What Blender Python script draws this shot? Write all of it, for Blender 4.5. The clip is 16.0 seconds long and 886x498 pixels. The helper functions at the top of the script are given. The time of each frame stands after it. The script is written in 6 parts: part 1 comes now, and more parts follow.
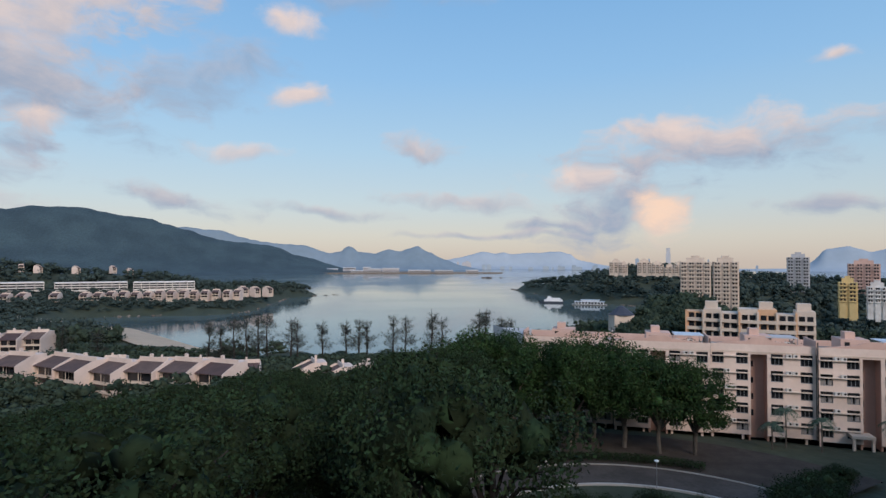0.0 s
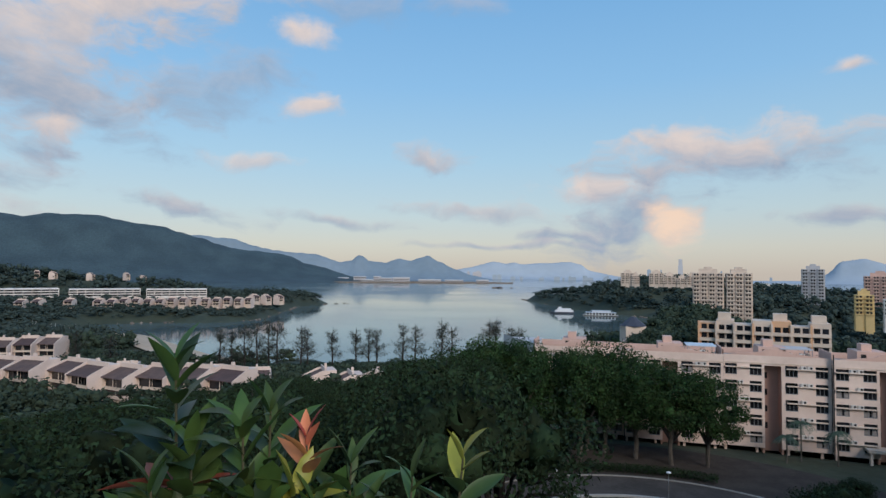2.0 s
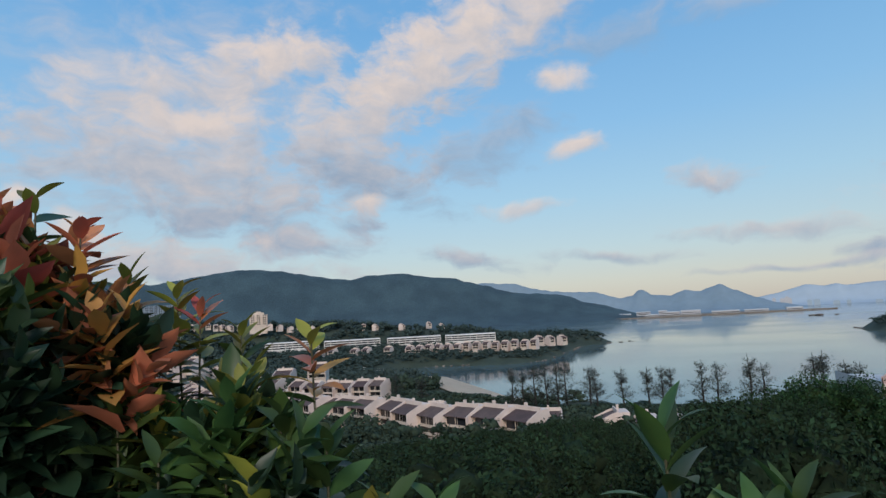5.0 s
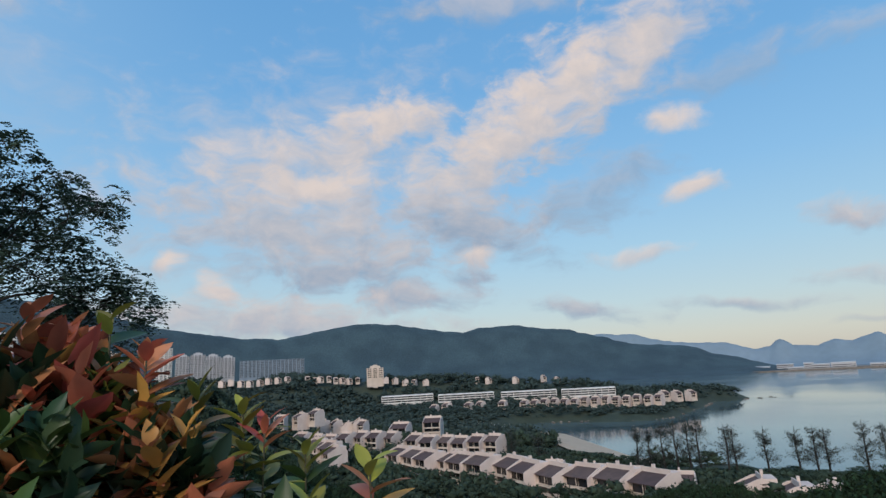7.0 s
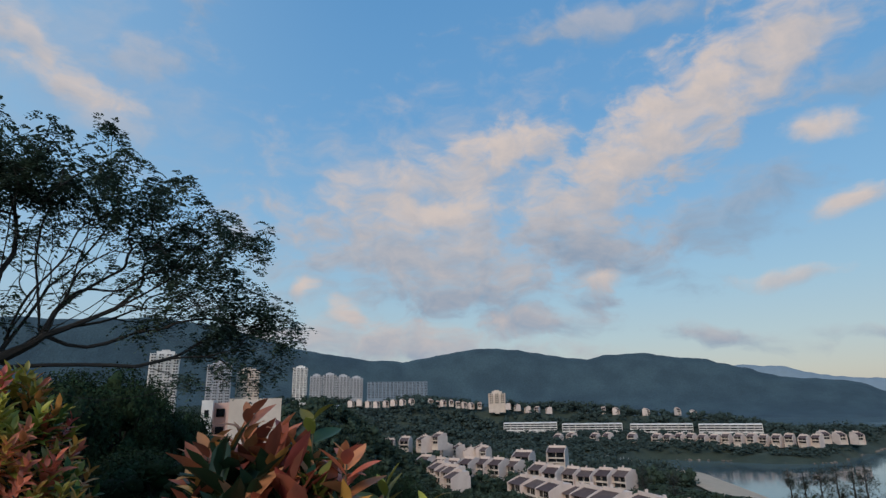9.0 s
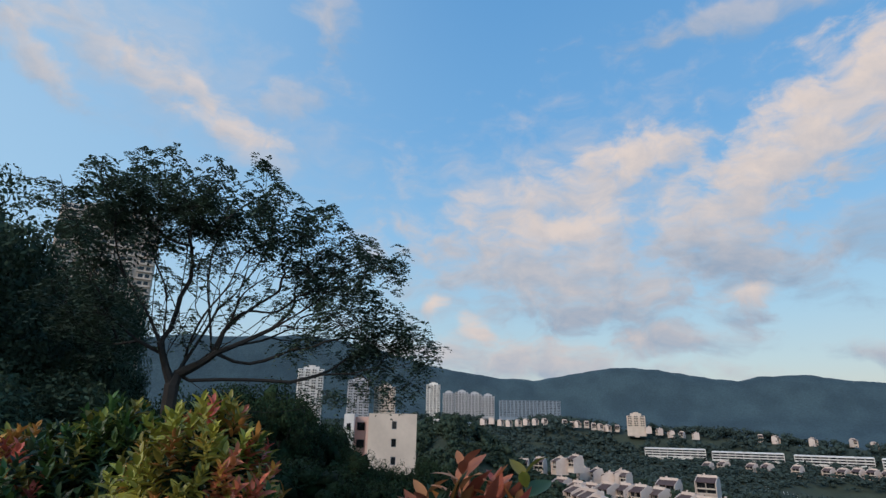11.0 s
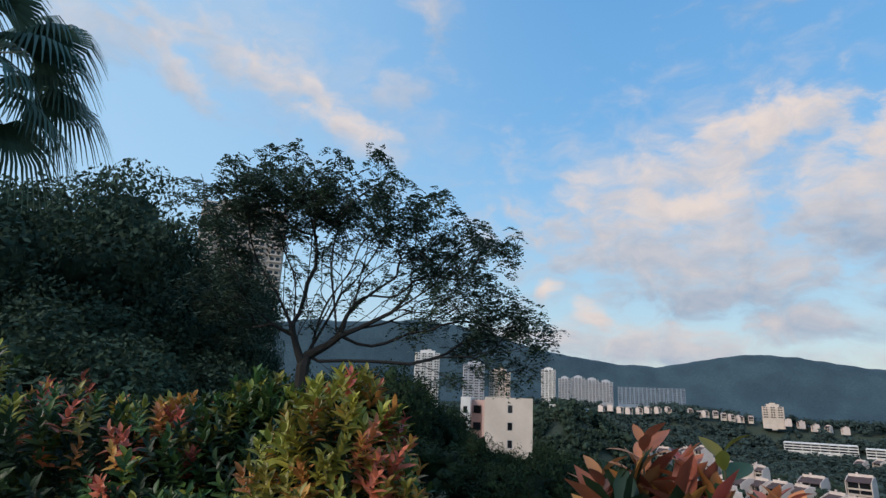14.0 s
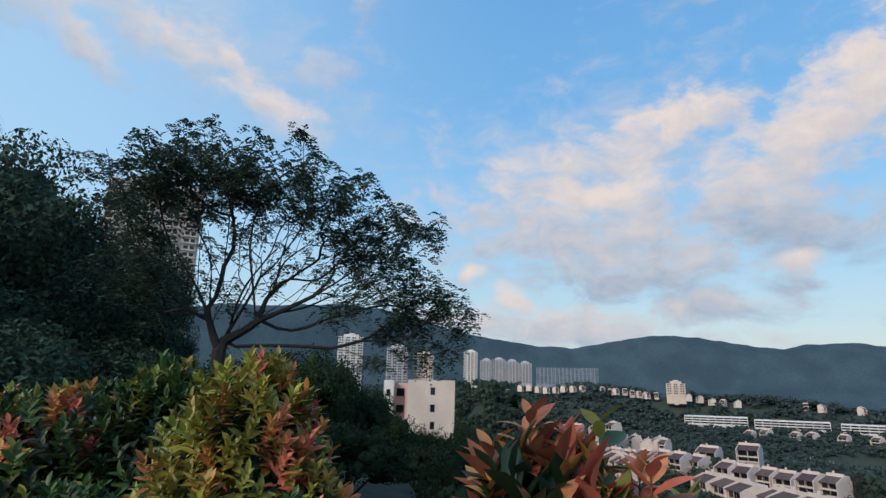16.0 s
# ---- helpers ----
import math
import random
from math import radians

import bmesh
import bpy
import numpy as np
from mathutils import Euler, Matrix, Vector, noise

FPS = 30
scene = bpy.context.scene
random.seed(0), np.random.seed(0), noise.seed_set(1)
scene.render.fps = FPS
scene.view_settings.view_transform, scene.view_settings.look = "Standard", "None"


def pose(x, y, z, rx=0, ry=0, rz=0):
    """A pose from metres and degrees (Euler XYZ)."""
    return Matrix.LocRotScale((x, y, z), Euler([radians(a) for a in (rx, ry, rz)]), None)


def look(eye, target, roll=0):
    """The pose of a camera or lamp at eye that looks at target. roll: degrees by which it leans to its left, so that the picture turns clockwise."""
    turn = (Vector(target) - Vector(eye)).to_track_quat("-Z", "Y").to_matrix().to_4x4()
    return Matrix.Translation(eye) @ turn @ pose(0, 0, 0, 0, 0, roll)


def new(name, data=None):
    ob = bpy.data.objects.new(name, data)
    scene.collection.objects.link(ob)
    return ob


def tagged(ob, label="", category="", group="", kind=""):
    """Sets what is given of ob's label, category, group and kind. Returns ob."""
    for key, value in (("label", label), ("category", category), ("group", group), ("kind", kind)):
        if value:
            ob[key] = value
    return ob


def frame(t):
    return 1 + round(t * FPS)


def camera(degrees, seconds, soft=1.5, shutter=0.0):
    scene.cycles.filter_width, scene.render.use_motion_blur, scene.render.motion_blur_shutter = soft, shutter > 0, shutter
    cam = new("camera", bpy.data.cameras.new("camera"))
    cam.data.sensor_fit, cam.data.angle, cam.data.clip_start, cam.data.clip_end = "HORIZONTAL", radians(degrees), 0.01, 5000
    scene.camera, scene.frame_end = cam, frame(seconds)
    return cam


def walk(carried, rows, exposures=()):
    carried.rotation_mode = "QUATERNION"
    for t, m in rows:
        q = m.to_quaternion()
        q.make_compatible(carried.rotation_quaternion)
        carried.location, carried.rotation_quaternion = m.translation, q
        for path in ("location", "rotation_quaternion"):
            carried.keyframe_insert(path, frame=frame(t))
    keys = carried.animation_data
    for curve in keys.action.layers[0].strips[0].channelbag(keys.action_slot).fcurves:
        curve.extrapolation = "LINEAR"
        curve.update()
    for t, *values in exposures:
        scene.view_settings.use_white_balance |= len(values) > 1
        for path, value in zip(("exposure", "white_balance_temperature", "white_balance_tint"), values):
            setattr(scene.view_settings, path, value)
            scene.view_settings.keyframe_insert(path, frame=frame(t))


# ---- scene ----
# ---- camera and its way: a hand-held pan on a hillside terrace, 58 m above the sea ----
cam = camera(76.0, 16.0, soft=1.45)
walk(cam, [
    (0.0, pose(-0.004, 0.011, 58.330, 91.23, -0.16, -0.73)),
    (0.5, pose(-0.004, 0.011, 58.160, 91.23, -0.17, -0.16)),
    (1.0, pose(-0.004, 0.011, 58.000, 90.80, 0.00, 0.00)),
    (1.5, pose(0.000, 0.000, 58.000, 91.23, -0.18, 0.29)),
    (2.0, pose(0.002, -0.011, 58.006, 92.20, -0.59, 0.32)),
    (2.5, pose(-0.000, -0.018, 58.009, 93.58, -0.44, 1.72)),
    (3.0, pose(-0.021, -0.017, 58.018, 94.71, -0.01, 6.89)),
    (3.5, pose(-0.089, -0.018, 58.025, 95.18, 0.61, 13.61)),
    (4.0, pose(-0.154, 0.004, 58.010, 95.65, 1.86, 19.31)),
    (6.5, pose(-0.304, 0.232, 58.049, 100.10, 3.40, 36.82)),
    (7.0, pose(-0.231, 0.190, 58.089, 102.60, 3.19, 39.22)),
    (7.5, pose(-0.270, 0.193, 58.118, 104.43, 2.53, 42.17)),
    (8.0, pose(-0.251, 0.169, 58.141, 104.68, 1.87, 45.51)),
    (10.5, pose(-0.279, 0.048, 58.240, 107.21, -0.42, 59.93)),
    (11.0, pose(-0.317, 0.028, 58.236, 107.22, -0.98, 63.89)),
    (11.5, pose(-0.349, 0.015, 58.236, 107.37, -1.58, 67.39)),
    (12.0, pose(-0.374, 0.010, 58.230, 107.22, -2.09, 70.22)),
    (12.5, pose(-0.391, 0.010, 58.223, 106.56, -2.50, 72.39)),
    (13.0, pose(-0.403, 0.011, 58.217, 105.92, -2.74, 74.07)),
    (13.5, pose(-0.419, 0.007, 58.216, 105.62, -2.67, 75.03)),
    (14.0, pose(-0.425, 0.008, 58.215, 105.37, -2.56, 75.06)),
    (14.5, pose(-0.416, 0.011, 58.214, 104.98, -2.34, 73.98)),
    (15.0, pose(-0.407, 0.016, 58.213, 104.57, -2.02, 72.10)),
    (15.5, pose(-0.401, 0.023, 58.211, 104.25, -1.68, 69.87)),
    (16.0, pose(-0.397, 0.030, 58.211, 104.00, -1.33, 67.57)),
], exposures=[(0.0, 0.05, 6500, 10), (1.2, 0.03, 6400, 8), (3.2, 0.0, 6260, 4), (7.0, 0.0, 6260, 4), (8.0, -0.27, 6260, 4), (10.5, -0.05, 6260, 4), (13.0, 0.1, 6260, 4), (16.0, 0.16, 6260, 4)])

# ---- world: clear evening sky with lit clouds, one soft low sun ----
SUN_AZ, SUN_EL = -155.0, 29.0          # degrees, azimuth left of the +y axis
world = bpy.data.worlds.new("sky")
scene.world = world
world.use_nodes = True
wn, wl = world.node_tree.nodes, world.node_tree.links
wn.clear()


def lin(r, g, b):
    """Linear colour from 0..255 display values."""
    return tuple(((c / 255) / 12.92 if c <= 10 else ((c / 255 + 0.055) / 1.055) ** 2.4) for c in (r, g, b)) + (1.0,)


def wmath(op, a, b=None, c=None, clamp=False):
    n = wn.new("ShaderNodeMath")
    n.operation, n.use_clamp = op, clamp
    for i, v in enumerate((a, b, c)):
        if v is None:
            continue
        if isinstance(v, (int, float)):
            n.inputs[i].default_value = v
        else:
            wl.new(v, n.inputs[i])
    return n.outputs[0]


coord = wn.new("ShaderNodeTexCoord")
sep = wn.new("ShaderNodeSeparateXYZ")
wl.new(coord.outputs["Generated"], sep.inputs[0])
azimuth = wmath("MULTIPLY", wmath("ARCTAN2", wmath("MULTIPLY", sep.outputs[0], -1.0), sep.outputs[1]), 180 / math.pi)
elevation = wmath("MULTIPLY", wmath("ARCSINE", sep.outputs[2]), 180 / math.pi)
ramp = wn.new("ShaderNodeValToRGB")
wl.new(wmath("DIVIDE", wmath("ADD", elevation, 5.0), 65.0, clamp=True), ramp.inputs[0])
stops = [(-5, (190, 178, 172)), (0, (203, 188, 178)), (2.5, (206, 200, 192)), (6, (192, 207, 214)), (11, (172, 205, 228)),
         (18, (146, 193, 234)), (28, (121, 176, 228)), (42, (106, 163, 220)), (60, (90, 146, 208))]
els = ramp.color_ramp.elements
els[0].position, els[0].color = 0.0, lin(*stops[0][1])
els[1].position, els[1].color = 1.0, lin(*stops[-1][1])
for e, c in stops[1:-1]:
    els.new((e + 5) / 65).color = lin(*c)
sky = wn.new("ShaderNodeTexSky")
sky.sky_type, sky.sun_disc = "NISHITA", False
sky.sun_elevation, sky.sun_rotation = radians(SUN_EL), radians(-SUN_AZ)
sky.altitude = 60
skymix = wn.new("ShaderNodeMix")
skymix.data_type = "RGBA"
skymix.blend_type = "MIX"
skymix.inputs[0].default_value = 0.82
skyscale = wn.new("ShaderNodeMix")
skyscale.data_type, skyscale.blend_type = "RGBA", "MULTIPLY"
skyscale.inputs[0].default_value = 1.0
wl.new(sky.outputs[0], skyscale.inputs[6])
skyscale.inputs[7].default_value = (0.12, 0.12, 0.12, 1)
wl.new(skyscale.outputs[2], skymix.inputs[6])
wl.new(ramp.outputs[0], skymix.inputs[7])

# paler, hazier sky away to the left
haze = wn.new("ShaderNodeMapRange")
haze.interpolation_type = "SMOOTHSTEP"
wl.new(azimuth, haze.inputs[0])
haze.inputs[1].default_value, haze.inputs[2].default_value = 55.0, 115.0
haze.inputs[3].default_value, haze.inputs[4].default_value = 0.0, 0.55
pale = wn.new("ShaderNodeMix")
pale.data_type = "RGBA"
wl.new(haze.outputs[0], pale.inputs[0])
wl.new(skymix.outputs[2], pale.inputs[6])
pale.inputs[7].default_value = lin(186, 212, 236)

# angular plane (azimuth, elevation), warped by noise, in which the clouds lie
plane = wn.new("ShaderNodeCombineXYZ")
wl.new(wmath("MULTIPLY", azimuth, -1.0), plane.inputs[0])
wl.new(elevation, plane.inputs[1])


def wnoise(vec, scale, detail, rough, stretch=(1, 1, 1)):
    m = wn.new("ShaderNodeMapping")
    m.inputs["Scale"].default_value = stretch
    wl.new(vec, m.inputs[0])
    n = wn.new("ShaderNodeTexNoise")
    n.inputs["Scale"].default_value, n.inputs["Detail"].default_value, n.inputs["Roughness"].default_value = scale, detail, rough
    wl.new(m.outputs[0], n.inputs["Vector"])
    return n


warp = wnoise(plane.outputs[0], 0.16, 2.0, 0.5)
wsub = wn.new("ShaderNodeVectorMath")
wsub.operation = "MULTIPLY_ADD"
wl.new(warp.outputs["Color"], wsub.inputs[0])
wsub.inputs[1].default_value = (6.0, 3.0, 0)
wadd = wn.new("ShaderNodeVectorMath")
wadd.operation = "ADD"
wl.new(plane.outputs[0], wadd.inputs[0])
wadd.inputs[1].default_value = (-3.0, -1.5, 0)
wl.new(wadd.outputs[0], wsub.inputs[2])
warped = wsub.outputs[0]
puff = wnoise(warped, 0.30, 8.0, 0.58, (0.8, 1.5, 1)).outputs["Fac"]
puff = wmath("MULTIPLY", wmath("SUBTRACT", puff, 0.5), 2.6)
lump = wmath("MULTIPLY_ADD", wnoise(warped, 0.5, 6.0, 0.6, (0.8, 1.2, 1)).outputs["Fac"], 0.9, -0.5)
flat = wn.new("ShaderNodeVectorMath")
flat.operation = "MULTIPLY"
wl.new(warped, flat.inputs[0])
flat.inputs[1].default_value = (1, 1, 0)
layer = pale.outputs[2]


def cloud(az, el, wide, high, tilt, lit, solid):
    """Lays one soft heap of cloud, wide x high degrees, over the sky so far."""
    global layer
    m = wn.new("ShaderNodeMapping")
    m.vector_type = "TEXTURE"
    m.inputs["Location"].default_value = (-az, el, 0)
    m.inputs["Rotation"].default_value = (0, 0, radians(tilt))
    m.inputs["Scale"].default_value = (wide * 1.25, high * 1.25, 1)
    after = wn.new("ShaderNodeVectorMath")     # keeps the heaps in order, one after the other
    after.operation = "MULTIPLY_ADD"
    wl.new(layer, after.inputs[0])
    after.inputs[1].default_value = (1e-9, 1e-9, 0)
    wl.new(flat.outputs[0], after.inputs[2])
    wl.new(after.outputs[0], m.inputs[0])
    ln = wn.new("ShaderNodeVectorMath")
    ln.operation = "LENGTH"
    wl.new(m.outputs[0], ln.inputs[0])
    dens = wn.new("ShaderNodeMapRange")
    dens.interpolation_type = "SMOOTHSTEP"
    wl.new(wmath("SUBTRACT", ln.outputs["Value"], puff), dens.inputs[0])
    dens.inputs[1].default_value, dens.inputs[2].default_value = 1.35, 0.05
    dens.inputs[3].default_value, dens.inputs[4].default_value = 0.0, 0.93 * solid
    sp = wn.new("ShaderNodeSeparateXYZ")
    wl.new(m.outputs[0], sp.inputs[0])
    # the tops catch the low sun, the bases stay grey
    tone = wmath("ADD", wmath("MULTIPLY_ADD", sp.outputs[1], 0.30, lump), lit, clamp=True)
    cr = wn.new("ShaderNodeMix")
    cr.data_type = "RGBA"
    wl.new(tone, cr.inputs[0])
    cr.inputs[6].default_value = lin(152, 166, 188)
    cr.inputs[7].default_value = lin(229, 209, 201) if lit < 1.05 else lin(248, 214, 190)
    mx = wn.new("ShaderNodeMix")
    mx.data_type = "RGBA"
    wl.new(dens.outputs[0], mx.inputs[0])
    wl.new(layer, mx.inputs[6])
    wl.new(cr.outputs[2], mx.inputs[7])
    layer = mx.outputs[2]


cloud(52.0, 19.0, 17.0, 8.5, 12, 0.62, 0.45)
cloud(93.0, 30.0, 18.0, 5.0, -16, 0.6, 0.28)
cloud(17.6, 29.2, 8.4, 3.4, 23, 0.8, 1.0)
cloud(26.9, 25.6, 7.1, 3.7, 22, 0.82, 0.95)
cloud(30.8, 23.3, 6.6, 3.3, 24, 0.78, 0.95)
cloud(36.5, 19.4, 7.2, 3.4, 26, 0.68, 0.95)
cloud(52.5, 21.9, 11.6, 2.4, 14, 0.75, 0.85)
cloud(42.9, 25.7, 5.8, 1.9, 8, 0.9, 1.0)
cloud(51.4, 19.2, 5.8, 1.6, 9, 1, 1.0)
cloud(51.4, 14.2, 13.1, 4.1, -5, 0.45, 0.95)
cloud(46.9, 10.7, 8.6, 2.0, -2, 0.3, 1.0)
cloud(35.1, 14.7, 7.7, 2.6, -14, 0.25, 1.0)
cloud(22.7, 16.8, 6.2, 2.4, 18, 0.15, 0.7)
cloud(14.4, 22.4, 2.9, 1.0, 0, 1, 1.0)
cloud(13.8, 16.2, 2.6, 1.0, 2, 0.9, 1.0)
cloud(18.7, 10.3, 4.2, 0.7, -2, 0.8, 0.8)
cloud(34.4, 11.6, 2.3, 0.7, 6, 0.8, 1.0)
cloud(41.9, 7.4, 5.7, 1.2, 2, 0.3, 1.0)
cloud(24.5, 5.7, 4.3, 0.8, -10, 0.25, 1.0)
cloud(10.7, 4.9, 5.7, 0.4, -6, 0.3, 0.8)
cloud(64.4, 11.3, 0.9, 0.7, 2, 1, 1.0)
cloud(60.6, 9.2, 0.8, 1.6, 32, 1, 1.0)
cloud(57.0, 6.0, 15.0, 1.8, -4, 0.5, 1.0)
cloud(32.7, 35.5, 9.9, 1.3, -2, 0.5, 0.7)
cloud(-0.7, 25.4, 3.9, 1.0, -5, 0.4, 0.5)
cloud(8.3, 25.4, 5.0, 1.4, 5, 0.2, 0.5)
cloud(-27.0, 10.6, 9.0, 2.0, 2, 0.30, 1.0)
cloud(-26.0, 11.9, 8.0, 1.3, 3, 0.85, 0.9)
cloud(-15.1, 8.0, 4.9, 1.0, 1, 0.85, 1.0)
cloud(-17.7, 5.1, 5.8, 2.5, 20, 0.12, 1.0)
cloud(-21.8, 4.7, 2.1, 1.8, -2, 1.1, 1.0)
cloud(-35.0, 17.0, 1.3, 0.5, 0, 0.8, 1.0)
cloud(1.7, 11.2, 2.8, 1.2, -5, 0.5, 1.0)
cloud(-11.9, 3.5, 3.0, 0.6, -1, 0.2, 1.0)
cloud(-36.0, 5.1, 3.7, 0.7, 3, 0.25, 1.0)
cloud(-6.3, 2.7, 8.5, 0.3, 0, 0.3, 0.8)
cloud(-3.5, 5.7, 6.8, 0.7, -3, 0.5, 0.8)
cloud(-19.8, 9.3, 3.1, 1.0, -3, 0.4, 1.0)
cloud(87.0, 26.9, 4.4, 1.0, -4, 1.0, 0.9)
cloud(91.0, 29.6, 4.6, 1.3, -32, 0.8, 0.75)
cloud(95.5, 30.2, 3.4, 1.3, -30, 0.75, 0.7)
cloud(99.5, 31.2, 3.6, 1.5, -28, 0.7, 0.65)
cloud(104.0, 29.0, 3.2, 1.0, -30, 0.7, 0.55)
cloud(106.5, 32.0, 3.4, 1.2, -20, 0.7, 0.55)
cloud(82.0, 30.2, 4.4, 1.6, 24, 0.55, 0.45)
cloud(84.0, 24.6, 3.0, 1.0, -10, 0.8, 0.5)
cloud(78.0, 38.1, 2.2, 2.5, 22, 0.55, 0.7)
cloud(105.2, 29.0, 4.7, 1.5, -21, 0.6, 0.7)
cloud(112.9, 28.9, 4.2, 2.5, 23, 0.5, 0.6)
back = wn.new("ShaderNodeBackground")
wl.new(layer, back.inputs[0])
back.inputs[1].default_value = 1.0
wout = wn.new("ShaderNodeOutputWorld")
wl.new(back.outputs[0], wout.inputs[0])

sun = new("sun", bpy.data.lights.new("sun", "SUN"))
sun.data.energy, sun.data.angle, sun.data.color = 2.3, radians(25), (1.0, 0.84, 0.74)
sun_dir = Vector((-math.sin(radians(SUN_AZ)) * math.cos(radians(SUN_EL)), math.cos(radians(SUN_AZ)) * math.cos(radians(SUN_EL)), math.sin(radians(SUN_EL))))
sun.matrix_basis = look(sun_dir * 500, (0, 0, 0))

# ---- materials ----


def material(name, base, rough=0.7, metal=0.0, vary=0.25, size=1.0, fine=8.0, bump=0.0, tint=None, spread=0.0, island=False, spec=0.5, trans=0.0):
    """A surface with variation at two scales. size: coarse pattern in metres. tint: second colour mixed in by the coarse pattern.
    spread: change of value from object to object, or from island to island."""
    m = bpy.data.materials.new(name)
    m.use_nodes = True
    nt = m.node_tree
    n, l = nt.nodes, nt.links
    p = n["Principled BSDF"]
    p.inputs["Roughness"].default_value, p.inputs["Metallic"].default_value = rough, metal
    p.inputs["Specular IOR Level"].default_value = spec
    tc = n.new("ShaderNodeTexCoord")
    geo = n.new("ShaderNodeNewGeometry")
    a, b = n.new("ShaderNodeTexNoise"), n.new("ShaderNodeTexNoise")
    a.inputs["Scale"].default_value, a.inputs["Detail"].default_value = 1 / size, 4
    b.inputs["Scale"].default_value, b.inputs["Detail"].default_value = fine / size, 3
    for t in (a, b):
        l.new(geo.outputs["Position"], t.inputs["Vector"])
    mix = n.new("ShaderNodeMix")
    mix.data_type = "RGBA"
    second = tint or tuple(c * (1 - 0.5 * vary) for c in base)
    mix.inputs[6].default_value, mix.inputs[7].default_value = (*base, 1), (*second, 1)
    mr = n.new("ShaderNodeMapRange")
    mr.inputs[1].default_value, mr.inputs[2].default_value = 0.38, 0.62
    l.new(a.outputs["Fac"], mr.inputs[0])
    l.new(mr.outputs[0], mix.inputs[0])
    hsv = n.new("ShaderNodeHueSaturation")
    l.new(mix.outputs[2], hsv.inputs["Color"])
    val = n.new("ShaderNodeMath")
    val.operation = "MULTIPLY_ADD"
    l.new(b.outputs["Fac"], val.inputs[0])
    val.inputs[1].default_value, val.inputs[2].default_value = vary * 1.6, 1 - vary * 0.8
    out = val.outputs[0]
    if spread:
        rnd = geo.outputs["Random Per Island"] if island else n.new("ShaderNodeObjectInfo").outputs["Random"]
        sp = n.new("ShaderNodeMath")
        sp.operation = "MULTIPLY_ADD"
        l.new(rnd, sp.inputs[0])
        sp.inputs[1].default_value, sp.inputs[2].default_value = 2 * spread, 1 - spread
        mu = n.new("ShaderNodeMath")
        mu.operation = "MULTIPLY"
        l.new(sp.outputs[0], mu.inputs[0])
        l.new(out, mu.inputs[1])
        out = mu.outputs[0]
        hu = n.new("ShaderNodeMath")
        hu.operation = "MULTIPLY_ADD"
        l.new(rnd, hu.inputs[0])
        hu.inputs[1].default_value, hu.inputs[2].default_value = 0.06 * min(1, spread * 2), 0.5 - 0.03 * min(1, spread * 2)
        l.new(hu.outputs[0], hsv.inputs["Hue"])
    l.new(out, hsv.inputs["Value"])
    l.new(hsv.outputs[0], p.inputs["Base Color"])
    if bump:
        bp = n.new("ShaderNodeBump")
        bp.inputs["Strength"].default_value, bp.inputs["Distance"].default_value = 0.6, bump
        l.new(b.outputs["Fac"], bp.inputs["Height"])
        l.new(bp.outputs[0], p.inputs["Normal"])
    if trans:
        tr = n.new("ShaderNodeBsdfTranslucent")
        l.new(hsv.outputs[0], tr.inputs[0])
        ms = n.new("ShaderNodeMixShader")
        ms.inputs[0].default_value = trans
        l.new(p.outputs[0], ms.inputs[1])
        l.new(tr.outputs[0], ms.inputs[2])
        l.new(ms.outputs[0], n["Material Output"].inputs[0])
    return m


# skyscraper wall: distance haze is put into the base colour
M_HAZE = material("pale wall with haze painted in", (0.50, 0.50, 0.52), 0.95, vary=0.1, size=60)
M_GROUND = material("hillside soil and scrub", (0.044, 0.056, 0.034), 0.9, vary=0.5, size=14, tint=(0.030, 0.042, 0.026), bump=0.3)
M_SAND = material("beach sand", (0.50, 0.38, 0.27), 0.95, vary=0.2, size=9)
M_ROCK = material("shore rock", (0.26, 0.21, 0.17), 0.9, vary=0.5, size=3, tint=(0.10, 0.085, 0.07), bump=0.4, spread=0.3)
# mountain woods: green shifted to blue, the haze painted into the colour
M_WOODS = material("woods tinted blue for haze", (0.046, 0.080, 0.096), 0.95, vary=0.5, size=110, fine=14, tint=(0.032, 0.058, 0.074), bump=8)
# both hill colours are paled and blued to carry the haze of distance
M_FAR = material("hills with blue haze painted in", (0.20, 0.26, 0.31), 0.95, vary=0.2, size=300, tint=(0.175, 0.235, 0.285))
M_FARTHER = material("far hills and town with haze painted in", (0.36, 0.42, 0.48), 0.95, vary=0.12, size=400, tint=(0.33, 0.39, 0.45))
# valley leaves are lighter than the near ones: haze put into the colour
M_CANOPY = material("valley forest leaves lightened for haze", (0.046, 0.066, 0.044), 0.9, vary=0.4, size=9, fine=9, tint=(0.030, 0.046, 0.032), spread=0.22, island=True, spec=0.1)
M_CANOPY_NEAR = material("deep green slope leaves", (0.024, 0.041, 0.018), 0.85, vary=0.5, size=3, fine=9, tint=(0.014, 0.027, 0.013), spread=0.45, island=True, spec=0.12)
# far leaves paler and bluer still, again haze in the base colour
M_CANOPY_FAR = material("far forest leaves with haze tint", (0.050, 0.072, 0.064), 0.95, vary=0.35, size=20, fine=9, tint=(0.040, 0.058, 0.053), spread=0.2, island=True, spec=0.08)
M_PINK = material("pale pink render", (0.70, 0.57, 0.495), 0.85, vary=0.14, size=5, tint=(0.63, 0.50, 0.43))
M_ROSE = material("rose painted render", (0.62, 0.42, 0.35), 0.85, vary=0.12, size=4, tint=(0.54, 0.36, 0.30))
M_BEIGE = material("beige render", (0.64, 0.53, 0.44), 0.85, vary=0.12, size=5, tint=(0.56, 0.46, 0.38))
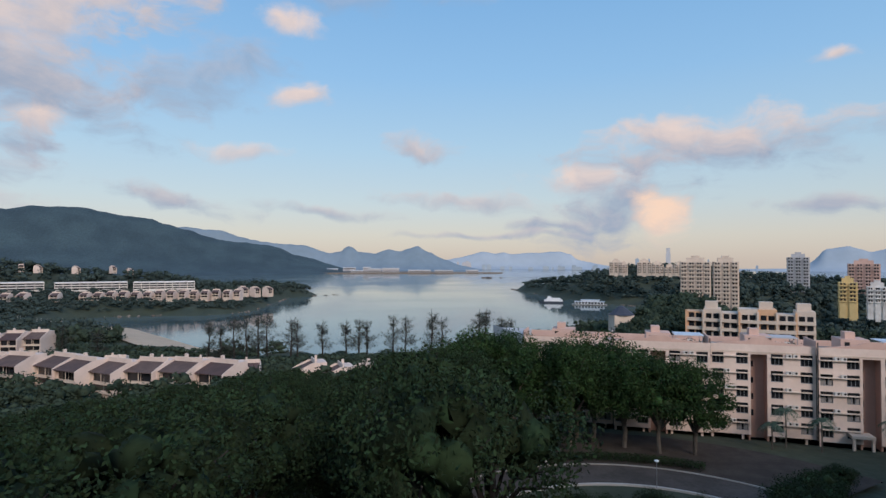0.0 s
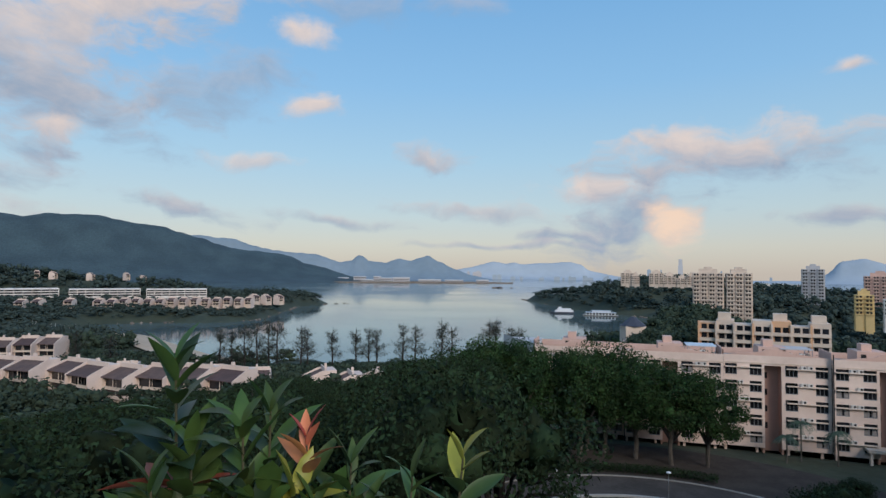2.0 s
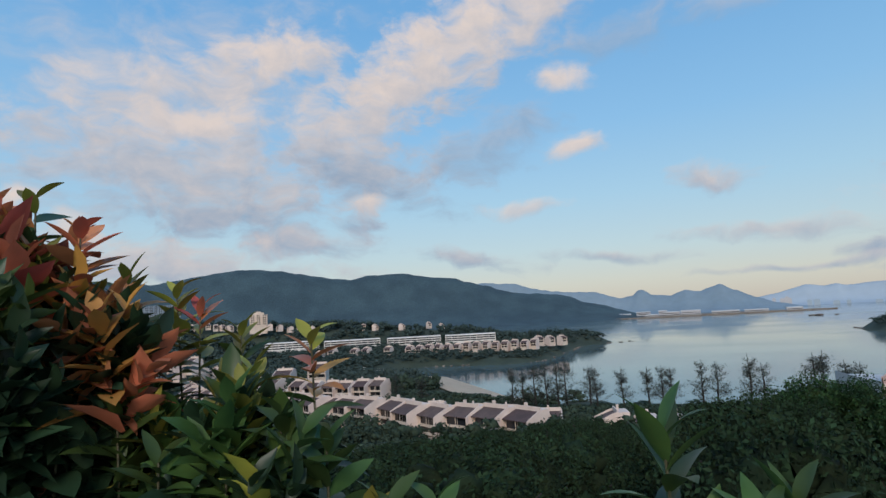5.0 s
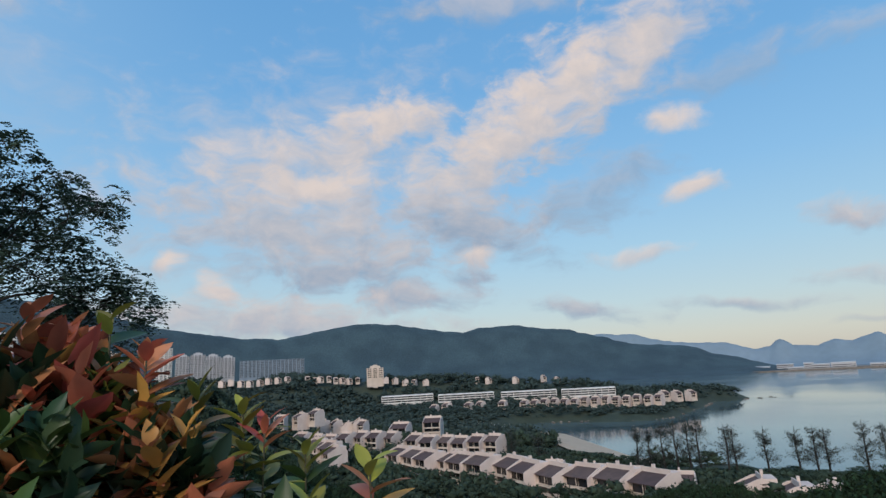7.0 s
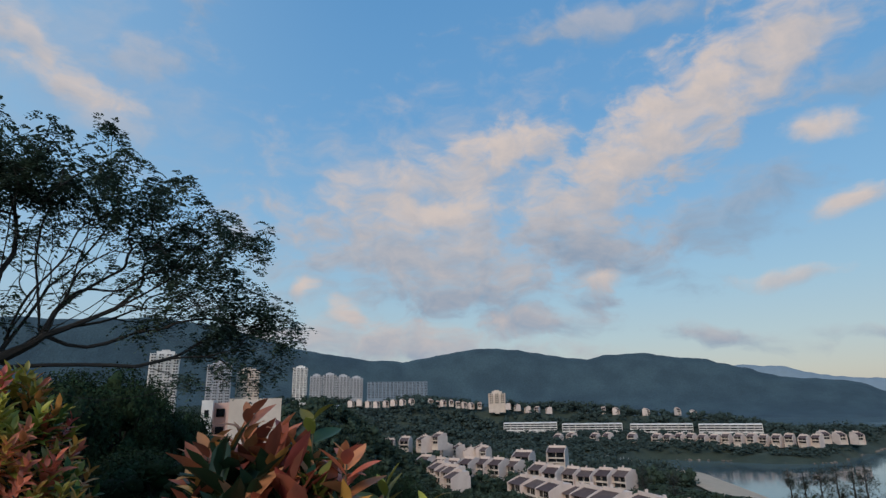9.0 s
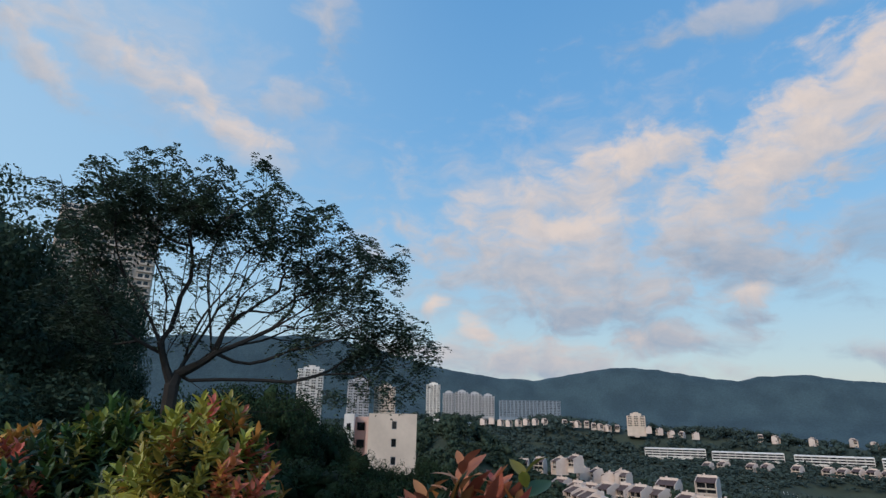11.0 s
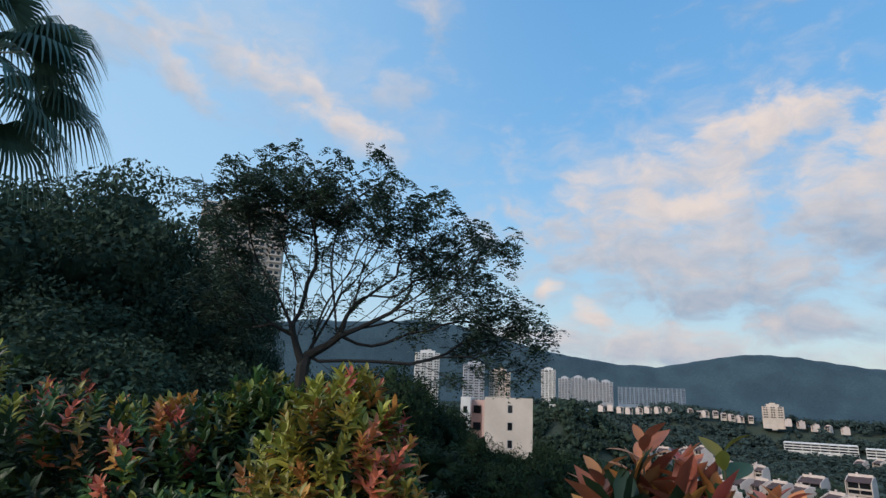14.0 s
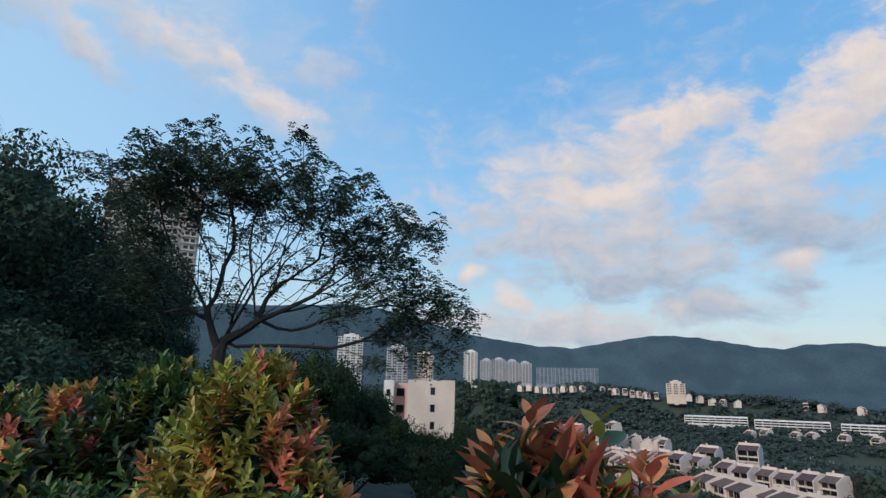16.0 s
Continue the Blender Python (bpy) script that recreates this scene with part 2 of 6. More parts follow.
M_WHITE = material("white render", (0.72, 0.68, 0.64), 0.8, vary=0.14, size=4, tint=(0.60, 0.56, 0.52), spread=0.08)
M_GREYWALL = material("pale grey render", (0.47, 0.46, 0.47), 0.85, vary=0.12, size=6)
M_RECESS = material("brown pink stair recess", (0.40, 0.25, 0.20), 0.85, vary=0.12, size=3)
M_ORANGE = material("apricot painted wall", (0.66, 0.40, 0.24), 0.85, vary=0.12, size=4)
M_YELLOW = material("yellow painted wall", (0.66, 0.48, 0.22), 0.85, vary=0.12, size=4)
M_ROOF = material("brown roof tiles", (0.105, 0.066, 0.058), 0.85, vary=0.4, size=2.5, tint=(0.078, 0.050, 0.046), bump=0.04, spread=0.2)
M_SLATE = material("dark slate roof", (0.045, 0.050, 0.070), 0.6, vary=0.2, size=2)
M_GLASS = material("dark window glass", (0.018, 0.020, 0.024), 0.12, vary=0.3, size=3, spread=0.4)
M_CURTAIN = material("drawn curtain", (0.30, 0.28, 0.27), 0.9, vary=0.3, size=0.6)
# near black: stands in for shade indoors, also colours pipes, grilles and doors
M_DARK = material("near black for painted shade and dark fittings", (0.012, 0.012, 0.013), 0.9, vary=0.3)
M_SLAB = material("blue grey tower cladding", (0.24, 0.29, 0.35), 0.5, vary=0.2, size=8, tint=(0.19, 0.24, 0.30))
M_METAL = material("grey painted metal", (0.30, 0.31, 0.33), 0.45, metal=0.5, vary=0.2, size=1)
M_SHEET = material("pale metal roof sheet", (0.55, 0.62, 0.70), 0.5, metal=0.1, vary=0.15, size=3)
M_AC = material("off white appliance paint", (0.58, 0.56, 0.53), 0.6, vary=0.15, size=1)
M_ASPHALT = material("worn asphalt", (0.062, 0.056, 0.052), 0.95, vary=0.35, size=4, tint=(0.085, 0.076, 0.070), bump=0.01, spec=0.2)
M_PAVE = material("grey brown concrete paving", (0.060, 0.052, 0.046), 0.95, vary=0.4, size=3, tint=(0.044, 0.038, 0.034), spec=0.2)
M_KERB = material("pale kerb stone", (0.42, 0.41, 0.39), 0.85, vary=0.2, size=2)
M_CONC = material("weathered concrete", (0.30, 0.29, 0.27), 0.9, vary=0.25, size=2)
M_BARK = material("dark bark", (0.030, 0.026, 0.023), 0.9, vary=0.4, size=0.3, bump=0.02)
M_PALEBARK = material("pale grey bark", (0.11, 0.095, 0.08), 0.9, vary=0.4, size=0.6, bump=0.02)
M_LEAF_TREE = material("dark glossy tree leaves", (0.070, 0.105, 0.066), 0.55, vary=0.4, size=1.2, tint=(0.048, 0.076, 0.052), spread=0.4, island=True, trans=0.25)
M_LEAF_DARK = material("deep green dense leaves", (0.058, 0.090, 0.056), 0.7, vary=0.4, size=1.2, tint=(0.038, 0.062, 0.040), spread=0.4, island=True, trans=0.1, spec=0.12)
M_LEAF_ROAD = material("bright green tree leaves", (0.040, 0.076, 0.024), 0.6, vary=0.4, size=2.5, tint=(0.018, 0.038, 0.015), spread=0.4, island=True, trans=0.2, spec=0.12)
M_NEEDLE = material("thin grey green sprays", (0.050, 0.058, 0.046), 0.8, vary=0.4, size=2, spread=0.35, island=True, trans=0.2)
M_PALM = material("palm leaf green", (0.085, 0.140, 0.095), 0.5, vary=0.3, size=0.6, tint=(0.055, 0.100, 0.072), spread=0.2, island=True, trans=0.25)
M_BLUE = material("blue boat covers", (0.05, 0.12, 0.32), 0.6, vary=0.3, size=2, spread=0.3)
M_HULL = material("white boat paint", (0.70, 0.72, 0.74), 0.35, vary=0.1, size=3)


def sea_material():
    m = bpy.data.materials.new("calm sea water")
    m.use_nodes = True
    n, l = m.node_tree.nodes, m.node_tree.links
    p = n["Principled BSDF"]
    p.inputs["Base Color"].default_value = (0.085, 0.125, 0.135, 1)
    p.inputs["Roughness"].default_value, p.inputs["IOR"].default_value = 0.10, 1.333
    p.inputs["Specular IOR Level"].default_value = 0.5
    geo = n.new("ShaderNodeNewGeometry")
    mp = n.new("ShaderNodeMapping")
    l.new(geo.outputs["Position"], mp.inputs[0])
    mp.inputs["Scale"].default_value = (1.0, 1.6, 1)
    a, b, c = (n.new("ShaderNodeTexNoise") for _ in range(3))
    for t, s, d in ((a, 0.16, 3), (b, 0.03, 3), (c, 0.0035, 3)):
        t.inputs["Scale"].default_value, t.inputs["Detail"].default_value = s, d
        l.new(mp.outputs[0], t.inputs["Vector"])
    # calmer slicks and breezier patches
    mr = n.new("ShaderNodeMapRange")
    l.new(c.outputs["Fac"], mr.inputs[0])
    mr.inputs[1].default_value, mr.inputs[2].default_value = 0.35, 0.65
    mr.inputs[3].default_value, mr.inputs[4].default_value = 0.04, 0.12
    l.new(mr.outputs[0], p.inputs["Roughness"])
    add = n.new("ShaderNodeMath")
    add.operation = "MULTIPLY_ADD"
    l.new(b.outputs["Fac"], add.inputs[0])
    add.inputs[1].default_value = 3.0
    l.new(a.outputs["Fac"], add.inputs[2])
    bp = n.new("ShaderNodeBump")
    bp.inputs["Strength"].default_value, bp.inputs["Distance"].default_value = 0.12, 0.10
    l.new(add.outputs[0], bp.inputs["Height"])
    l.new(bp.outputs[0], p.inputs["Normal"])
    return m


M_SEA = sea_material()

# ---- helpers for building ----


def mesh_np(name, verts, faces, mat=None):
    """A mesh from arrays: verts (n, 3), faces (m, 3) or (m, 4)."""
    me = bpy.data.meshes.new(name)
    verts, faces = np.asarray(verts, np.float32), np.asarray(faces, np.int32)
    k = faces.shape[1]
    me.vertices.add(len(verts))
    me.vertices.foreach_set("co", verts.ravel())
    me.loops.add(faces.size)
    me.loops.foreach_set("vertex_index", faces.ravel())
    me.polygons.add(len(faces))
    me.polygons.foreach_set("loop_start", np.arange(0, faces.size, k, dtype=np.int32))
    me.update(calc_edges=True)
    me.validate()
    if mat:
        me.materials.append(mat)
    return me


def part(name, bm, mat, parent=None, label=""):
    """Links a bmesh as one mesh object under a thing or a part."""
    me = bpy.data.meshes.new(name)
    bm.to_mesh(me)
    bm.free()
    me.materials.append(mat)
    ob = new(name, me)
    ob.parent = parent
    return tagged(ob, label)


def piece(name, me, m, parent, label=""):
    """One more object on a mesh that exists already."""
    ob = new(name, me)
    ob.parent = parent
    ob.matrix_basis = m
    return tagged(ob, label)


def box(bm, x0, x1, y0, y1, z0, z1, m=None):
    vs = [bm.verts.new((x, y, z)) for z in (z0, z1) for y in (y0, y1) for x in (x0, x1)]
    for f in ((0, 2, 3, 1), (4, 5, 7, 6), (0, 1, 5, 4), (2, 6, 7, 3), (0, 4, 6, 2), (1, 3, 7, 5)):
        bm.faces.new([vs[i] for i in f])
    if m is not None:
        for v in vs:
            v.co = m @ v.co
    return vs


def boxes(*rows):
    bm = bmesh.new()
    for r in rows:
        box(bm, *r)
    return bm


def prism(bm, pts, y0, y1):
    """An outline in x, z drawn out from y0 to y1."""
    a = [bm.verts.new((x, y0, z)) for x, z in pts]
    b = [bm.verts.new((x, y1, z)) for x, z in pts]
    bm.faces.new(a)
    bm.faces.new(b[::-1])
    for i in range(len(pts)):
        j = (i + 1) % len(pts)
        bm.faces.new((a[j], a[i], b[i], b[j]))


def tube(bm, pts, radii, sides=6):
    """A round bar through pts with a radius at each."""
    pts = [Vector(p) for p in pts]
    rings = []
    for i, p in enumerate(pts):
        d = (pts[min(i + 1, len(pts) - 1)] - pts[max(i - 1, 0)]).normalized()
        u = d.orthogonal().normalized()
        v = d.cross(u)
        rings.append([bm.verts.new(p + radii[i] * (math.cos(a) * u + math.sin(a) * v)) for a in (2 * math.pi * k / sides for k in range(sides))])
    for a, b in zip(rings, rings[1:]):
        # keep the seams together where the bar bends
        s = min(range(sides), key=lambda k: (b[k].co - a[0].co).length)
        for k in range(sides):
            bm.faces.new((a[k], a[(k + 1) % sides], b[(k + 1 + s) % sides], b[(k + s) % sides]))
    bm.faces.new(rings[0][::-1])
    bm.faces.new(rings[-1])


def empty(name, m, label, category, group="", kind=""):
    ob = new(name)
    ob.empty_display_size = 0.2
    ob.matrix_basis = m
    return tagged(ob, label, category, group, kind)


# ---- the lie of the land: shore line, ridges, slopes ----
SHORE = np.array([(-3500, -2500), (3000, -2500), (3000, 200), (1500, 300), (900, 720), (600, 900), (420, 1000), (300, 1030), (215, 1150),
                  (160, 1195), (165, 1120), (182, 1000), (194, 900), (222, 800), (262, 738), (292, 690), (262, 610), (186, 490), (84, 408), (0, 352),
                  (-60, 345), (-120, 358), (-156, 376), (-192, 414), (-262, 488), (-340, 518), (-362, 545), (-350, 580), (-300, 600), (-240, 612),
                  (-213, 645), (-217, 700), (-224, 790), (-232, 890), (-196, 950), (-225, 1010), (-300, 985), (-360, 900), (-440, 820), (-600, 840),
                  (-900, 1000), (-1500, 1250), (-3500, 1400)], float)


def inland(x, y):
    """Metres inland of the shore line; below zero at sea."""
    d = np.full(x.shape, 1e9)
    inside = np.zeros(x.shape, bool)
    for (ax, ay), (bx, by) in zip(SHORE, np.roll(SHORE, -1, 0)):
        ex, ey = bx - ax, by - ay
        t = np.clip(((x - ax) * ex + (y - ay) * ey) / (ex * ex + ey * ey), 0, 1)
        d = np.minimum(d, np.hypot(x - ax - t * ex, y - ay - t * ey))
        if ey:
            inside ^= ((ay > y) != (by > y)) & (x < ex * (y - ay) / ey + ax)
    return np.where(inside, d, -d)


def ridge(x, y, pts, width, power=1.6):
    """Height of a ridge that runs through pts (x, y, height) and falls off to both sides."""
    h = np.zeros(x.shape)
    for (ax, ay, ah), (bx, by, bh) in zip(pts, pts[1:]):
        ex, ey = bx - ax, by - ay
        t = np.clip(((x - ax) * ex + (y - ay) * ey) / (ex * ex + ey * ey), 0, 1)
        d = np.hypot(x - ax - t * ex, y - ay - t * ey)
        h = np.maximum(h, (ah + t * (bh - ah)) / (1 + (d / width) ** 2) ** power)
    return h


def wobble(x, y, scale, seed=0.0):
    """Smooth unevenness about zero."""
    s = np.zeros(x.shape)
    for k, (a, b, c) in enumerate(((1, 0.3, 0.0), (-0.45, 1.1, 2.0), (1.9, 1.3, 4.1), (2.7, -2.2, 0.7), (-3.9, 3.1, 3.3), (5.3, 4.7, 1.9))):
        s += np.sin((a * x + b * y) / scale + c + seed * (k + 1)) / (1 + 0.7 * k)
    return s / 2.2


def step(a, b, v):
    t = np.clip((v - a) / (b - a), 0, 1)
    return t * t * (3 - 2 * t)


CAPE = [(-700, 600, 34), (-560, 575, 27), (-440, 655, 22), (-310, 730, 20), (-275, 790, 20), (-255, 880, 20), (-240, 960, 12)]
HEADLAND = [(172, 1165, 12), (190, 1000, 22), (215, 928, 26), (273, 905, 42), (374, 873, 50), (450, 837, 37), (580, 752, 27), (800, 700, 24)]
TOWN = [(88, 192, 30), (190, 440, 26), (330, 520, 30), (400, 500, 30), (560, 470, 28)]
VILLAGE = [(-1000, 450, 72), (-908, 620, 70), (-690, 540, 62), (-577, 644, 53), (-460, 735, 46), (-400, 766, 36)]

HALL_BANK = [(-345, 172, 53), (-312, 158, 54), (-290, 144, 52)]


def land(x, y):
    """Height of the ground above the sea."""
    x, y = np.asarray(x, float), np.asarray(y, float)
    r, az = np.hypot(x, y), np.degrees(np.arctan2(-x, y))
    bay = np.interp(r, [0, 3.2, 5, 12, 22, 50, 78, 120, 165, 215, 300, 345, 400, 700], [56.5, 56.5, 55.5, 50, 45, 34, 26.5, 25.5, 18, 15, 13, 7, 3, 3])
    inner = np.interp(r, [0, 3.2, 8, 22, 60, 107, 200, 330, 450, 700, 1500, 2500], [56.5, 56.5, 56, 53, 50, 47, 33, 32, 36, 45, 60, 70])
    low = np.interp(r, [0, 165, 200, 250, 300, 345, 500], [99, 99, 13, 8, 5, 3, 3])
    bay = bay + (np.minimum(bay, low) - bay) * step(34, 24, az)
    floor = np.interp(r, [0, 345, 480, 620], [0, 14, 12, 5])
    bay = bay + (np.maximum(bay, floor) - bay) * step(37, 43, az)
    h = bay + (inner - bay) * step(48, 74, az)
    h = np.where((az < -60) | (az > 120), np.maximum(h, 56.5 - 0.02 * r), h)
    for pts, w in ((CAPE, 75), (HEADLAND, 95), (TOWN, 52), (VILLAGE, 150), (HALL_BANK, 60)):
        h = np.maximum(h, ridge(x, y, pts, w))
    shelf = np.maximum(np.interp(az, [20, 28, 34, 45, 52], [18.5, 19.5, 20.5, 22.5, 25]) - 0.07 * np.maximum(793 - r, 0), 8) + 0.5 * np.maximum(r - 806, 0)
    on = step(16, 20, az) * step(54, 49, az) * step(520, 580, r)
    h = h + (np.minimum(h, shelf) - h) * on
    h = h + wobble(x, y, 60) * np.clip((r - 120) / 300, 0, 1) * 1.5
    flat = step(44, 34, np.hypot(x - 23.3, y - 57.7)) * step(50, 64, y)
    flat = np.maximum(flat, step(10, 2, np.abs((y - 108) + 0.30 * (x - 20))) * step(-2, 10, x) * step(130, 110, x))
    h = h + (26.6 - h) * flat
    d = inland(x, y)
    sand = (x > -362) & (x < -104) & (y > 330) & (y < 540) & (d > -6) & (d < 36)
    h = np.where(sand, np.minimum(h, 0.10 * d - 0.25), h)
    return np.where(d > 0, np.minimum(h, 0.4 + 4.2 * np.sqrt(np.maximum(d, 0)) * np.clip(d / 26, 0, 1) ** 0.35), np.maximum(-6, d * 0.25) - 0.3)


def ground_at(x, y):
    return float(land(np.array([x]), np.array([y]))[0])


def polar_sheet(r_edges, a_edges, height, back=0.0):
    a, r = np.meshgrid(np.radians(a_edges), r_edges)
    x, y = -np.sin(a) * r, np.cos(a) * r - back
    v = np.stack([x, y, height(x, y)], -1).reshape(-1, 3)
    n = len(a_edges)
    i, j = np.meshgrid(np.arange(len(r_edges) - 1), np.arange(n - 1), indexing="ij")
    q = (i * n + j).ravel()
    return v, np.stack([q, q + n, q + n + 1, q + 1], -1)


rings = np.concatenate([[0.01], np.geomspace(1.5, 2450, 190)])
v, q = polar_sheet(rings, np.arange(-180, 181, 1.0), land, 5.0)
me = mesh_np("ground", v, q[:, ::-1], M_GROUND)
me.polygons.foreach_set("use_smooth", [True] * len(me.polygons))
tagged(new("ground", me), "dark scrub-covered hillside that falls to the bay", "hillside", kind="structure")

# sea: one sheet that reaches the horizon
a = np.radians(np.arange(0, 360, 5))
bm = bmesh.new()
bm.faces.new([bm.verts.new((4950 * math.cos(t), 4950 * math.sin(t), 0)) for t in a])
tagged(part("water", bm, M_SEA), "calm pale blue sea in a wide bay at dusk", "sea", kind="structure")

# mountains round the bay, built as ridges with spurs
MOUNTAIN = [(-3000, -300, 420), (-2932, 636, 495), (-2880, 840, 474), (-2814, 1040, 434), (-2729, 1245, 375), (-2659, 1388, 335), (-2548, 1584, 296), (-2481, 1687, 293), (-2463, 1713, 285), (-2347, 1869, 326), (-2235, 2001, 357), (-2176, 2065, 360),
            (-2073, 2169, 338), (-1941, 2287, 314), (-1803, 2398, 289), (-1730, 2451, 313), (-1607, 2533, 316), (-1484, 2607, 280), (-1359, 2675, 267), (-1211, 2745, 218), (-1065, 2805, 176), (-870, 2871, 151), (-733, 2909, 101), (-581, 2943, 32), (-477, 2962, 16), (-400, 2975, 20)]


def mountain(x, y):
    h = ridge(x, y, MOUNTAIN, 330, 2.2)
    h = h * (1 + 0.03 * wobble(x, y, 120)) + 4 * wobble(x, y, 60, 1.0) * np.clip(h / 120, 0, 1) + 2.5 * wobble(x, y, 14, 2.0) * np.clip(h / 60, 0, 1)
    return h - 14 - 25 * step(2.0, -2.0, h / 5)


v, q = polar_sheet(np.linspace(2150, 3700, 90), np.arange(-8, 104, 0.3), mountain)
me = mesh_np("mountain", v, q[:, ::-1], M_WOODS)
me.polygons.foreach_set("use_smooth", [True] * len(me.polygons))
tagged(new("backdrop_mountain", me), "wooded mountain behind the bay, haze blue in its colour", "mountain", kind="structure")

FAR = [(-2200, 3100, 240), (-1544, 3472, 275), (-1317, 3565, 244), (-1122, 3631, 192), (-1004, 3665, 170), (-848, 3704, 168), (-705, 3734, 118), (-618, 3750, 125), (-571, 3757, 158),
       (-525, 3763, 122), (-400, 3779, 118), (-310, 3787, 144), (-235, 3792, 132), (-122, 3798, 162), (-50, 3800, 128), (50, 3800, 82), (160, 3797, 40), (230, 3793, 8)]


def far_hills(x, y):
    h = ridge(x, y, FAR, 150, 2.0)
    return h * (1 + 0.05 * wobble(x, y, 70)) + 3 * wobble(x, y, 25, 1.0) * np.clip(h / 60, 0, 1) - 8 - 20 * step(2, -2, h / 5)


v, q = polar_sheet(np.linspace(3350, 4150, 40), np.arange(-8, 40, 0.2), far_hills)
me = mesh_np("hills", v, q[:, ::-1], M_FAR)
me.polygons.foreach_set("use_smooth", [True] * len(me.polygons))
tagged(new("backdrop_hills", me), "hills with a small pointed peak across the water, blue haze in their colour", "hills", kind="structure")

FARTHER = [(-60, 4500, 40), (49, 4500, 66), (183, 4496, 96), (361, 4485, 140), (470, 4475, 126), (540, 4466, 132), (582, 4462, 120), (755, 4436, 132), (880, 4412, 138), (967, 4395, 142), (1030, 4380, 118),
           (1091, 4366, 78), (1180, 4343, 60), (1291, 4311, 36), (1500, 4240, 20), (2000, 4030, 14), (2420, 3790, 20), (2495, 3745, 60), (2572, 3692, 152), (2668, 3624, 170), (2754, 3559, 132), (2900, 3440, 180)]


def farther_hills(x, y):
    h = ridge(x, y, FARTHER, 110, 2.0)
    return h * (1 + 0.05 * wobble(x, y, 90)) + 2 * wobble(x, y, 25, 1.0) * np.clip(h / 60, 0, 1) - 6 - 20 * step(2, -2, h / 5)


v, q = polar_sheet(np.linspace(4250, 4700, 26), np.arange(-46, 6, 0.2), farther_hills)
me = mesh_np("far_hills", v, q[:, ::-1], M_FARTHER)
me.polygons.foreach_set("use_smooth", [True] * len(me.polygons))
tagged(new("backdrop_far_hills", me), "hills on the horizon, pale blue haze in their colour", "hills", kind="structure")

# ---- buildings ----
CHECK = Matrix.Identity(4)


def mesh_of(name, bm, mat):
    me = bpy.data.meshes.new(name)
    bm.to_mesh(me)
    bm.free()
    me.materials.append(mat)
    return me


def shift(x, y, z=0.0, turn=0.0):
    return pose(x, y, z, 0, 0, turn)


# -- the long pink apartment terrace across the road --
FLOORS = (14.75, 11.75, 8.75, 5.75, 2.75)      # window centres above its ground

bm = bmesh.new()
grid_v = [[bm.verts.new((x, -0.06, z)) for x in (-0.98, -0.90, -0.32, -0.26, 0.30, 0.36, 0.90, 0.98)] for z in (-0.70, -0.60, 0.60, 0.68)]
front = [bm.faces.new((grid_v[r][c], grid_v[r][c + 1], grid_v[r + 1][c + 1], grid_v[r + 1][c])) for r in range(3) for c in range(7) if not (r == 1 and c in (1, 3, 5))]
back = bmesh.ops.extrude_face_region(bm, geom=front)["geom"]
bmesh.ops.translate(bm, vec=(0, 0.16, 0), verts=[e for e in back if isinstance(e, bmesh.types.BMVert)])
ME_WIN_FRAME = mesh_of("window", bm, M_METAL)
ME_WIN_PANE = mesh_of("pane", boxes((-0.9, 0.9, 0.03, 0.05, -0.6, 0.6)), M_GLASS)
ME_CURTAIN = mesh_of("curtain", boxes((-0.86, -0.1, 0.005, 0.02, -0.58, 0.3), (0.2, 0.86, 0.005, 0.02, -0.58, 0.3)), M_CURTAIN)
ME_TRANSOM = mesh_of("transom", boxes((-0.98, 0.98, 0.02, 0.06, -0.24, 0.24)), M_GLASS)
ME_LEDGE = mesh_of("ledge", boxes((-3.1, 3.1, -0.55, 0.05, -0.07, 0.07)), M_BEIGE)
bm = boxes((-0.42, 0.42, -0.30, 0.0, 0.0, 0.55))
bmesh.ops.bevel(bm, geom=bm.edges[:], offset=0.03, segments=1)
ME_AC = mesh_of("air_conditioner", bm, M_AC)
bm = bmesh.new()
bmesh.ops.create_circle(bm, cap_ends=True, radius=0.2, segments=12, matrix=pose(0.12, -0.305, 0.28, 90))
ME_FAN = mesh_of("fan_grille", bm, M_DARK)


def ac_unit(parent, x, y, z):
    a = piece("air_conditioner", ME_AC, shift(x, y, z), parent, "off-white split unit")
    piece("fan_grille", ME_FAN, CHECK, a)


def facade_window(parent, x, y, z, rng):
    w = piece("window", ME_WIN_FRAME, shift(x, y, z - 0.28), parent, "metal-framed window")
    piece("pane", ME_WIN_PANE, CHECK, w)
    if rng.random() < 0.4:
        piece("curtain", ME_CURTAIN, CHECK, w)
    piece("transom", ME_TRANSOM, shift(x, y, z + 0.74), parent)


def railing(parent, name, pts, height=1.1, step_m=1.2, thick=0.03, mat=None):
    bm = bmesh.new()
    for a, b in zip(pts, pts[1:]):
        a, b = Vector(a), Vector(b)
        n = max(1, int((b - a).length / step_m))
        for h in (height, height * 0.55):
            tube(bm, [a + Vector((0, 0, h)), b + Vector((0, 0, h))], [thick, thick], 4)
        for i in range(n + 1):
            p = a.lerp(b, i / n)
            tube(bm, [p, p + Vector((0, 0, height))], [thick, thick], 4)
    return part(name, bm, mat or M_METAL, parent)


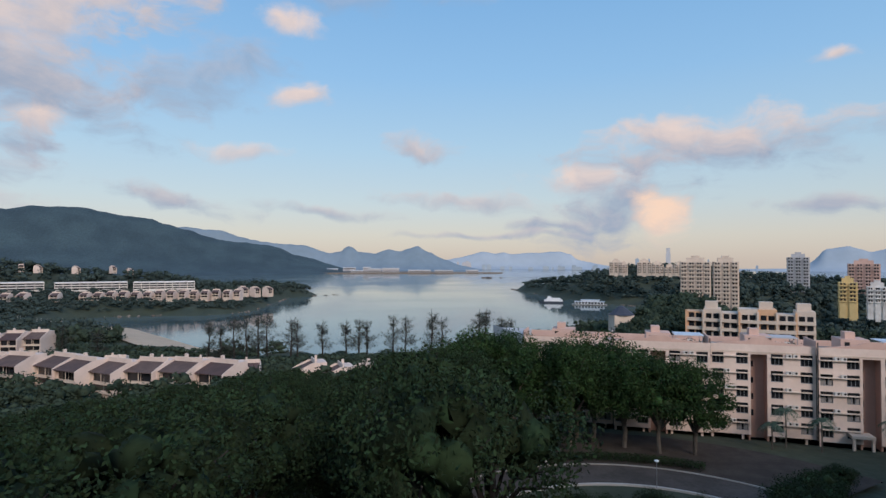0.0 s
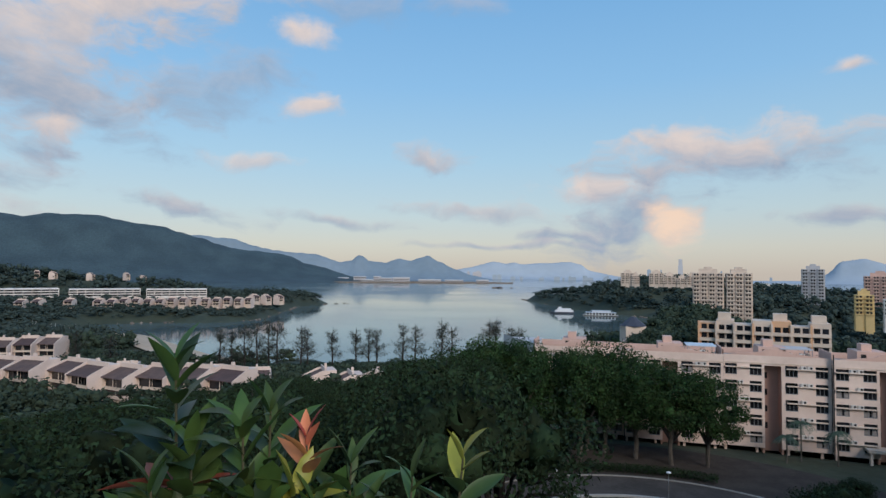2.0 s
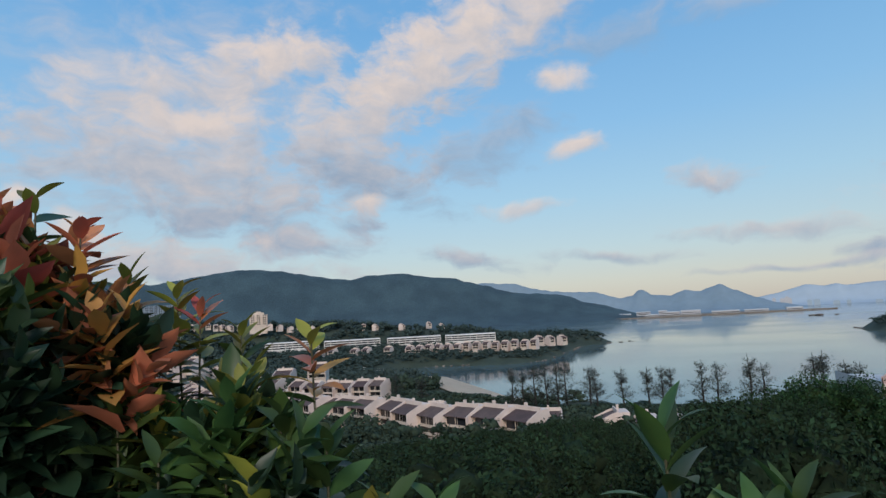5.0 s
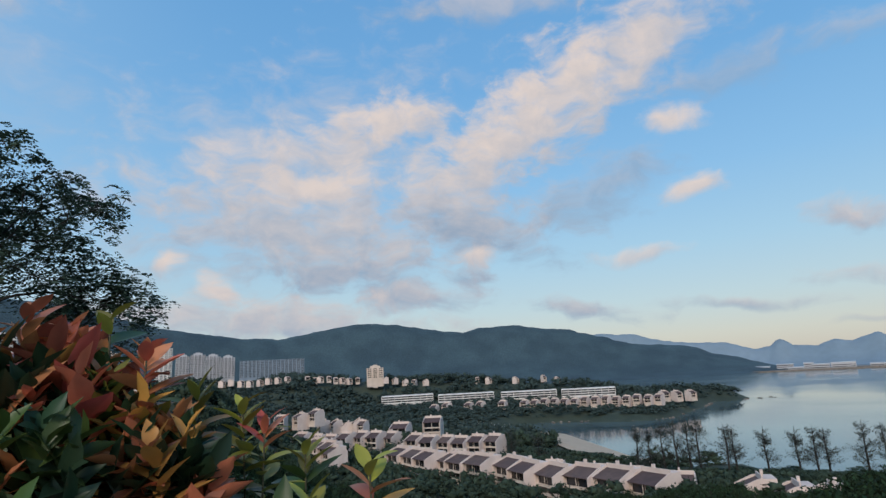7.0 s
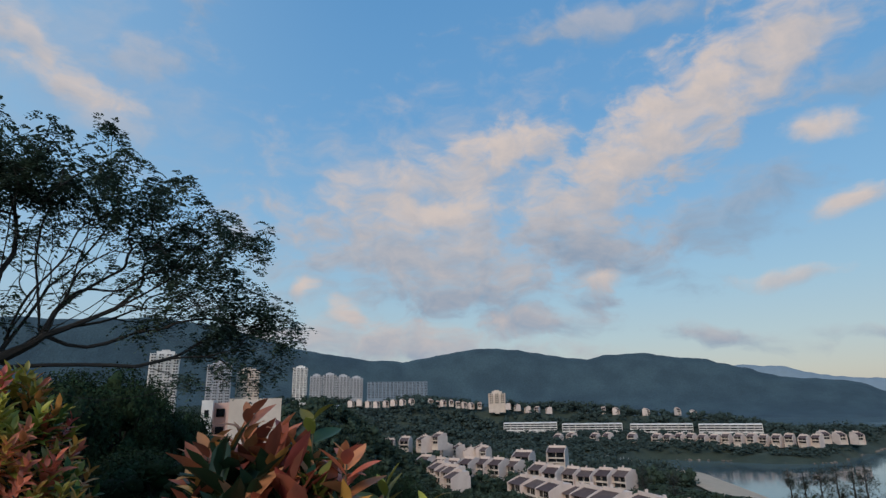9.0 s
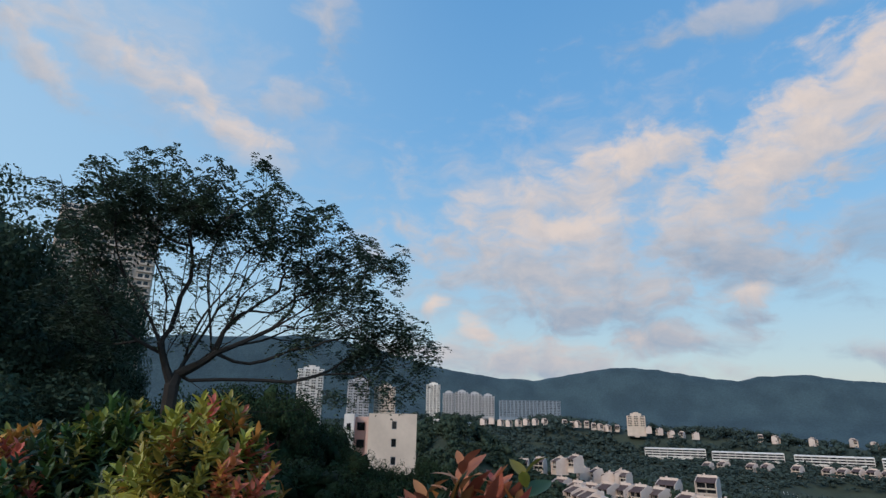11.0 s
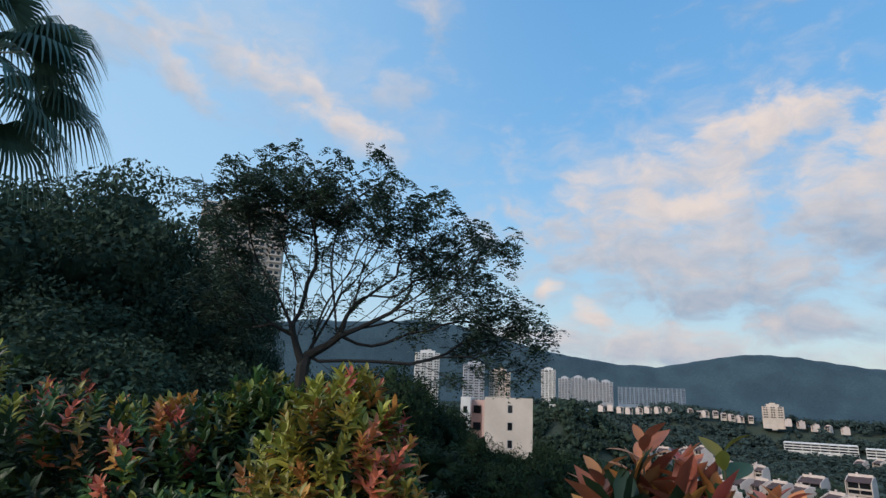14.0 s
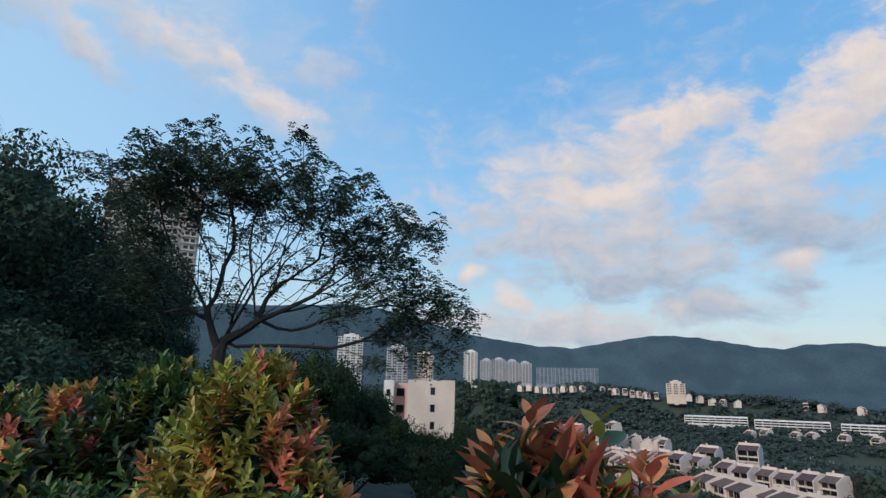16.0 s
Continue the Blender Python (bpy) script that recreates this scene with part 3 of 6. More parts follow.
def apartment_terrace():
    base = empty("apartment_building", pose(17.8, 114.6, 26.0, 0, 0, -16.9), "pale pink five-storey apartment terrace with roof terraces", "building")
    rng = random.Random(4)
    wide, deep, top = 17.2, 13.0, 16.0
    for k in range(6):
        x0, y0 = k * wide, (0, -0.7, 0.2, -0.6, 0.0, -0.7)[k]
        # walls with real openings: solid strips between the openings
        wall = bmesh.new()
        cols = [(0.4, 2.36), (4.42, 6.38), (10.1, 12.06), (14.8, 16.76)]
        for a, b in ((0.0, 6.8), (9.5, wide)):
            box(wall, x0 + a, x0 + b, y0, y0 + 0.3, top - 0.25, top + 1.35)      # parapet
            zs = [top - 0.25] + [v for z in FLOORS for v in (z + 1.0, z - 1.0)] + [1.0]
            for hi, lo in zip(zs[0::2], zs[1::2]):
                if hi > lo:
                    box(wall, x0 + a, x0 + b, y0, y0 + 0.3, lo, hi)
            edge = [a] + [v for c in cols if a <= c[0] and c[1] <= b for v in c] + [b]
            for z in FLOORS:
                for l, r in zip(edge[0::2], edge[1::2]):
                    box(wall, x0 + l, x0 + r, y0, y0 + 0.3, z - 1.0, z + 1.0)
        box(wall, x0 + 6.8, x0 + 9.5, y0, y0 + 0.3, 15.6, top + 1.35)
        part("wall", wall, M_PINK, base)
        # near-black boxes behind the openings: the rooms' shade is in the colour
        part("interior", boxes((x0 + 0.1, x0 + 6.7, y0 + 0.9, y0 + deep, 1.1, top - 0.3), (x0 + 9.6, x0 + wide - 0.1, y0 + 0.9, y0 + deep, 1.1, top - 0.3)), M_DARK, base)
        part("recess", boxes((x0 + 6.5, x0 + 6.8, y0 + 0.3, y0 + 2.6, 0, 15.6), (x0 + 9.5, x0 + 9.8, y0 + 0.3, y0 + 2.6, 0, 15.6), (x0 + 6.8, x0 + 9.5, y0 + 2.3, y0 + 2.6, 0, 15.6)), M_RECESS, base, "brown-pink stair recess")
        for z in (13.6, 10.6, 7.6, 4.6):
            part("stair_window", boxes((x0 + 7.0, x0 + 7.7, y0 + 2.2, y0 + 2.28, z - 0.6, z + 0.5)), M_GLASS, base)
        for z in FLOORS:
            for a, b in cols:
                facade_window(base, x0 + (a + b) / 2, y0 + 0.14, z, rng)
            for c in (3.4, 13.4):
                piece("ledge", ME_LEDGE, shift(x0 + c, y0 - 0.002, z + 0.45), base)
                if rng.random() < 0.75:
                    ac_unit(base, x0 + c - 0.5, y0 - 0.12, z + 0.52)
                if rng.random() < 0.45:
                    ac_unit(base, x0 + c + 0.5, y0 - 0.12, z + 0.52)
        # projecting cornice band, shallow gabled parapet, seam and down pipe
        cap = bmesh.new()
        prism(cap, [(x0 + 0.3, top + 1.30), (x0 + wide - 0.3, top + 1.30), (x0 + wide * 0.62, top + 2.0), (x0 + wide * 0.55, top + 2.6), (x0 + wide * 0.42, top + 2.6), (x0 + wide * 0.36, top + 2.0)], y0 + 0.02, y0 + 0.28)
        part("gable", cap, M_ROSE, base, "rose stepped gable on the parapet")
        part("cornice", boxes((x0 + 0.05, x0 + wide - 0.05, y0 - 0.12, y0 + 0.01, top - 0.05, top + 0.1)), M_BEIGE, base)
        pipe = bmesh.new()
        tube(pipe, [(x0 + 0.05, y0 - 0.1, 0.2), (x0 + 0.05, y0 - 0.1, top + 2.2)], [0.09, 0.09], 6)
        part("drain_pipe", pipe, M_DARK, base)
        part("roof", boxes((x0, x0 + wide, y0 + 0.3, y0 + deep, top - 0.2, top)), M_CONC, base)
        for cx in (0.5, 5.6, 10.6, 15.8):
            part("column", boxes((x0 + cx - 0.2, x0 + cx + 0.2, y0 + 0.5, y0 + 0.9, -1.5, 1.0)), M_PINK, base)
        # near-black sheet puts in the shade of the open ground floor
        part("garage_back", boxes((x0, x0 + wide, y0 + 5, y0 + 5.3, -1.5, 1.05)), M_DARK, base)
        # roof rooms and clutter
        rx = x0 + 3.2 + 4 * rng.random()
        room = bmesh.new()
        box(room, rx, rx + 4.5, y0 + 4, y0 + 8.5, top, top + 2.5)
        box(room, rx + 1, rx + 2.6, y0 + 5, y0 + 7, top + 2.5, top + 3.7)
        part("roof_room", room, M_ROSE, base, "rose stair room on the roof")
        part("roof_room_door", boxes((rx + 0.6, rx + 1.4, y0 + 3.93, y0 + 3.99, top, top + 2.0)), M_DARK, base)
        divider = bmesh.new()
        prism(divider, [(x0 - 0.12, top), (x0 + 0.12, top), (x0 + 0.12, top + 2.4), (x0 - 0.12, top + 2.4)], y0 + 0.3, y0 + 7)
        part("roof_divider", divider, M_ROSE, base)
        part("back_parapet", boxes((x0, x0 + wide, y0 + deep - 0.3, y0 + deep, top, top + 1.1)), M_ROSE, base)
        railing(base, "roof_railing", [(x0 + 9.2, y0 + 3, top + 0.0), (x0 + 14.5, y0 + 3, top), (x0 + 14.5, y0 + 8, top)], 2.1 if k in (0, 1) else 1.2)
        for _ in range(2):
            ac_unit(base, x0 + 10 + 4 * rng.random(), y0 + 0.8, top + 1.36 - 1.36 + 1.37)
        if k >= 1:
            sx = x0 + 9.5 + 3 * rng.random()
            shed = boxes((sx, sx + 5.2, y0 + 3.2, y0 + 8.0, top + 2.25, top + 2.4))
            part("canopy_sheet", shed, M_SHEET if k % 2 else M_GREYWALL, base, "pale metal roof terrace canopy")
            part("canopy_posts", boxes(*[(sx + a, sx + a + 0.12, y0 + b, y0 + b + 0.12, top, top + 2.25) for a in (0.1, 5.0) for b in (3.3, 7.8)]), M_METAL, base)
            part("planting", leaf_heap(rng, (sx + 2.4, y0 + 2.2, top + 1.2), (2.4, 0.6, 0.6), 160, 0.22), M_LEAF_TREE, base, "potted plants along the parapet")
    end = bmesh.new()
    foot = [(0, 0), (-8.1, 9.46), (-8.1, 13.0), (0, 13.0)]
    lo, hi = [end.verts.new((x, y, -1.5)) for x, y in foot], [end.verts.new((x, y, top + (1.3 if i != 1 else 2.3))) for i, (x, y) in enumerate(foot)]
    for i in range(4):
        end.faces.new((lo[i], lo[(i + 1) % 4], hi[(i + 1) % 4], hi[i]))
    end.faces.new(hi)
    # grey instead of pink: the cooler light on this facing, put into the colour
    part("end_wall", end, M_GREYWALL, base, "end wall, cool light of its facing put in as pale grey")
    part("porch", boxes((56.0, 59.5, -2.6, 0.2, 2.4, 2.9), (56.2, 56.6, -2.5, -2.1, -1, 2.4), (59.0, 59.4, -2.5, -2.1, -1, 2.4)), M_BEIGE, base, "entrance porch on columns")
    return base


def leaf_heap(rng, c, size, n, leaf):
    """A loose heap of small leaves."""
    bm = bmesh.new()
    for _ in range(n):
        p = Vector((rng.gauss(0, 0.45), rng.gauss(0, 0.45), rng.gauss(0, 0.45)))
        p = Vector((c[0] + p.x * size[0], c[1] + p.y * size[1], c[2] + p.z * size[2]))
        m = Matrix.Translation(p) @ Euler((rng.uniform(-1, 1), rng.uniform(-1, 1), rng.uniform(0, 6.28))).to_matrix().to_4x4()
        s = leaf * rng.uniform(0.6, 1.2)
        bm.faces.new([bm.verts.new(m @ Vector(v)) for v in ((-s, 0, 0), (0, -s * 0.4, 0.1 * s), (s, 0, 0), (0, s * 0.4, 0.1 * s))])
    return bm


apartment_terrace()


# -- village terrace houses: brown front roof between pale party walls, raised back parapet --
def house_meshes(w, d, h):
    e = h - 1.6
    body = boxes((-w / 2 + 0.3, w / 2 - 0.3, 0.9, d, -4, e + 0.4), (-w / 2 + 0.3, w / 2 - 0.3, -0.1, 0.9, -4, -0.4), (-w / 2 + 0.3, w / 2 - 0.3, -0.35, 0.9, 0.3, 0.95), (-w / 2 + 0.3, w / 2 - 0.3, -0.35, 0.9, 3.1, 3.8))
    win = boxes((-w / 2 + 0.7, -0.15, 0.80, 0.88, 1.0, 2.9), (0.15, w / 2 - 0.7, 0.80, 0.88, 1.0, 2.9))
    win2 = boxes((-w / 2 + 0.7, -0.15, 0.80, 0.88, 3.85, e), (0.15, w / 2 - 0.7, 0.80, 0.88, 3.85, e))
    roof = bmesh.new()
    prism_yz(roof, [(-0.8, e - 0.25), (-0.8, e), (d * 0.55, h + 0.75), (d * 0.55, h + 0.5)], -w / 2 + 0.28, w / 2 - 0.28)
    party = bmesh.new()
    prism_yz(party, [(-1.0, -4), (-1.0, e + 0.15), (0.6, e + 0.95), (d * 0.45, h + 1.15), (d * 0.60, h + 1.35), (d * 0.78, h + 0.7), (d + 0.3, h - 1.2), (d + 0.3, -4)], -0.16, 0.16)
    back = boxes((-w / 2 + 0.25, w / 2 - 0.25, d * 0.56, d * 0.60, e, h + 2.2), (-w / 2 + 0.25, w / 2 - 0.25, d * 0.61, d * 0.98, e, h + 1.2), (-w * 0.2, -w * 0.12, d * 0.64, d * 0.72, h + 1.2, h + 3.0))
    post = boxes((-0.09, 0.09, -0.28, -0.1, 3.8, e - 0.1))
    return {"body": mesh_of("wall", body, M_BEIGE), "low": mesh_of("window", win, M_GLASS), "high": mesh_of("window", win2, M_GLASS), "roof": mesh_of("roof", roof, M_ROOF),
            "party": mesh_of("party_wall", party, M_PINK), "back": mesh_of("parapet", back, M_PINK), "post": mesh_of("balcony_post", post, M_BEIGE), "w": w}


def prism_yz(bm, pts, x0, x1):
    a = [bm.verts.new((x0, y, z)) for y, z in pts]
    b = [bm.verts.new((x1, y, z)) for y, z in pts]
    bm.faces.new(a[::-1])
    bm.faces.new(b)
    for i in range(len(pts)):
        j = (i + 1) % len(pts)
        bm.faces.new((a[i], a[j], b[j], b[i]))


def terrace_house(kit, m, label, group):
    ob = empty("terrace_house", m, label, "house", group)
    w = kit["w"]
    piece("wall", kit["body"], CHECK, ob)
    piece("window", kit["low"], CHECK, ob)
    piece("window", kit["high"], CHECK, ob)
    piece("roof", kit["roof"], CHECK, ob, "brown tiled sloping roof")
    for s in (-1, 1):
        piece("party_wall", kit["party"], shift(s * (w / 2 - 0.02), 0), ob)
    piece("parapet", kit["back"], CHECK, ob, "pale pink raised back parapet")
    for s in (-0.45, 0, 0.45):
        piece("balcony_post", kit["post"], shift(s * w, 0), ob)
    return ob


KIT_BIG, KIT_MID, KIT_SMALL = house_meshes(11.8, 11, 8.6), house_meshes(8.4, 10, 8.0), house_meshes(6.4, 9, 6.6)
KIT_CAPE = house_meshes(8.2, 10, 7.4)
rng = random.Random(11)
PLOTS = []                                      # x, y, radius kept free of trees


def house_row(kit, a, b, n, z, label, group, jog=1.2, turn=0.0, skip=(), scale=1.0):
    """A row of houses from a to b, fronts towards the hillside terrace."""
    a, b = Vector((*a, 0)), Vector((*b, 0))
    d = (b - a).normalized()
    ang = math.degrees(math.atan2(d.y, d.x)) + turn
    for i in range(n):
        if i in skip:
            continue
        p = a.lerp(b, i / max(1, n - 1))
        nrm = Vector((-d.y, d.x, 0)) * jog * rng.uniform(-1, 1)
        zz = z[0] + (z[1] - z[0]) * i / max(1, n - 1) + rng.uniform(-0.8, 0.8) * (2.2 if scale < 1 else 1)
        terrace_house(kit, pose(p.x + nrm.x, p.y + nrm.y, zz, 0, 0, ang + rng.uniform(-6, 6) * (5 if scale < 1 else 1)) @ Matrix.Diagonal((scale, scale, scale, 1)), label, group)
        PLOTS.append((p.x - d.y * 5, p.y + d.x * 5, (kit["w"] * 0.6 + 2) * scale))


FRONT = "pale pink terrace house with a brown tiled roof"
house_row(KIT_BIG, (-204, 208), (-72, 181), 12, (15.0, 15.4), FRONT, "front terrace row", 3.4, turn=-9)
house_row(KIT_MID, (-291, 216), (-250, 250), 7, (19.0, 17.5), FRONT, "second terrace row", 2.0, turn=-30)
house_row(KIT_MID, (-229, 248), (-188, 268), 6, (16.5, 15.0), FRONT, "third terrace row", 2.5, turn=-20)
house_row(KIT_BIG, (-272, 283), (-258, 301), 2, (19.5, 21.5), "tall pale pink house with stepped gables", "stepped houses", 0, turn=-30)
house_row(KIT_MID, (-345, 205), (-310, 243), 6, (30.5, 33.5), "pale house on the wooded slope with a tiled roof", "slope houses", 3.5, turn=-28, scale=0.78)
house_row(KIT_SMALL, (-322, 258), (-290, 268), 5, (27.0, 25.0), "pale house on the wooded slope with a tiled roof", "slope houses", 3.5, turn=-28, scale=0.78)
house_row(KIT_MID, (-130, 232), (-75, 228), 4, (8.5, 8.0), "pale beach house with a dark tiled roof", "beach houses", 3.0, turn=14)
house_row(KIT_MID, (-48, 196), (-28, 186), 3, (14.6, 14.2), "pale pink beach house with a brown tiled roof", "beach houses", 2.0, turn=-38)
house_row(KIT_MID, (-22, 164), (-12, 160), 2, (16.8, 16.6), "pale pink house between the trees", "houses between the trees", 0.5)
house_row(KIT_MID, (-262, 205), (-236, 192), 4, (19.5, 17.0), FRONT, "second terrace row", 2.0, turn=20)


# -- white terraces on the cape: three storeys of deep balconies --
def balcony_terrace(m, n, unit, storeys, label, group, mat=None, far=False):
    ob = empty("balcony_terrace", m, label, "building", group)
    deep, hs = 9.0, 2.9
    hgt = storeys * hs
    # near-black core carries the shade of the deep balconies in its colour
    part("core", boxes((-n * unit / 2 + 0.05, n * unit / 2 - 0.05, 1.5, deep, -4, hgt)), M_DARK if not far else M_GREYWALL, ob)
    for s in range(storeys):
        part("balcony", boxes((-n * unit / 2, n * unit / 2, 0, 1.6, s * hs - 0.2, s * hs + 0.95)), mat or M_WHITE, ob)
    part("base_wall", boxes((-n * unit / 2, n * unit / 2, 0.1, 1.6, -3, -0.2)), mat or M_WHITE, ob)
    fin = mesh_of("fin_wall", boxes((-0.28, 0.28, -0.25, deep, -3, hgt + 1.0)), mat or M_WHITE)
    glass = mesh_of("window", boxes((-unit / 2 + 0.5, unit / 2 - 0.5, 1.38, 1.46, 0.96, 2.5)), M_GLASS)
    crest = bmesh.new()
    prism_yz(crest, [(0.2, hgt - 0.3), (0.2, hgt + 0.5), (2.6, hgt + 1.5), (4.2, hgt + 1.5), (deep, hgt + 0.2), (deep, hgt - 0.3)], -unit / 2 + 0.3, unit / 2 - 0.3)
    crest = mesh_of("roof", crest, mat or M_WHITE)
    for i in range(n + 1):
        piece("fin_wall", fin, shift((i - n / 2) * unit, 0), ob)
    for i in range(n):
        x = (i + 0.5 - n / 2) * unit
        piece("roof", crest, shift(x, 0), ob)
        for s in range(storeys):
            piece("window", glass, shift(x, 0, s * hs), ob)
    for i in range(n):
        PLOTS.append((*(m @ Vector(((i + 0.5 - n / 2) * unit, 3, 0))).to_2d(), 9))
    return ob


def facing(a, b):
    return math.degrees(math.atan2(b[1] - a[1], b[0] - a[0]))


for a, b, n, z, st in (((-564, 558), (-513, 605), 8, 25.5, 3), ((-508, 610), (-448, 655), 9, 23.5, 3), ((-440, 661), (-377, 699), 9, 22.5, 3), ((-371, 702), (-309, 732), 8, 22.0, 3)):
    balcony_terrace(pose((a[0] + b[0]) / 2, (a[1] + b[1]) / 2, z, 0, 0, facing(a, b)), n, math.dist(a, b) / n, st, "white stepped terrace with deep balconies on the wooded cape", "cape terraces")
CAPE_HOUSE = "white house with a sloping tiled roof on the wooded cape"
house_row(KIT_CAPE, (-466, 548), (-397, 595), 7, (16.0, 15.2), CAPE_HOUSE, "cape houses", 7.0, turn=-30, skip=(2, 5))
house_row(KIT_CAPE, (-377, 612), (-238, 682), 14, (14.4, 15.0), CAPE_HOUSE, "cape houses", 5.0, turn=-26)
house_row(KIT_CAPE, (-236, 712), (-216, 742), 3, (16.5, 15.5), "cream house at the end of the cape terraces", "cape houses", 2)
VILLA = "white hillside villa with a pitched roof among trees"
house_row(KIT_MID, (-676, 522), (-628, 574), 8, (60.3, 55.6), VILLA, "ridge villas", 9, turn=25, scale=0.68)
house_row(KIT_MID, (-600, 598), (-560, 640), 5, (53.0, 49.2), VILLA, "ridge villas", 9, turn=-50, scale=0.68)
house_row(KIT_MID, (-740, 430), (-690, 500), 8, (61.8, 61.2), VILLA, "ridge villas", 10, turn=55, scale=0.68)
house_row(KIT_SMALL, (-500, 690), (-400, 752), 7, (45.8, 42.0), VILLA, "ridge villas", 9, turn=30, skip=(2, 4), scale=0.8)


# -- towers --
def tower(m, w, d, storeys, mat, label, bays=4, hs=2.9, crown=True, group="", skirt=12):
    ob = empty("residential_tower", m, label, "tower block", group)
    h = storeys * hs
    body = bmesh.new()
    box(body, -w / 2 + 0.8, w / 2 - 0.8, -d / 2 + 0.8, d / 2 - 0.8, -skirt, h)
    bw = w / bays
    bay = mesh_of("bay", boxes((-bw * 0.36, bw * 0.36, -0.4, 0.4, -skirt, h)), mat)
    side = mesh_of("side_bay", boxes((-0.4, 0.4, -d * 0.17, d * 0.17, -skirt, h)), mat)
    for i in range(bays):                       # projecting bays with slots between
        x = -w / 2 + (i + 0.5) * bw
        for s in (-1, 1):
            piece("bay", bay, shift(x, s * (d / 2 - 0.4), -1.5 if i % 2 else 0.0), ob)
    for s in (-1, 1):
        for y in (-d * 0.28, d * 0.28):
            piece("side_bay", side, shift(s * (w / 2 - 0.4), y), ob)
    part("wall", body, mat, ob)
    band = bmesh.new()
    for i in range(bays):
        x = -w / 2 + (i + 0.5) * bw
        for s in (-1, 1):
            y = s * (d / 2 + 0.06)
            box(band, x - bw * 0.29, x - bw * 0.04, min(y, y - s * 0.3), max(y, y - s * 0.3), 0.9, 2.3)
            box(band, x + bw * 0.06, x + bw * 0.29, min(y, y - s * 0.3), max(y, y - s * 0.3), 0.9, 2.3)
    for s in (-1, 1):
        x = s * (w / 2 + 0.06)
        for yy in (-d * 0.28, d * 0.28):
            box(band, min(x, x - s * 0.3), max(x, x - s * 0.3), yy - d * 0.13, yy + d * 0.13, 0.9, 2.3)
    band = mesh_of("window_band", band, M_GLASS)
    ledge = bmesh.new()
    for i in range(bays):
        x = -w / 2 + (i + 0.5) * bw
        box(ledge, x - bw * 0.40, x + bw * 0.40, -d / 2 - 0.7, d / 2 + 0.7, 0.0, 0.55)
    ledge = mesh_of("balcony", ledge, mat)
    for k in range(storeys):
        tagged(piece("window_band", band, shift(0, 0, k * hs), ob), kind="stuff")
        tagged(piece("balcony", ledge, shift(0, 0, k * hs), ob), kind="stuff")
    if crown:
        top = boxes((-w * 0.3, w * 0.3, -d * 0.25, d * 0.25, h, h + 3), (-w * 0.14, w * 0.14, -d * 0.2, d * 0.2, h + 3, h + 4.6))
        part("roof_house", top, mat, ob)
    PLOTS.append((*m.translation.to_2d(), max(w, d) * 0.75))
    return ob


TALL = "cream residential tower with rows of balconies"
tower(pose(200.5, 436, 26, 0, 0, -24), 21.5, 18, 11, M_BEIGE, TALL, 4, hs=2.95, group="bay towers")
tower(pose(219.5, 427.5, 26, 0, 0, -24), 17.5, 18, 11, M_BEIGE, TALL, 3, hs=2.95, group="bay towers")
tower(pose(335.5, 521, 31, 0, 0, -33), 18, 17, 11, M_GREYWALL, "grey residential tower on the wooded hill", 3)
tower(pose(389, 511, 31, 0, 0, -36), 24, 17, 9, M_ROSE, "pinkish residential tower at the edge of the hill", 4)
tower(pose(307.5, 420, 29, 0, 0, -35), 12, 12, 5, M_YELLOW, "yellow low block of flats with a stepped top", 2)
tower(pose(322, 410, 29, 0, 0, -35), 13, 12, 4, M_WHITE, "white low block of flats beside a yellow one", 3)
for x, y, z, st, w, mat in ((-996, 467, 76, 18, 26, M_WHITE), (-983, 493, 76, 13, 22, M_GREYWALL), (-973, 515, 75, 14, 24, M_GREYWALL), (-962, 537, 75, 13, 24, M_GREYWALL), (-951, 559, 75, 12, 24, M_GREYWALL)):
    tower(pose(x, y, z, 0, 0, 62), w, 18, st, mat, "pale residential tower below the mountain", 4, hs=3.0, group="valley towers")
tower(pose(-907, 622, 74, 0, 0, 56), 112, 18, 10, M_SLAB, "long blue-grey slab block below the mountain", 16, hs=2.95, crown=False)
tower(pose(-610, 592, 60, 0, 0, 45), 24, 16, 5, M_BEIGE, "cream mid-rise block on the village ridge", 3)
tower(pose(-682, 160, 58, 0, 0, 75), 30, 18, 20, M_WHITE, "white residential tower behind the trees", 4, hs=3.0)
tower(pose(-668, 215, 56, 0, 0, 72), 26, 18, 17, M_GREYWALL, "pale residential tower behind the trees", 4, hs=3.0)
tower(pose(-672, 250, 56, 0, 0, 68), 26, 18, 15, M_BEIGE, "pale residential tower behind the trees", 4, hs=3.0)
tower(pose(-262, -27, 58, 0, 0, 95), 36, 20, 27, M_BEIGE, "tall cream residential tower behind the tree crowns", 5, hs=3.0)


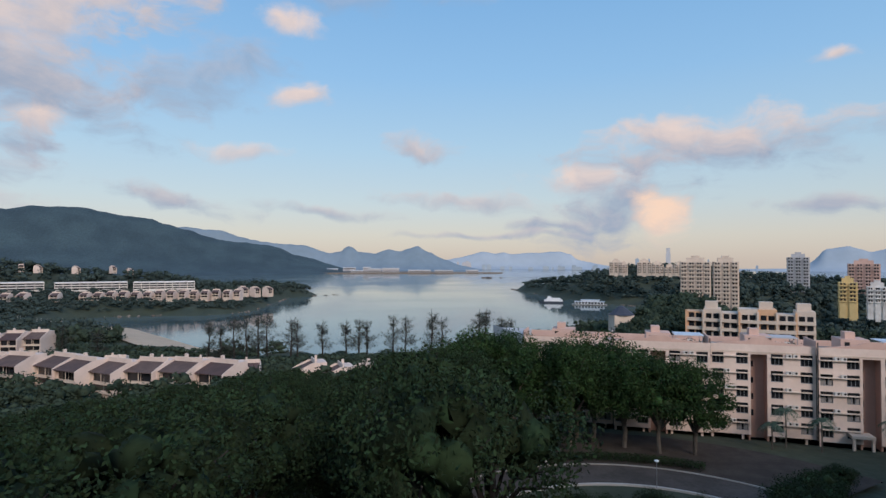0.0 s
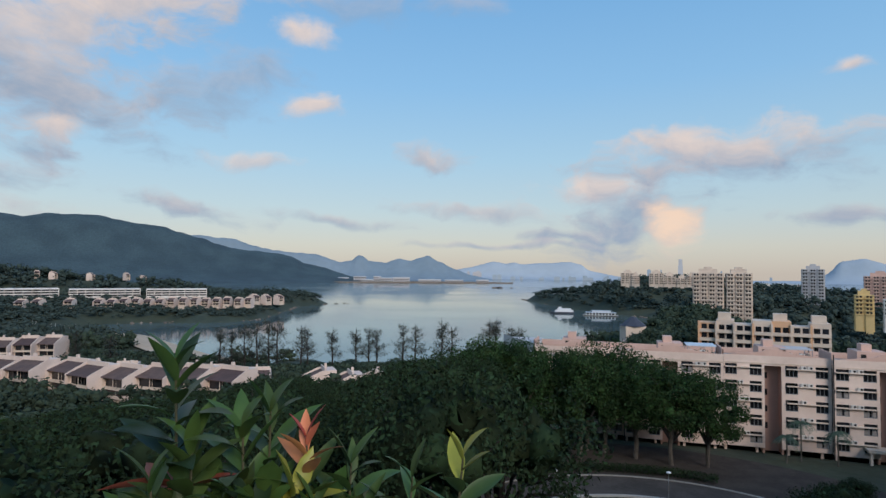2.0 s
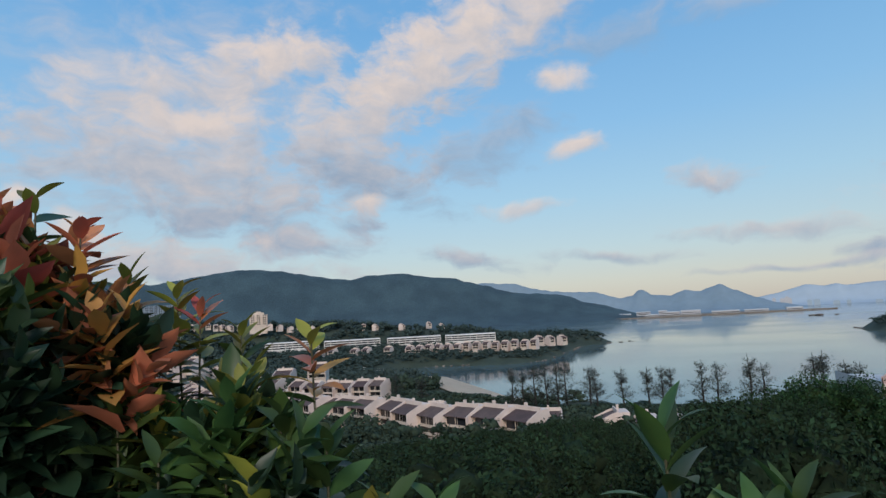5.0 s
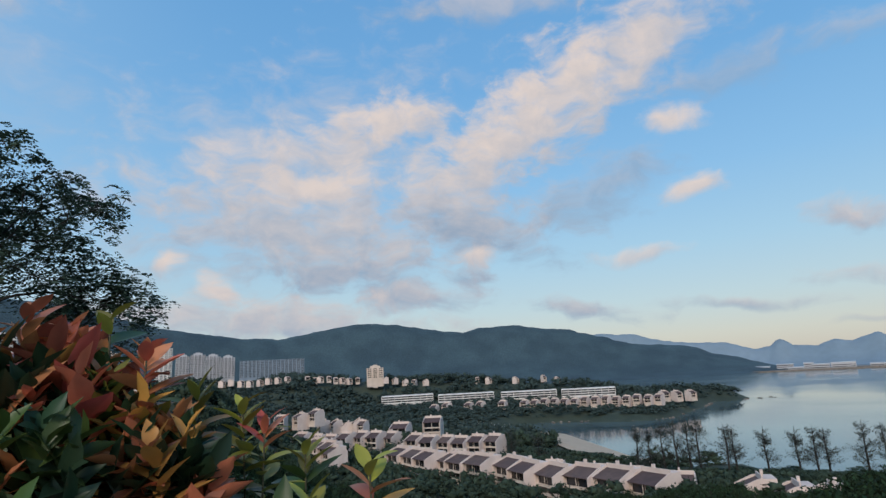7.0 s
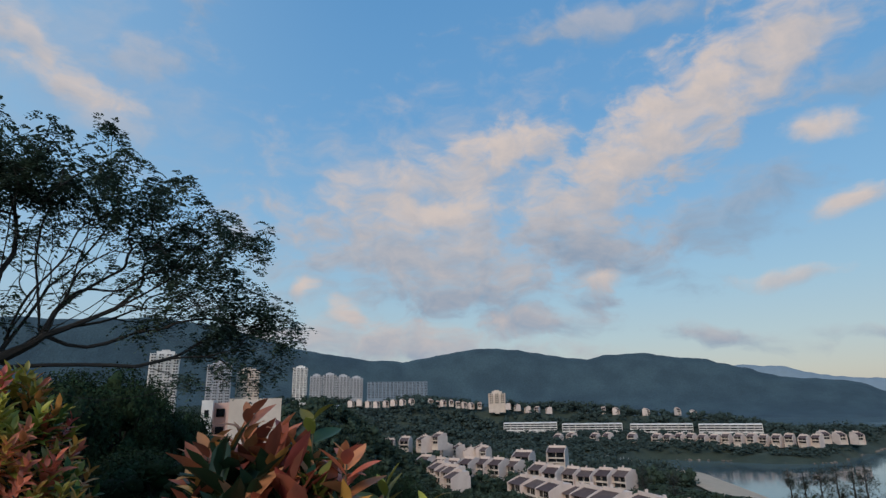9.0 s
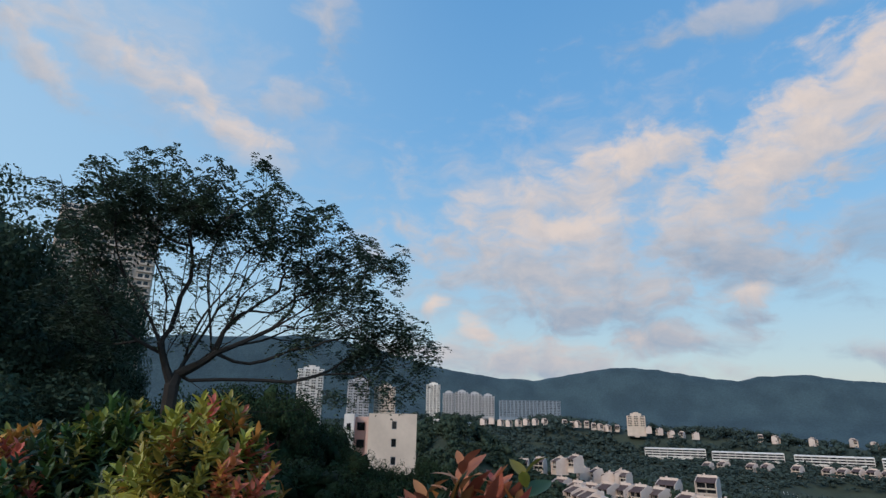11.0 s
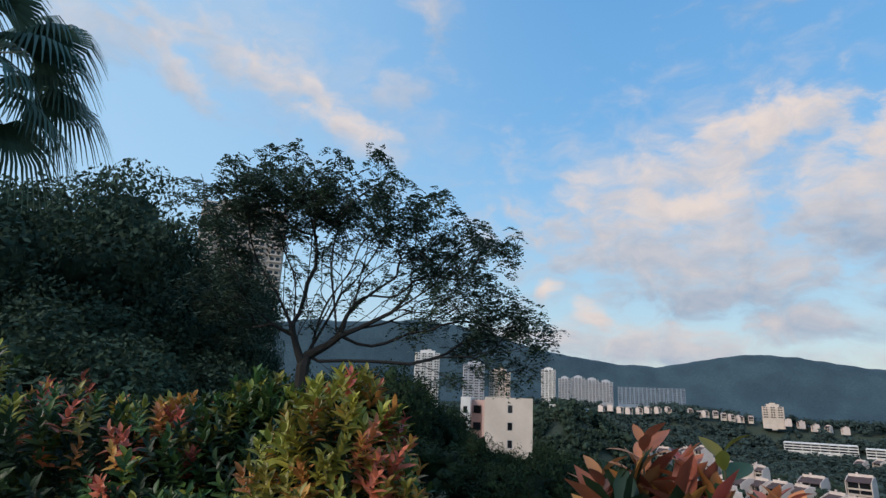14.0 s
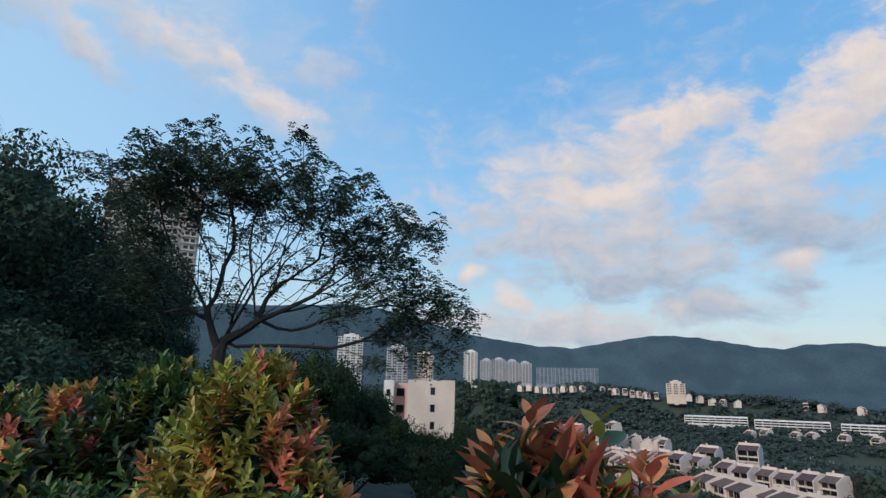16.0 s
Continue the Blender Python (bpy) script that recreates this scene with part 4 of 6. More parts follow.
# -- mid-height cream and apricot block behind the terrace --
def curved_block():
    ob = empty("apartment_block", pose(104, 188, 29, 0, 0, -27), "cream and apricot apartment block with square balconies", "building")
    hs, st = 3.0, 4
    rng2 = random.Random(3)
    for k in range(7):
        x0, w = -19 + k * 5.5, 5.5
        y0 = 0.35 * abs(k - 3) ** 1.6
        top = hs * st + (1.5 if k in (3, 4) else 0.0) + (1.2 if k in (1, 6) else 0)
        part("wall", boxes((x0, x0 + w, y0 + 1.2, y0 + 10, -6, top)), M_ORANGE if k in (0, 4) else M_BEIGE, ob)
        for s in range(st):
            part("balcony", boxes((x0 + 0.1, x0 + w - 0.1, y0, y0 + 1.25, s * hs - 0.15, s * hs + 0.9)), M_BEIGE, ob)
            for c in (0.3, 0.72):
                part("window", boxes((x0 + w * c - 0.85, x0 + w * c + 0.85, y0 + 1.1, y0 + 1.18, s * hs + 0.95, s * hs + 2.6)), M_GLASS, ob)
        part("pier", boxes((x0 - 0.3, x0 + 0.3, y0 - 0.1, y0 + 1.3, -6, hs * st + 0.6)), M_ORANGE if k % 3 == 0 else M_BEIGE, ob)
        if k in (1, 4, 6):
            part("roof_house", boxes((x0 + 0.5, x0 + 4.5, y0 + 3, y0 + 7, top, top + 2.4)), M_BEIGE, ob)
    PLOTS.append((104, 190, 24))


curved_block()

# -- white blocks along the headland crest --
for x, y, w, st in ((243, 762, 17, 5), (252, 757, 10, 4), (277, 750, 18, 5), (292, 744, 15, 4), (306, 738, 14, 3), (318, 733, 16, 4), (338, 730, 14, 3)):
    tower(pose(x, y, 43.0, 0, 0, -18), w, 12, st, M_BEIGE, "white block of flats on the headland crest", 3, group="headland flats", skirt=3)


# -- cream block with three small windows, seen end-on below the terrace --
def box_block():
    ob = empty("apartment_block", pose(-98.1, 42.7, 46.0, 0, 0, 68.5), "cream four-storey block with small windows, end wall", "building")
    # local x runs along the end wall, y into the building
    h = 14.0
    wall = bmesh.new()
    wins = [(4.6, z) for z in (12.0, 9.0, 6.0, 3.0)]
    xs = [(-8.6, -4.45), (-3.55, 0)]
    box(wall, -8.6, -4.45, 0, 0.3, -3, h)
    box(wall, -3.55, 0, 0, 0.3, -3, h)
    zs = [-3, 2.3, 3.7, 5.3, 6.7, 8.3, 9.7, 11.3, 12.7, h]
    for lo, hi in zip(zs[0::2], zs[1::2]):
        box(wall, -4.45, -3.55, 0, 0.3, lo, hi)
    box(wall, -0.3, 0, 0.3, 12, -3, h)
    box(wall, -8.6, -0.3, 11.7, 12, -3, h)
    box(wall, -8.6, -0.3, 0.3, 11.7, h - 0.6, h - 0.3)
    part("wall", wall, M_BEIGE, ob)
    for z in (3.0, 6.0, 9.0, 12.0):
        fr = part("window", boxes((-4.45, -4.37, 0.1, 0.2, z - 0.7, z + 0.7), (-3.63, -3.55, 0.1, 0.2, z - 0.7, z + 0.7), (-4.45, -3.55, 0.1, 0.2, z + 0.62, z + 0.7), (-4.45, -3.55, 0.1, 0.2, z - 0.7, z - 0.62)), M_METAL, ob)
        part("pane", boxes((-4.37, -3.63, 0.14, 0.17, z - 0.62, z + 0.62)), M_GLASS, fr)
    part("return_wall", boxes((-9.0, -8.6, 0.4, 4.0, -3, h - 0.6), (-11.2, -9.0, 3.6, 4.0, -3, h - 0.6)), M_ROSE, ob, "shaded stair return")
    for z in (2, 5, 8, 11):
        part("stair_window", boxes((-10.8, -9.4, 3.5, 3.58, z, z + 1.4)), M_GLASS, ob)
    part("wing", boxes((-13.0, -11.2, 0.6, 12, -3, h - 0.2)), M_WHITE, ob)
    for z in (2, 5, 8, 11):
        part("wing_window", boxes((-12.5, -11.8, 0.52, 0.58, z, z + 1.2)), M_GLASS, ob)
    PLOTS.append((-106, 38, 12))


box_block()

# -- low white building with a blue band, and a pergola roof, in the valley --
ob = empty("low_hall", pose(-312, 152, 56.4, 0, 0, 64), "low white hall with a blue band below the roof", "building")
part("wall", boxes((-5, -1, 0, 12, -6, 5.0), (-1, 17, 0, 14, -6, 3.0)), M_WHITE, ob)
part("blue_band", boxes((-0.9, 17, -0.08, -0.02, 2.0, 2.7)), M_BLUE, ob)
part("roof", boxes((-1.3, 17.4, -0.5, 14.4, 3.0, 3.4)), M_SHEET, ob)
for i in range(4):
    part("window", boxes((0.5 + i * 4.1, 3.3 + i * 4.1, -0.06, -0.01, 0.2, 1.6)), M_GLASS, ob)
PLOTS.append((-316, 157, 7))
ob = empty("pergola", pose(-60.3, 3.0, 55.6, 0, 0, 90), "pale concrete pergola roof on columns among trees", "pergola")
part("roof", boxes((-1.9, 1.9, 0, 3, 1.7, 1.95)), M_CONC, ob)
for x in (-1.7, 0, 1.7):
    for y in (0.2, 2.8):
        part("column", boxes((x - 0.1, x + 0.1, y - 0.1, y + 0.1, -4.5, 1.7)), M_CONC, ob)

# -- pavilion with a dark pyramid roof --
ob = empty("pavilion", pose(103, 314, 16, 0, 0, 0), "cream pavilion with a dark faceted pyramid roof", "pavilion")
part("wall", boxes((-5.5, 5.5, -5.5, 5.5, -8, 13)), M_BEIGE, ob)
bm = bmesh.new()
bmesh.ops.create_cone(bm, cap_ends=True, segments=8, radius1=7.4, radius2=1.2, depth=4.8, matrix=pose(0, 0, 15.4))
part("roof", bm, M_SLATE, ob)

# ---- harbour, boats, far shore ----


def ferry(m, n, label):
    ob = empty("ferry", m, label, "boat", "moored ferries")
    hull = bmesh.new()
    pts = [(-n / 2, -4), (n * 0.3, -4), (n / 2, 0), (n * 0.3, 4), (-n / 2, 4)]
    lo, hi = [hull.verts.new((x * 0.93, y * 0.8, -0.8)) for x, y in pts], [hull.verts.new((x, y, 2.2)) for x, y in pts]
    for i in range(5):
        hull.faces.new((lo[i], lo[(i + 1) % 5], hi[(i + 1) % 5], hi[i]))
    hull.faces.new(hi)
    part("hull", hull, M_SLATE, ob)
    part("deckhouse", boxes((-n * 0.46, n * 0.28, -3.4, 3.4, 2.2, 4.7), (-n * 0.38, n * 0.18, -3, 3, 4.75, 7.0), (n * 0.02, n * 0.14, -2, 2, 7.0, 9.0)), M_HULL, ob)
    part("window_strip", boxes((-n * 0.44, n * 0.26, -3.46, -3.41, 3.0, 4.1), (-n * 0.36, n * 0.16, -3.06, -3.01, 5.3, 6.4)), M_GLASS, ob)
    mast = bmesh.new()
    tube(mast, [(0, 0, 7), (0, 0, 12)], [0.15, 0.08], 5)
    part("mast", mast, M_HULL, ob)


ferry(pose(163, 800, 0, 0, 0, 172), 34, "white ferry moored beside the pier")
ferry(pose(268, 700, 0, 0, 0, 160), 20, "small white ferry near the pier")
ob = empty("pier_building", pose(206, 762, 1.2, 0, 0, -16), "white pier building with a flat roof over the water", "pier")
part("deck", boxes((-22, 24, -6, 8, -0.6, 0.0)), M_CONC, ob)
part("hall", boxes((-18, 20, -3, 6, 0.0, 3.2), (-10, 14, -2, 5, 3.6, 5.6)), M_HULL, ob)
part("roof", boxes((-19, 21, -4.2, 7, 3.2, 3.6), (-11, 15, -3, 6, 5.6, 5.9)), M_SHEET, ob)
for i in range(9):
    part("opening", boxes((-17 + i * 4.1, -14.2 + i * 4.1, -3.1, -3.02, 0.4, 2.6)), M_GLASS, ob)
for i in range(12):
    bm = bmesh.new()
    tube(bm, [(-21 + i * 4, -5.5, -4), (-21 + i * 4, -5.5, -0.6)], [0.35, 0.35], 6)
    part("pile", bm, M_CONC, ob)
rng = random.Random(5)
for i in range(14):                             # small craft drawn up by the beach
    x, y = -352 + 34 * rng.random(), 478 + 20 * rng.random()
    ob = empty("small_boat", pose(x, y, max(0.4, ground_at(x, y)) + 0.35, 0, 0, 180 * rng.random()), "small sailing boat under a blue cover on the beach", "boat", "beached boats")
    hull = bmesh.new()
    bmesh.ops.create_uvsphere(hull, u_segments=8, v_segments=5, radius=1, matrix=Matrix.Diagonal((2.6, 0.9, 0.75, 1)))
    part("hull", hull, M_BLUE if rng.random() < 0.7 else M_HULL, ob)
    mast = bmesh.new()
    tube(mast, [(0.4, 0, 0), (0.4, 0, 6.5)], [0.06, 0.04], 4)
    part("mast", mast, M_HULL, ob)

# flat built-up land on the far side of the bay
bm = bmesh.new()
pts = [(-900, 2700), (-460, 2600), (-300, 2640), (-100, 2690), (100, 2720), (290, 2760), (330, 2800), (200, 2860), (0, 2920), (-300, 2990), (-900, 3050)]
lo, hi = [bm.verts.new((x, y, -1)) for x, y in pts], [bm.verts.new((x, y, 4)) for x, y in pts]
for i in range(len(pts)):
    bm.faces.new((lo[i], lo[(i + 1) % len(pts)], hi[(i + 1) % len(pts)], hi[i]))
bm.faces.new(hi)
tagged(part("backdrop_flat_shore", bm, M_ROCK), "low rock-edged shore across the bay", "shore", kind="structure")
rng = random.Random(9)
SHOREHALL = "pale low building on the far shore"
for x, y, w, h in ((-330, 2715, 34, 24), (-290, 2718, 60, 17), (-228, 2722, 56, 20), (-190, 2725, 30, 20), (-372, 2680, 52, 9), (-420, 2760, 60, 22), (-500, 2750, 50, 16), (-80, 2790, 110, 10), (40, 2800, 90, 9), (180, 2790, 60, 11)):
    ob = empty("shore_hall", pose(x, y, 4, 0, 0, 4), SHOREHALL, "building", "far shore halls")
    part("wall", boxes((-w / 2, w / 2, 0, 26, -1, h)), M_GREYWALL, ob)
    part("roof", boxes((-w / 2 - 1, w / 2 + 1, -1, 27, h, h + 1.4)), M_SHEET, ob)
    for k in range(max(1, int(h / 7))):
        part("window_band", boxes((-w / 2 + 2, w / 2 - 2, -0.3, -0.1, k * 7 + 2, k * 7 + 4.6)), M_GLASS, ob)
for i in range(46):                             # town blocks under the far hills, most with haze put into their colour
    if i < 10:
        x, w, h = 150 + rng.random() * 110, 14 + 14 * rng.random(), 20 + 50 * rng.random()
        y = 4120
    elif i < 32:
        x, w, h = 260 + rng.random() * 1100, 16 + 30 * rng.random(), 14 + 22 * rng.random()
        y = math.sqrt(max(0, 4220 ** 2 - x * x))
    else:
        x, w, h = 1350 + rng.random() * 900, 10 + 18 * rng.random(), 25 + 55 * rng.random()
        y = math.sqrt(max(0, 4480 ** 2 - x * x))
    ob = empty("far_town_block", pose(x, y, 0, 0, 0, -math.degrees(math.atan2(x, y))), "hazy pale tower block on the horizon", "tower block", "horizon town")
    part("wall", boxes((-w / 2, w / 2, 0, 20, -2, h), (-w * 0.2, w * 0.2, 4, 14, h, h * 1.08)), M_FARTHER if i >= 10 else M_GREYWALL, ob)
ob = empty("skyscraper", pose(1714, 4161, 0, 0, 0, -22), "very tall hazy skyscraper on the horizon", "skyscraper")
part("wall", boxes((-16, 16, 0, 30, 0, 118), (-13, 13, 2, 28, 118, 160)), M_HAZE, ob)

# ---- road, paving, shore ----
RX, RY, RZ = 23.3, 57.7, 26.72                 # centre of the turning circle


def ring_sheet(name, r0, r1, z, a0, a1, mat, label, n=64, thick=0.0):
    bm = bmesh.new()
    rows = []
    for i in range(n + 1):
        a = radians(a0 + (a1 - a0) * i / n)
        c, s = math.cos(a), math.sin(a)
        rows.append([bm.verts.new((RX + r * c, RY + r * s, h)) for r, h in ((r0, z - thick - 0.3), (r0, z), (r1, z), (r1, z - thick - 0.3))])
    for a, b in zip(rows, rows[1:]):
        for k in range(3):
            bm.faces.new((a[k], a[k + 1], b[k + 1], b[k]))
    return tagged(part(name, bm, mat), label, name, kind="structure")


ring_sheet("road", 23.5, 31.0, RZ, 15, 165, M_ASPHALT, "worn grey asphalt turning circle")
ring_sheet("kerb", 23.1, 23.5, RZ + 0.16, 15, 165, M_KERB, "pale kerb round the planted island")
ring_sheet("kerb", 31.0, 31.3, RZ + 0.14, 15, 165, M_CONC, "grey kerb along the outer side of the road")
ring_sheet("pavement", 31.3, 47.5, RZ + 0.10, 30, 150, M_PAVE, "grey paved forecourt before the terrace")
g = np.random.default_rng(77)
n = 9000
ang, rad = np.radians(g.uniform(58, 128, n)), g.uniform(32.0, 33.6, n)
p = np.stack([RX + rad * np.cos(ang), RY + rad * np.sin(ang), RZ + 0.15 + 1.15 * g.random(n) ** 0.6], -1)
HEDGE_POINTS = p


def street_lamp(x, y, z, h):
    ob = empty("street_lamp", pose(x, y, z), "slim grey street lamp with a round white head", "street lamp", "street lamps")
    bm = bmesh.new()
    tube(bm, [(0, 0, -0.2), (0, 0, 0.5), (0, 0, h)], [0.09, 0.06, 0.045], 8)
    part("pole", bm, M_METAL, ob)
    bm = bmesh.new()
    bmesh.ops.create_uvsphere(bm, u_segments=12, v_segments=8, radius=0.34, matrix=Matrix.Translation((0, 0, h + 0.1)) @ Matrix.Diagonal((1, 1, 0.45, 1)))
    part("lamp_head", bm, M_HULL, ob)


for x, y in ((15.2, 78.9), (30.6, 78.6), (49.5, 70.8)):
    street_lamp(x, y, RZ, 4.0)

# sand along the bay head
shore = [Vector((x, y)) for x, y in ((-120, 358), (-156, 376), (-192, 414), (-262, 488), (-340, 518))]
bm = bmesh.new()
rows = []
for a, b in zip(shore, shore[1:]):
    nrm = Vector((b.y - a.y, -(b.x - a.x))).normalized()
    if nrm.dot(Vector((0, -1))) < 0:
        nrm = -nrm
    for i in range(8):
        p = a.lerp(b, i / 8)
        rows.append([bm.verts.new((*(p + nrm * w), max(0.10, z))) for w, z in ((-3, -0.2), (3, 0.7), (10, 1.9), (17, 2.8), (24, 3.6), (30, 3.2))])
for a, b in zip(rows, rows[1:]):
    for k in range(5):
        bm.faces.new((a[k], b[k], b[k + 1], a[k + 1]))
tagged(part("beach", bm, M_SAND), "pale sandy beach at the head of the bay", "beach", kind="structure")


def boulder_mesh(seed):
    r = random.Random(seed)
    bm = bmesh.new()
    bmesh.ops.create_icosphere(bm, subdivisions=2, radius=1)
    for v in bm.verts:
        v.co *= 0.75 + 0.5 * noise.noise(v.co * 1.4 + Vector((seed * 7.1, 0, 0)))
        v.co.z *= 0.6
    return mesh_of("rock", bm, M_ROCK)


ROCKS = [boulder_mesh(i) for i in range(5)]
rng = random.Random(21)
V, F, off = [], [], 0
for a, b in list(zip(SHORE, np.roll(SHORE, -1, 0)))[4:34]:
    if -345 < a[0] < 240 and 335 < a[1] < 525 and b[1] < 550:
        continue
    ln = math.dist(a, b)
    for i in range(int(ln / 3.2)):
        t = rng.random()
        p = (a[0] + t * (b[0] - a[0]) + rng.gauss(0, 1.6), a[1] + t * (b[1] - a[1]) + rng.gauss(0, 1.6))
        src = ROCKS[rng.randrange(5)]
        co = np.empty(len(src.vertices) * 3, np.float32)
        src.vertices.foreach_get("co", co)
        fi = np.empty(len(src.polygons) * 3, np.int32)
        src.polygons.foreach_get("vertices", fi)
        s = rng.uniform(0.7, 2.6)
        ang = rng.uniform(0, 6.28)
        c, sn = math.cos(ang), math.sin(ang)
        co = co.reshape(-1, 3) * s
        V.append(np.stack([co[:, 0] * c - co[:, 1] * sn + p[0], co[:, 0] * sn + co[:, 1] * c + p[1], co[:, 2] + rng.uniform(0, 0.5)], -1))
        F.append(fi.reshape(-1, 3) + off)
        off += len(src.vertices)
tagged(new("shore_rocks", mesh_np("shore_rocks", np.concatenate(V), np.concatenate(F), M_ROCK)), "brown rocks along the water's edge", "rocks", kind="stuff")
for x, y, s in ((-176, 985, 3.0), (-168, 972, 2.2), (-148, 985, 1.6), (171, 1992, 9), (186, 1990, 12), (229, 1987, 6), (-186, 962, 3.4)):
    ob = new("sea_rock", ROCKS[int(s * 10) % 5])
    ob.matrix_basis = pose(x, y, 0.1 * s, 0, 0, s * 40) @ Matrix.Diagonal((s * 1.5, s, s * 0.6, 1))
    tagged(ob, "brown rock standing out of the sea", "rock", "sea rocks")

# ---- woods ----


def crown_points(rng, blobs, n, shell=0.35):
    """Points in the outer shells of several round masses, and the outward directions there."""
    w = np.array([b[3] ** 2 for b in blobs])
    k = rng.choice(len(blobs), n, p=w / w.sum())
    d = rng.normal(size=(n, 3))
    d /= np.linalg.norm(d, axis=1)[:, None]
    b = np.array(blobs)[k]
    rad = b[:, 3] * (1 - shell * rng.random(n) ** 1.6)
    p = b[:, :3] + d * rad[:, None] * np.array([1, 1, 0.8])
    return p, d


def leaf_quads(rng, p, d, size, slim=0.5, face=0.6):
    """A pointed quad leaf at each point, turned partly outward."""
    n = len(p)
    nrm = d * face + rng.normal(size=(n, 3)) * 0.55
    nrm /= np.linalg.norm(nrm, axis=1)[:, None]
    a = np.cross(nrm, rng.normal(size=(n, 3)))
    a /= np.linalg.norm(a, axis=1)[:, None] + 1e-9
    b = np.cross(nrm, a)
    s = (size * rng.uniform(0.6, 1.3, n))[:, None]
    v = np.stack([p - a * s, p - b * s * slim + nrm * s * 0.15, p + a * s, p + b * s * slim + nrm * s * 0.15], 1).reshape(-1, 3)
    return v, np.arange(4 * n).reshape(-1, 4)


def tree_blobs(rng, h, r, n, low=0.24):
    """Round leaf masses of a crown h high and r wide, over a bare trunk."""
    out = []
    for i in range(n):
        t = rng.random()
        rr = r * (1 - 0.55 * t) * math.sqrt(rng.random())
        a = rng.random() * 6.283
        out.append((rr * math.cos(a), rr * math.sin(a), h * (low + (0.86 - low) * t), r * (0.34 + 0.22 * rng.random())))
    return out


def clumps(g, h, r, n, low):
    """Many small leaf clumps set over the outside of an uneven dome, and a few within it."""
    mid, half = h * (1 + low) / 2, h * (1 - low) / 2
    lobes = g.normal(size=(5, 3))
    lobes /= np.linalg.norm(lobes, axis=1)[:, None]
    out = []
    while len(out) < n:
        d = g.normal(size=3)
        d /= np.linalg.norm(d)
        if d[2] < -0.65:
            continue
        k = (0.62 + 0.26 * max(0.0, float((lobes @ d).max()))) * (1.0 if g.random() < 0.8 else g.uniform(0.4, 0.8))
        out.append((d[0] * r * k, d[1] * r * k, mid + d[2] * half * k, r * g.uniform(0.17, 0.31)))
    return out


def tree_kit(seed, h, r, leaves, leaf, mat, bark, nb=14, low=0.24, core=0.75):
    g = np.random.default_rng(seed)
    blobs = clumps(g, h, r, nb * 3, low)
    p, d = crown_points(g, blobs, leaves, 0.45)
    v, q = leaf_quads(g, p, d, leaf, 0.5, 0.8)
    t = np.concatenate([q[:, [0, 1, 2]], q[:, [0, 2, 3]]])
    bm = bmesh.new()
    for b in blobs[::2]:                        # shaded inner foliage closes the crown
        bmesh.ops.create_icosphere(bm, subdivisions=1, radius=b[3] * core, matrix=Matrix.Translation((b[0] * 0.72, b[1] * 0.72, h * 0.55 + (b[2] - h * 0.55) * 0.76)))
    cv = np.array([w.co[:] for w in bm.verts])
    cv += g.normal(0, 0.05 * r, cv.shape)
    cf = np.array([[w.index for w in f.verts] for f in bm.faces])
    bm.free()
    crown = mesh_np("crown", np.concatenate([v, cv]), np.concatenate([t, cf + len(v)]), mat)
    bm = bmesh.new()
    tube(bm, [(0, 0, -1.5), (0.05 * r, 0, h * 0.15), (0, 0.04 * r, h * 0.4), (0, 0, h * 0.7)], [min(q * h, 0.4) for q in (0.035, 0.024, 0.018, 0.008)], 8)
    for b in blobs[:9]:
        tube(bm, [(0, 0, h * 0.22), (b[0] * 0.5, b[1] * 0.5, (h * 0.3 + b[2]) * 0.55), (b[0], b[1], b[2])], [0.014 * h, 0.010 * h, 0.004 * h], 5)
    return mesh_of("trunk", bm, bark), crown


def plant_tree(kit, m, name, label, group):
    ob = empty(name, m, label, "tree", group)
    piece("trunk", kit[0], CHECK, ob)
    piece("crown", kit[1], CHECK, ob)
    return ob


# line of sight over the near woods: tops stay under the village roofs
LIMIT = ([-60, -38, -8, -5.5, -2, 2, 6, 10.6, 15, 21, 28, 38, 44, 51, 56, 60, 63, 65, 72, 76, 83, 100, 120],
         [-21, -21, -21, -8.4, -7.3, -7.6, -9, -10.8, -9.6, -10.4, -11.2, -11.4, -10.6, -7.8, -6, -4.5, -2.5, -3.4, -3.9, -1.4, -1.0, -1, 0])

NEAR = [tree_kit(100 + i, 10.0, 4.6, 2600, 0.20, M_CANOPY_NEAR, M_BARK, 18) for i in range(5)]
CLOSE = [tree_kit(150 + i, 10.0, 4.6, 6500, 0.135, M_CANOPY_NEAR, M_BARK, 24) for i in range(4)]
ROADSIDE = [tree_kit(200 + i, 19.5, 7.4, 13000, 0.22, M_LEAF_ROAD, M_PALEBARK, 28, low=0.17, core=0.5) for i in range(3)]
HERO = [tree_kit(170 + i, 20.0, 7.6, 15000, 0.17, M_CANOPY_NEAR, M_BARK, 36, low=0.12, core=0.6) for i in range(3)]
rng = random.Random(33)


def clear(x, y, pad=0.0):
    if any((x - px) ** 2 + (y - py) ** 2 < (pr + pad) ** 2 for px, py, pr in PLOTS):
        return False
    if -8 < x < 140 and abs((y - 114.6) + 0.304 * (x - 17.8) - 5) < 15:
        return False
    if math.hypot(x - RX, y - RY) < 49 and y > 66 and x > -2:
        return False
    return True


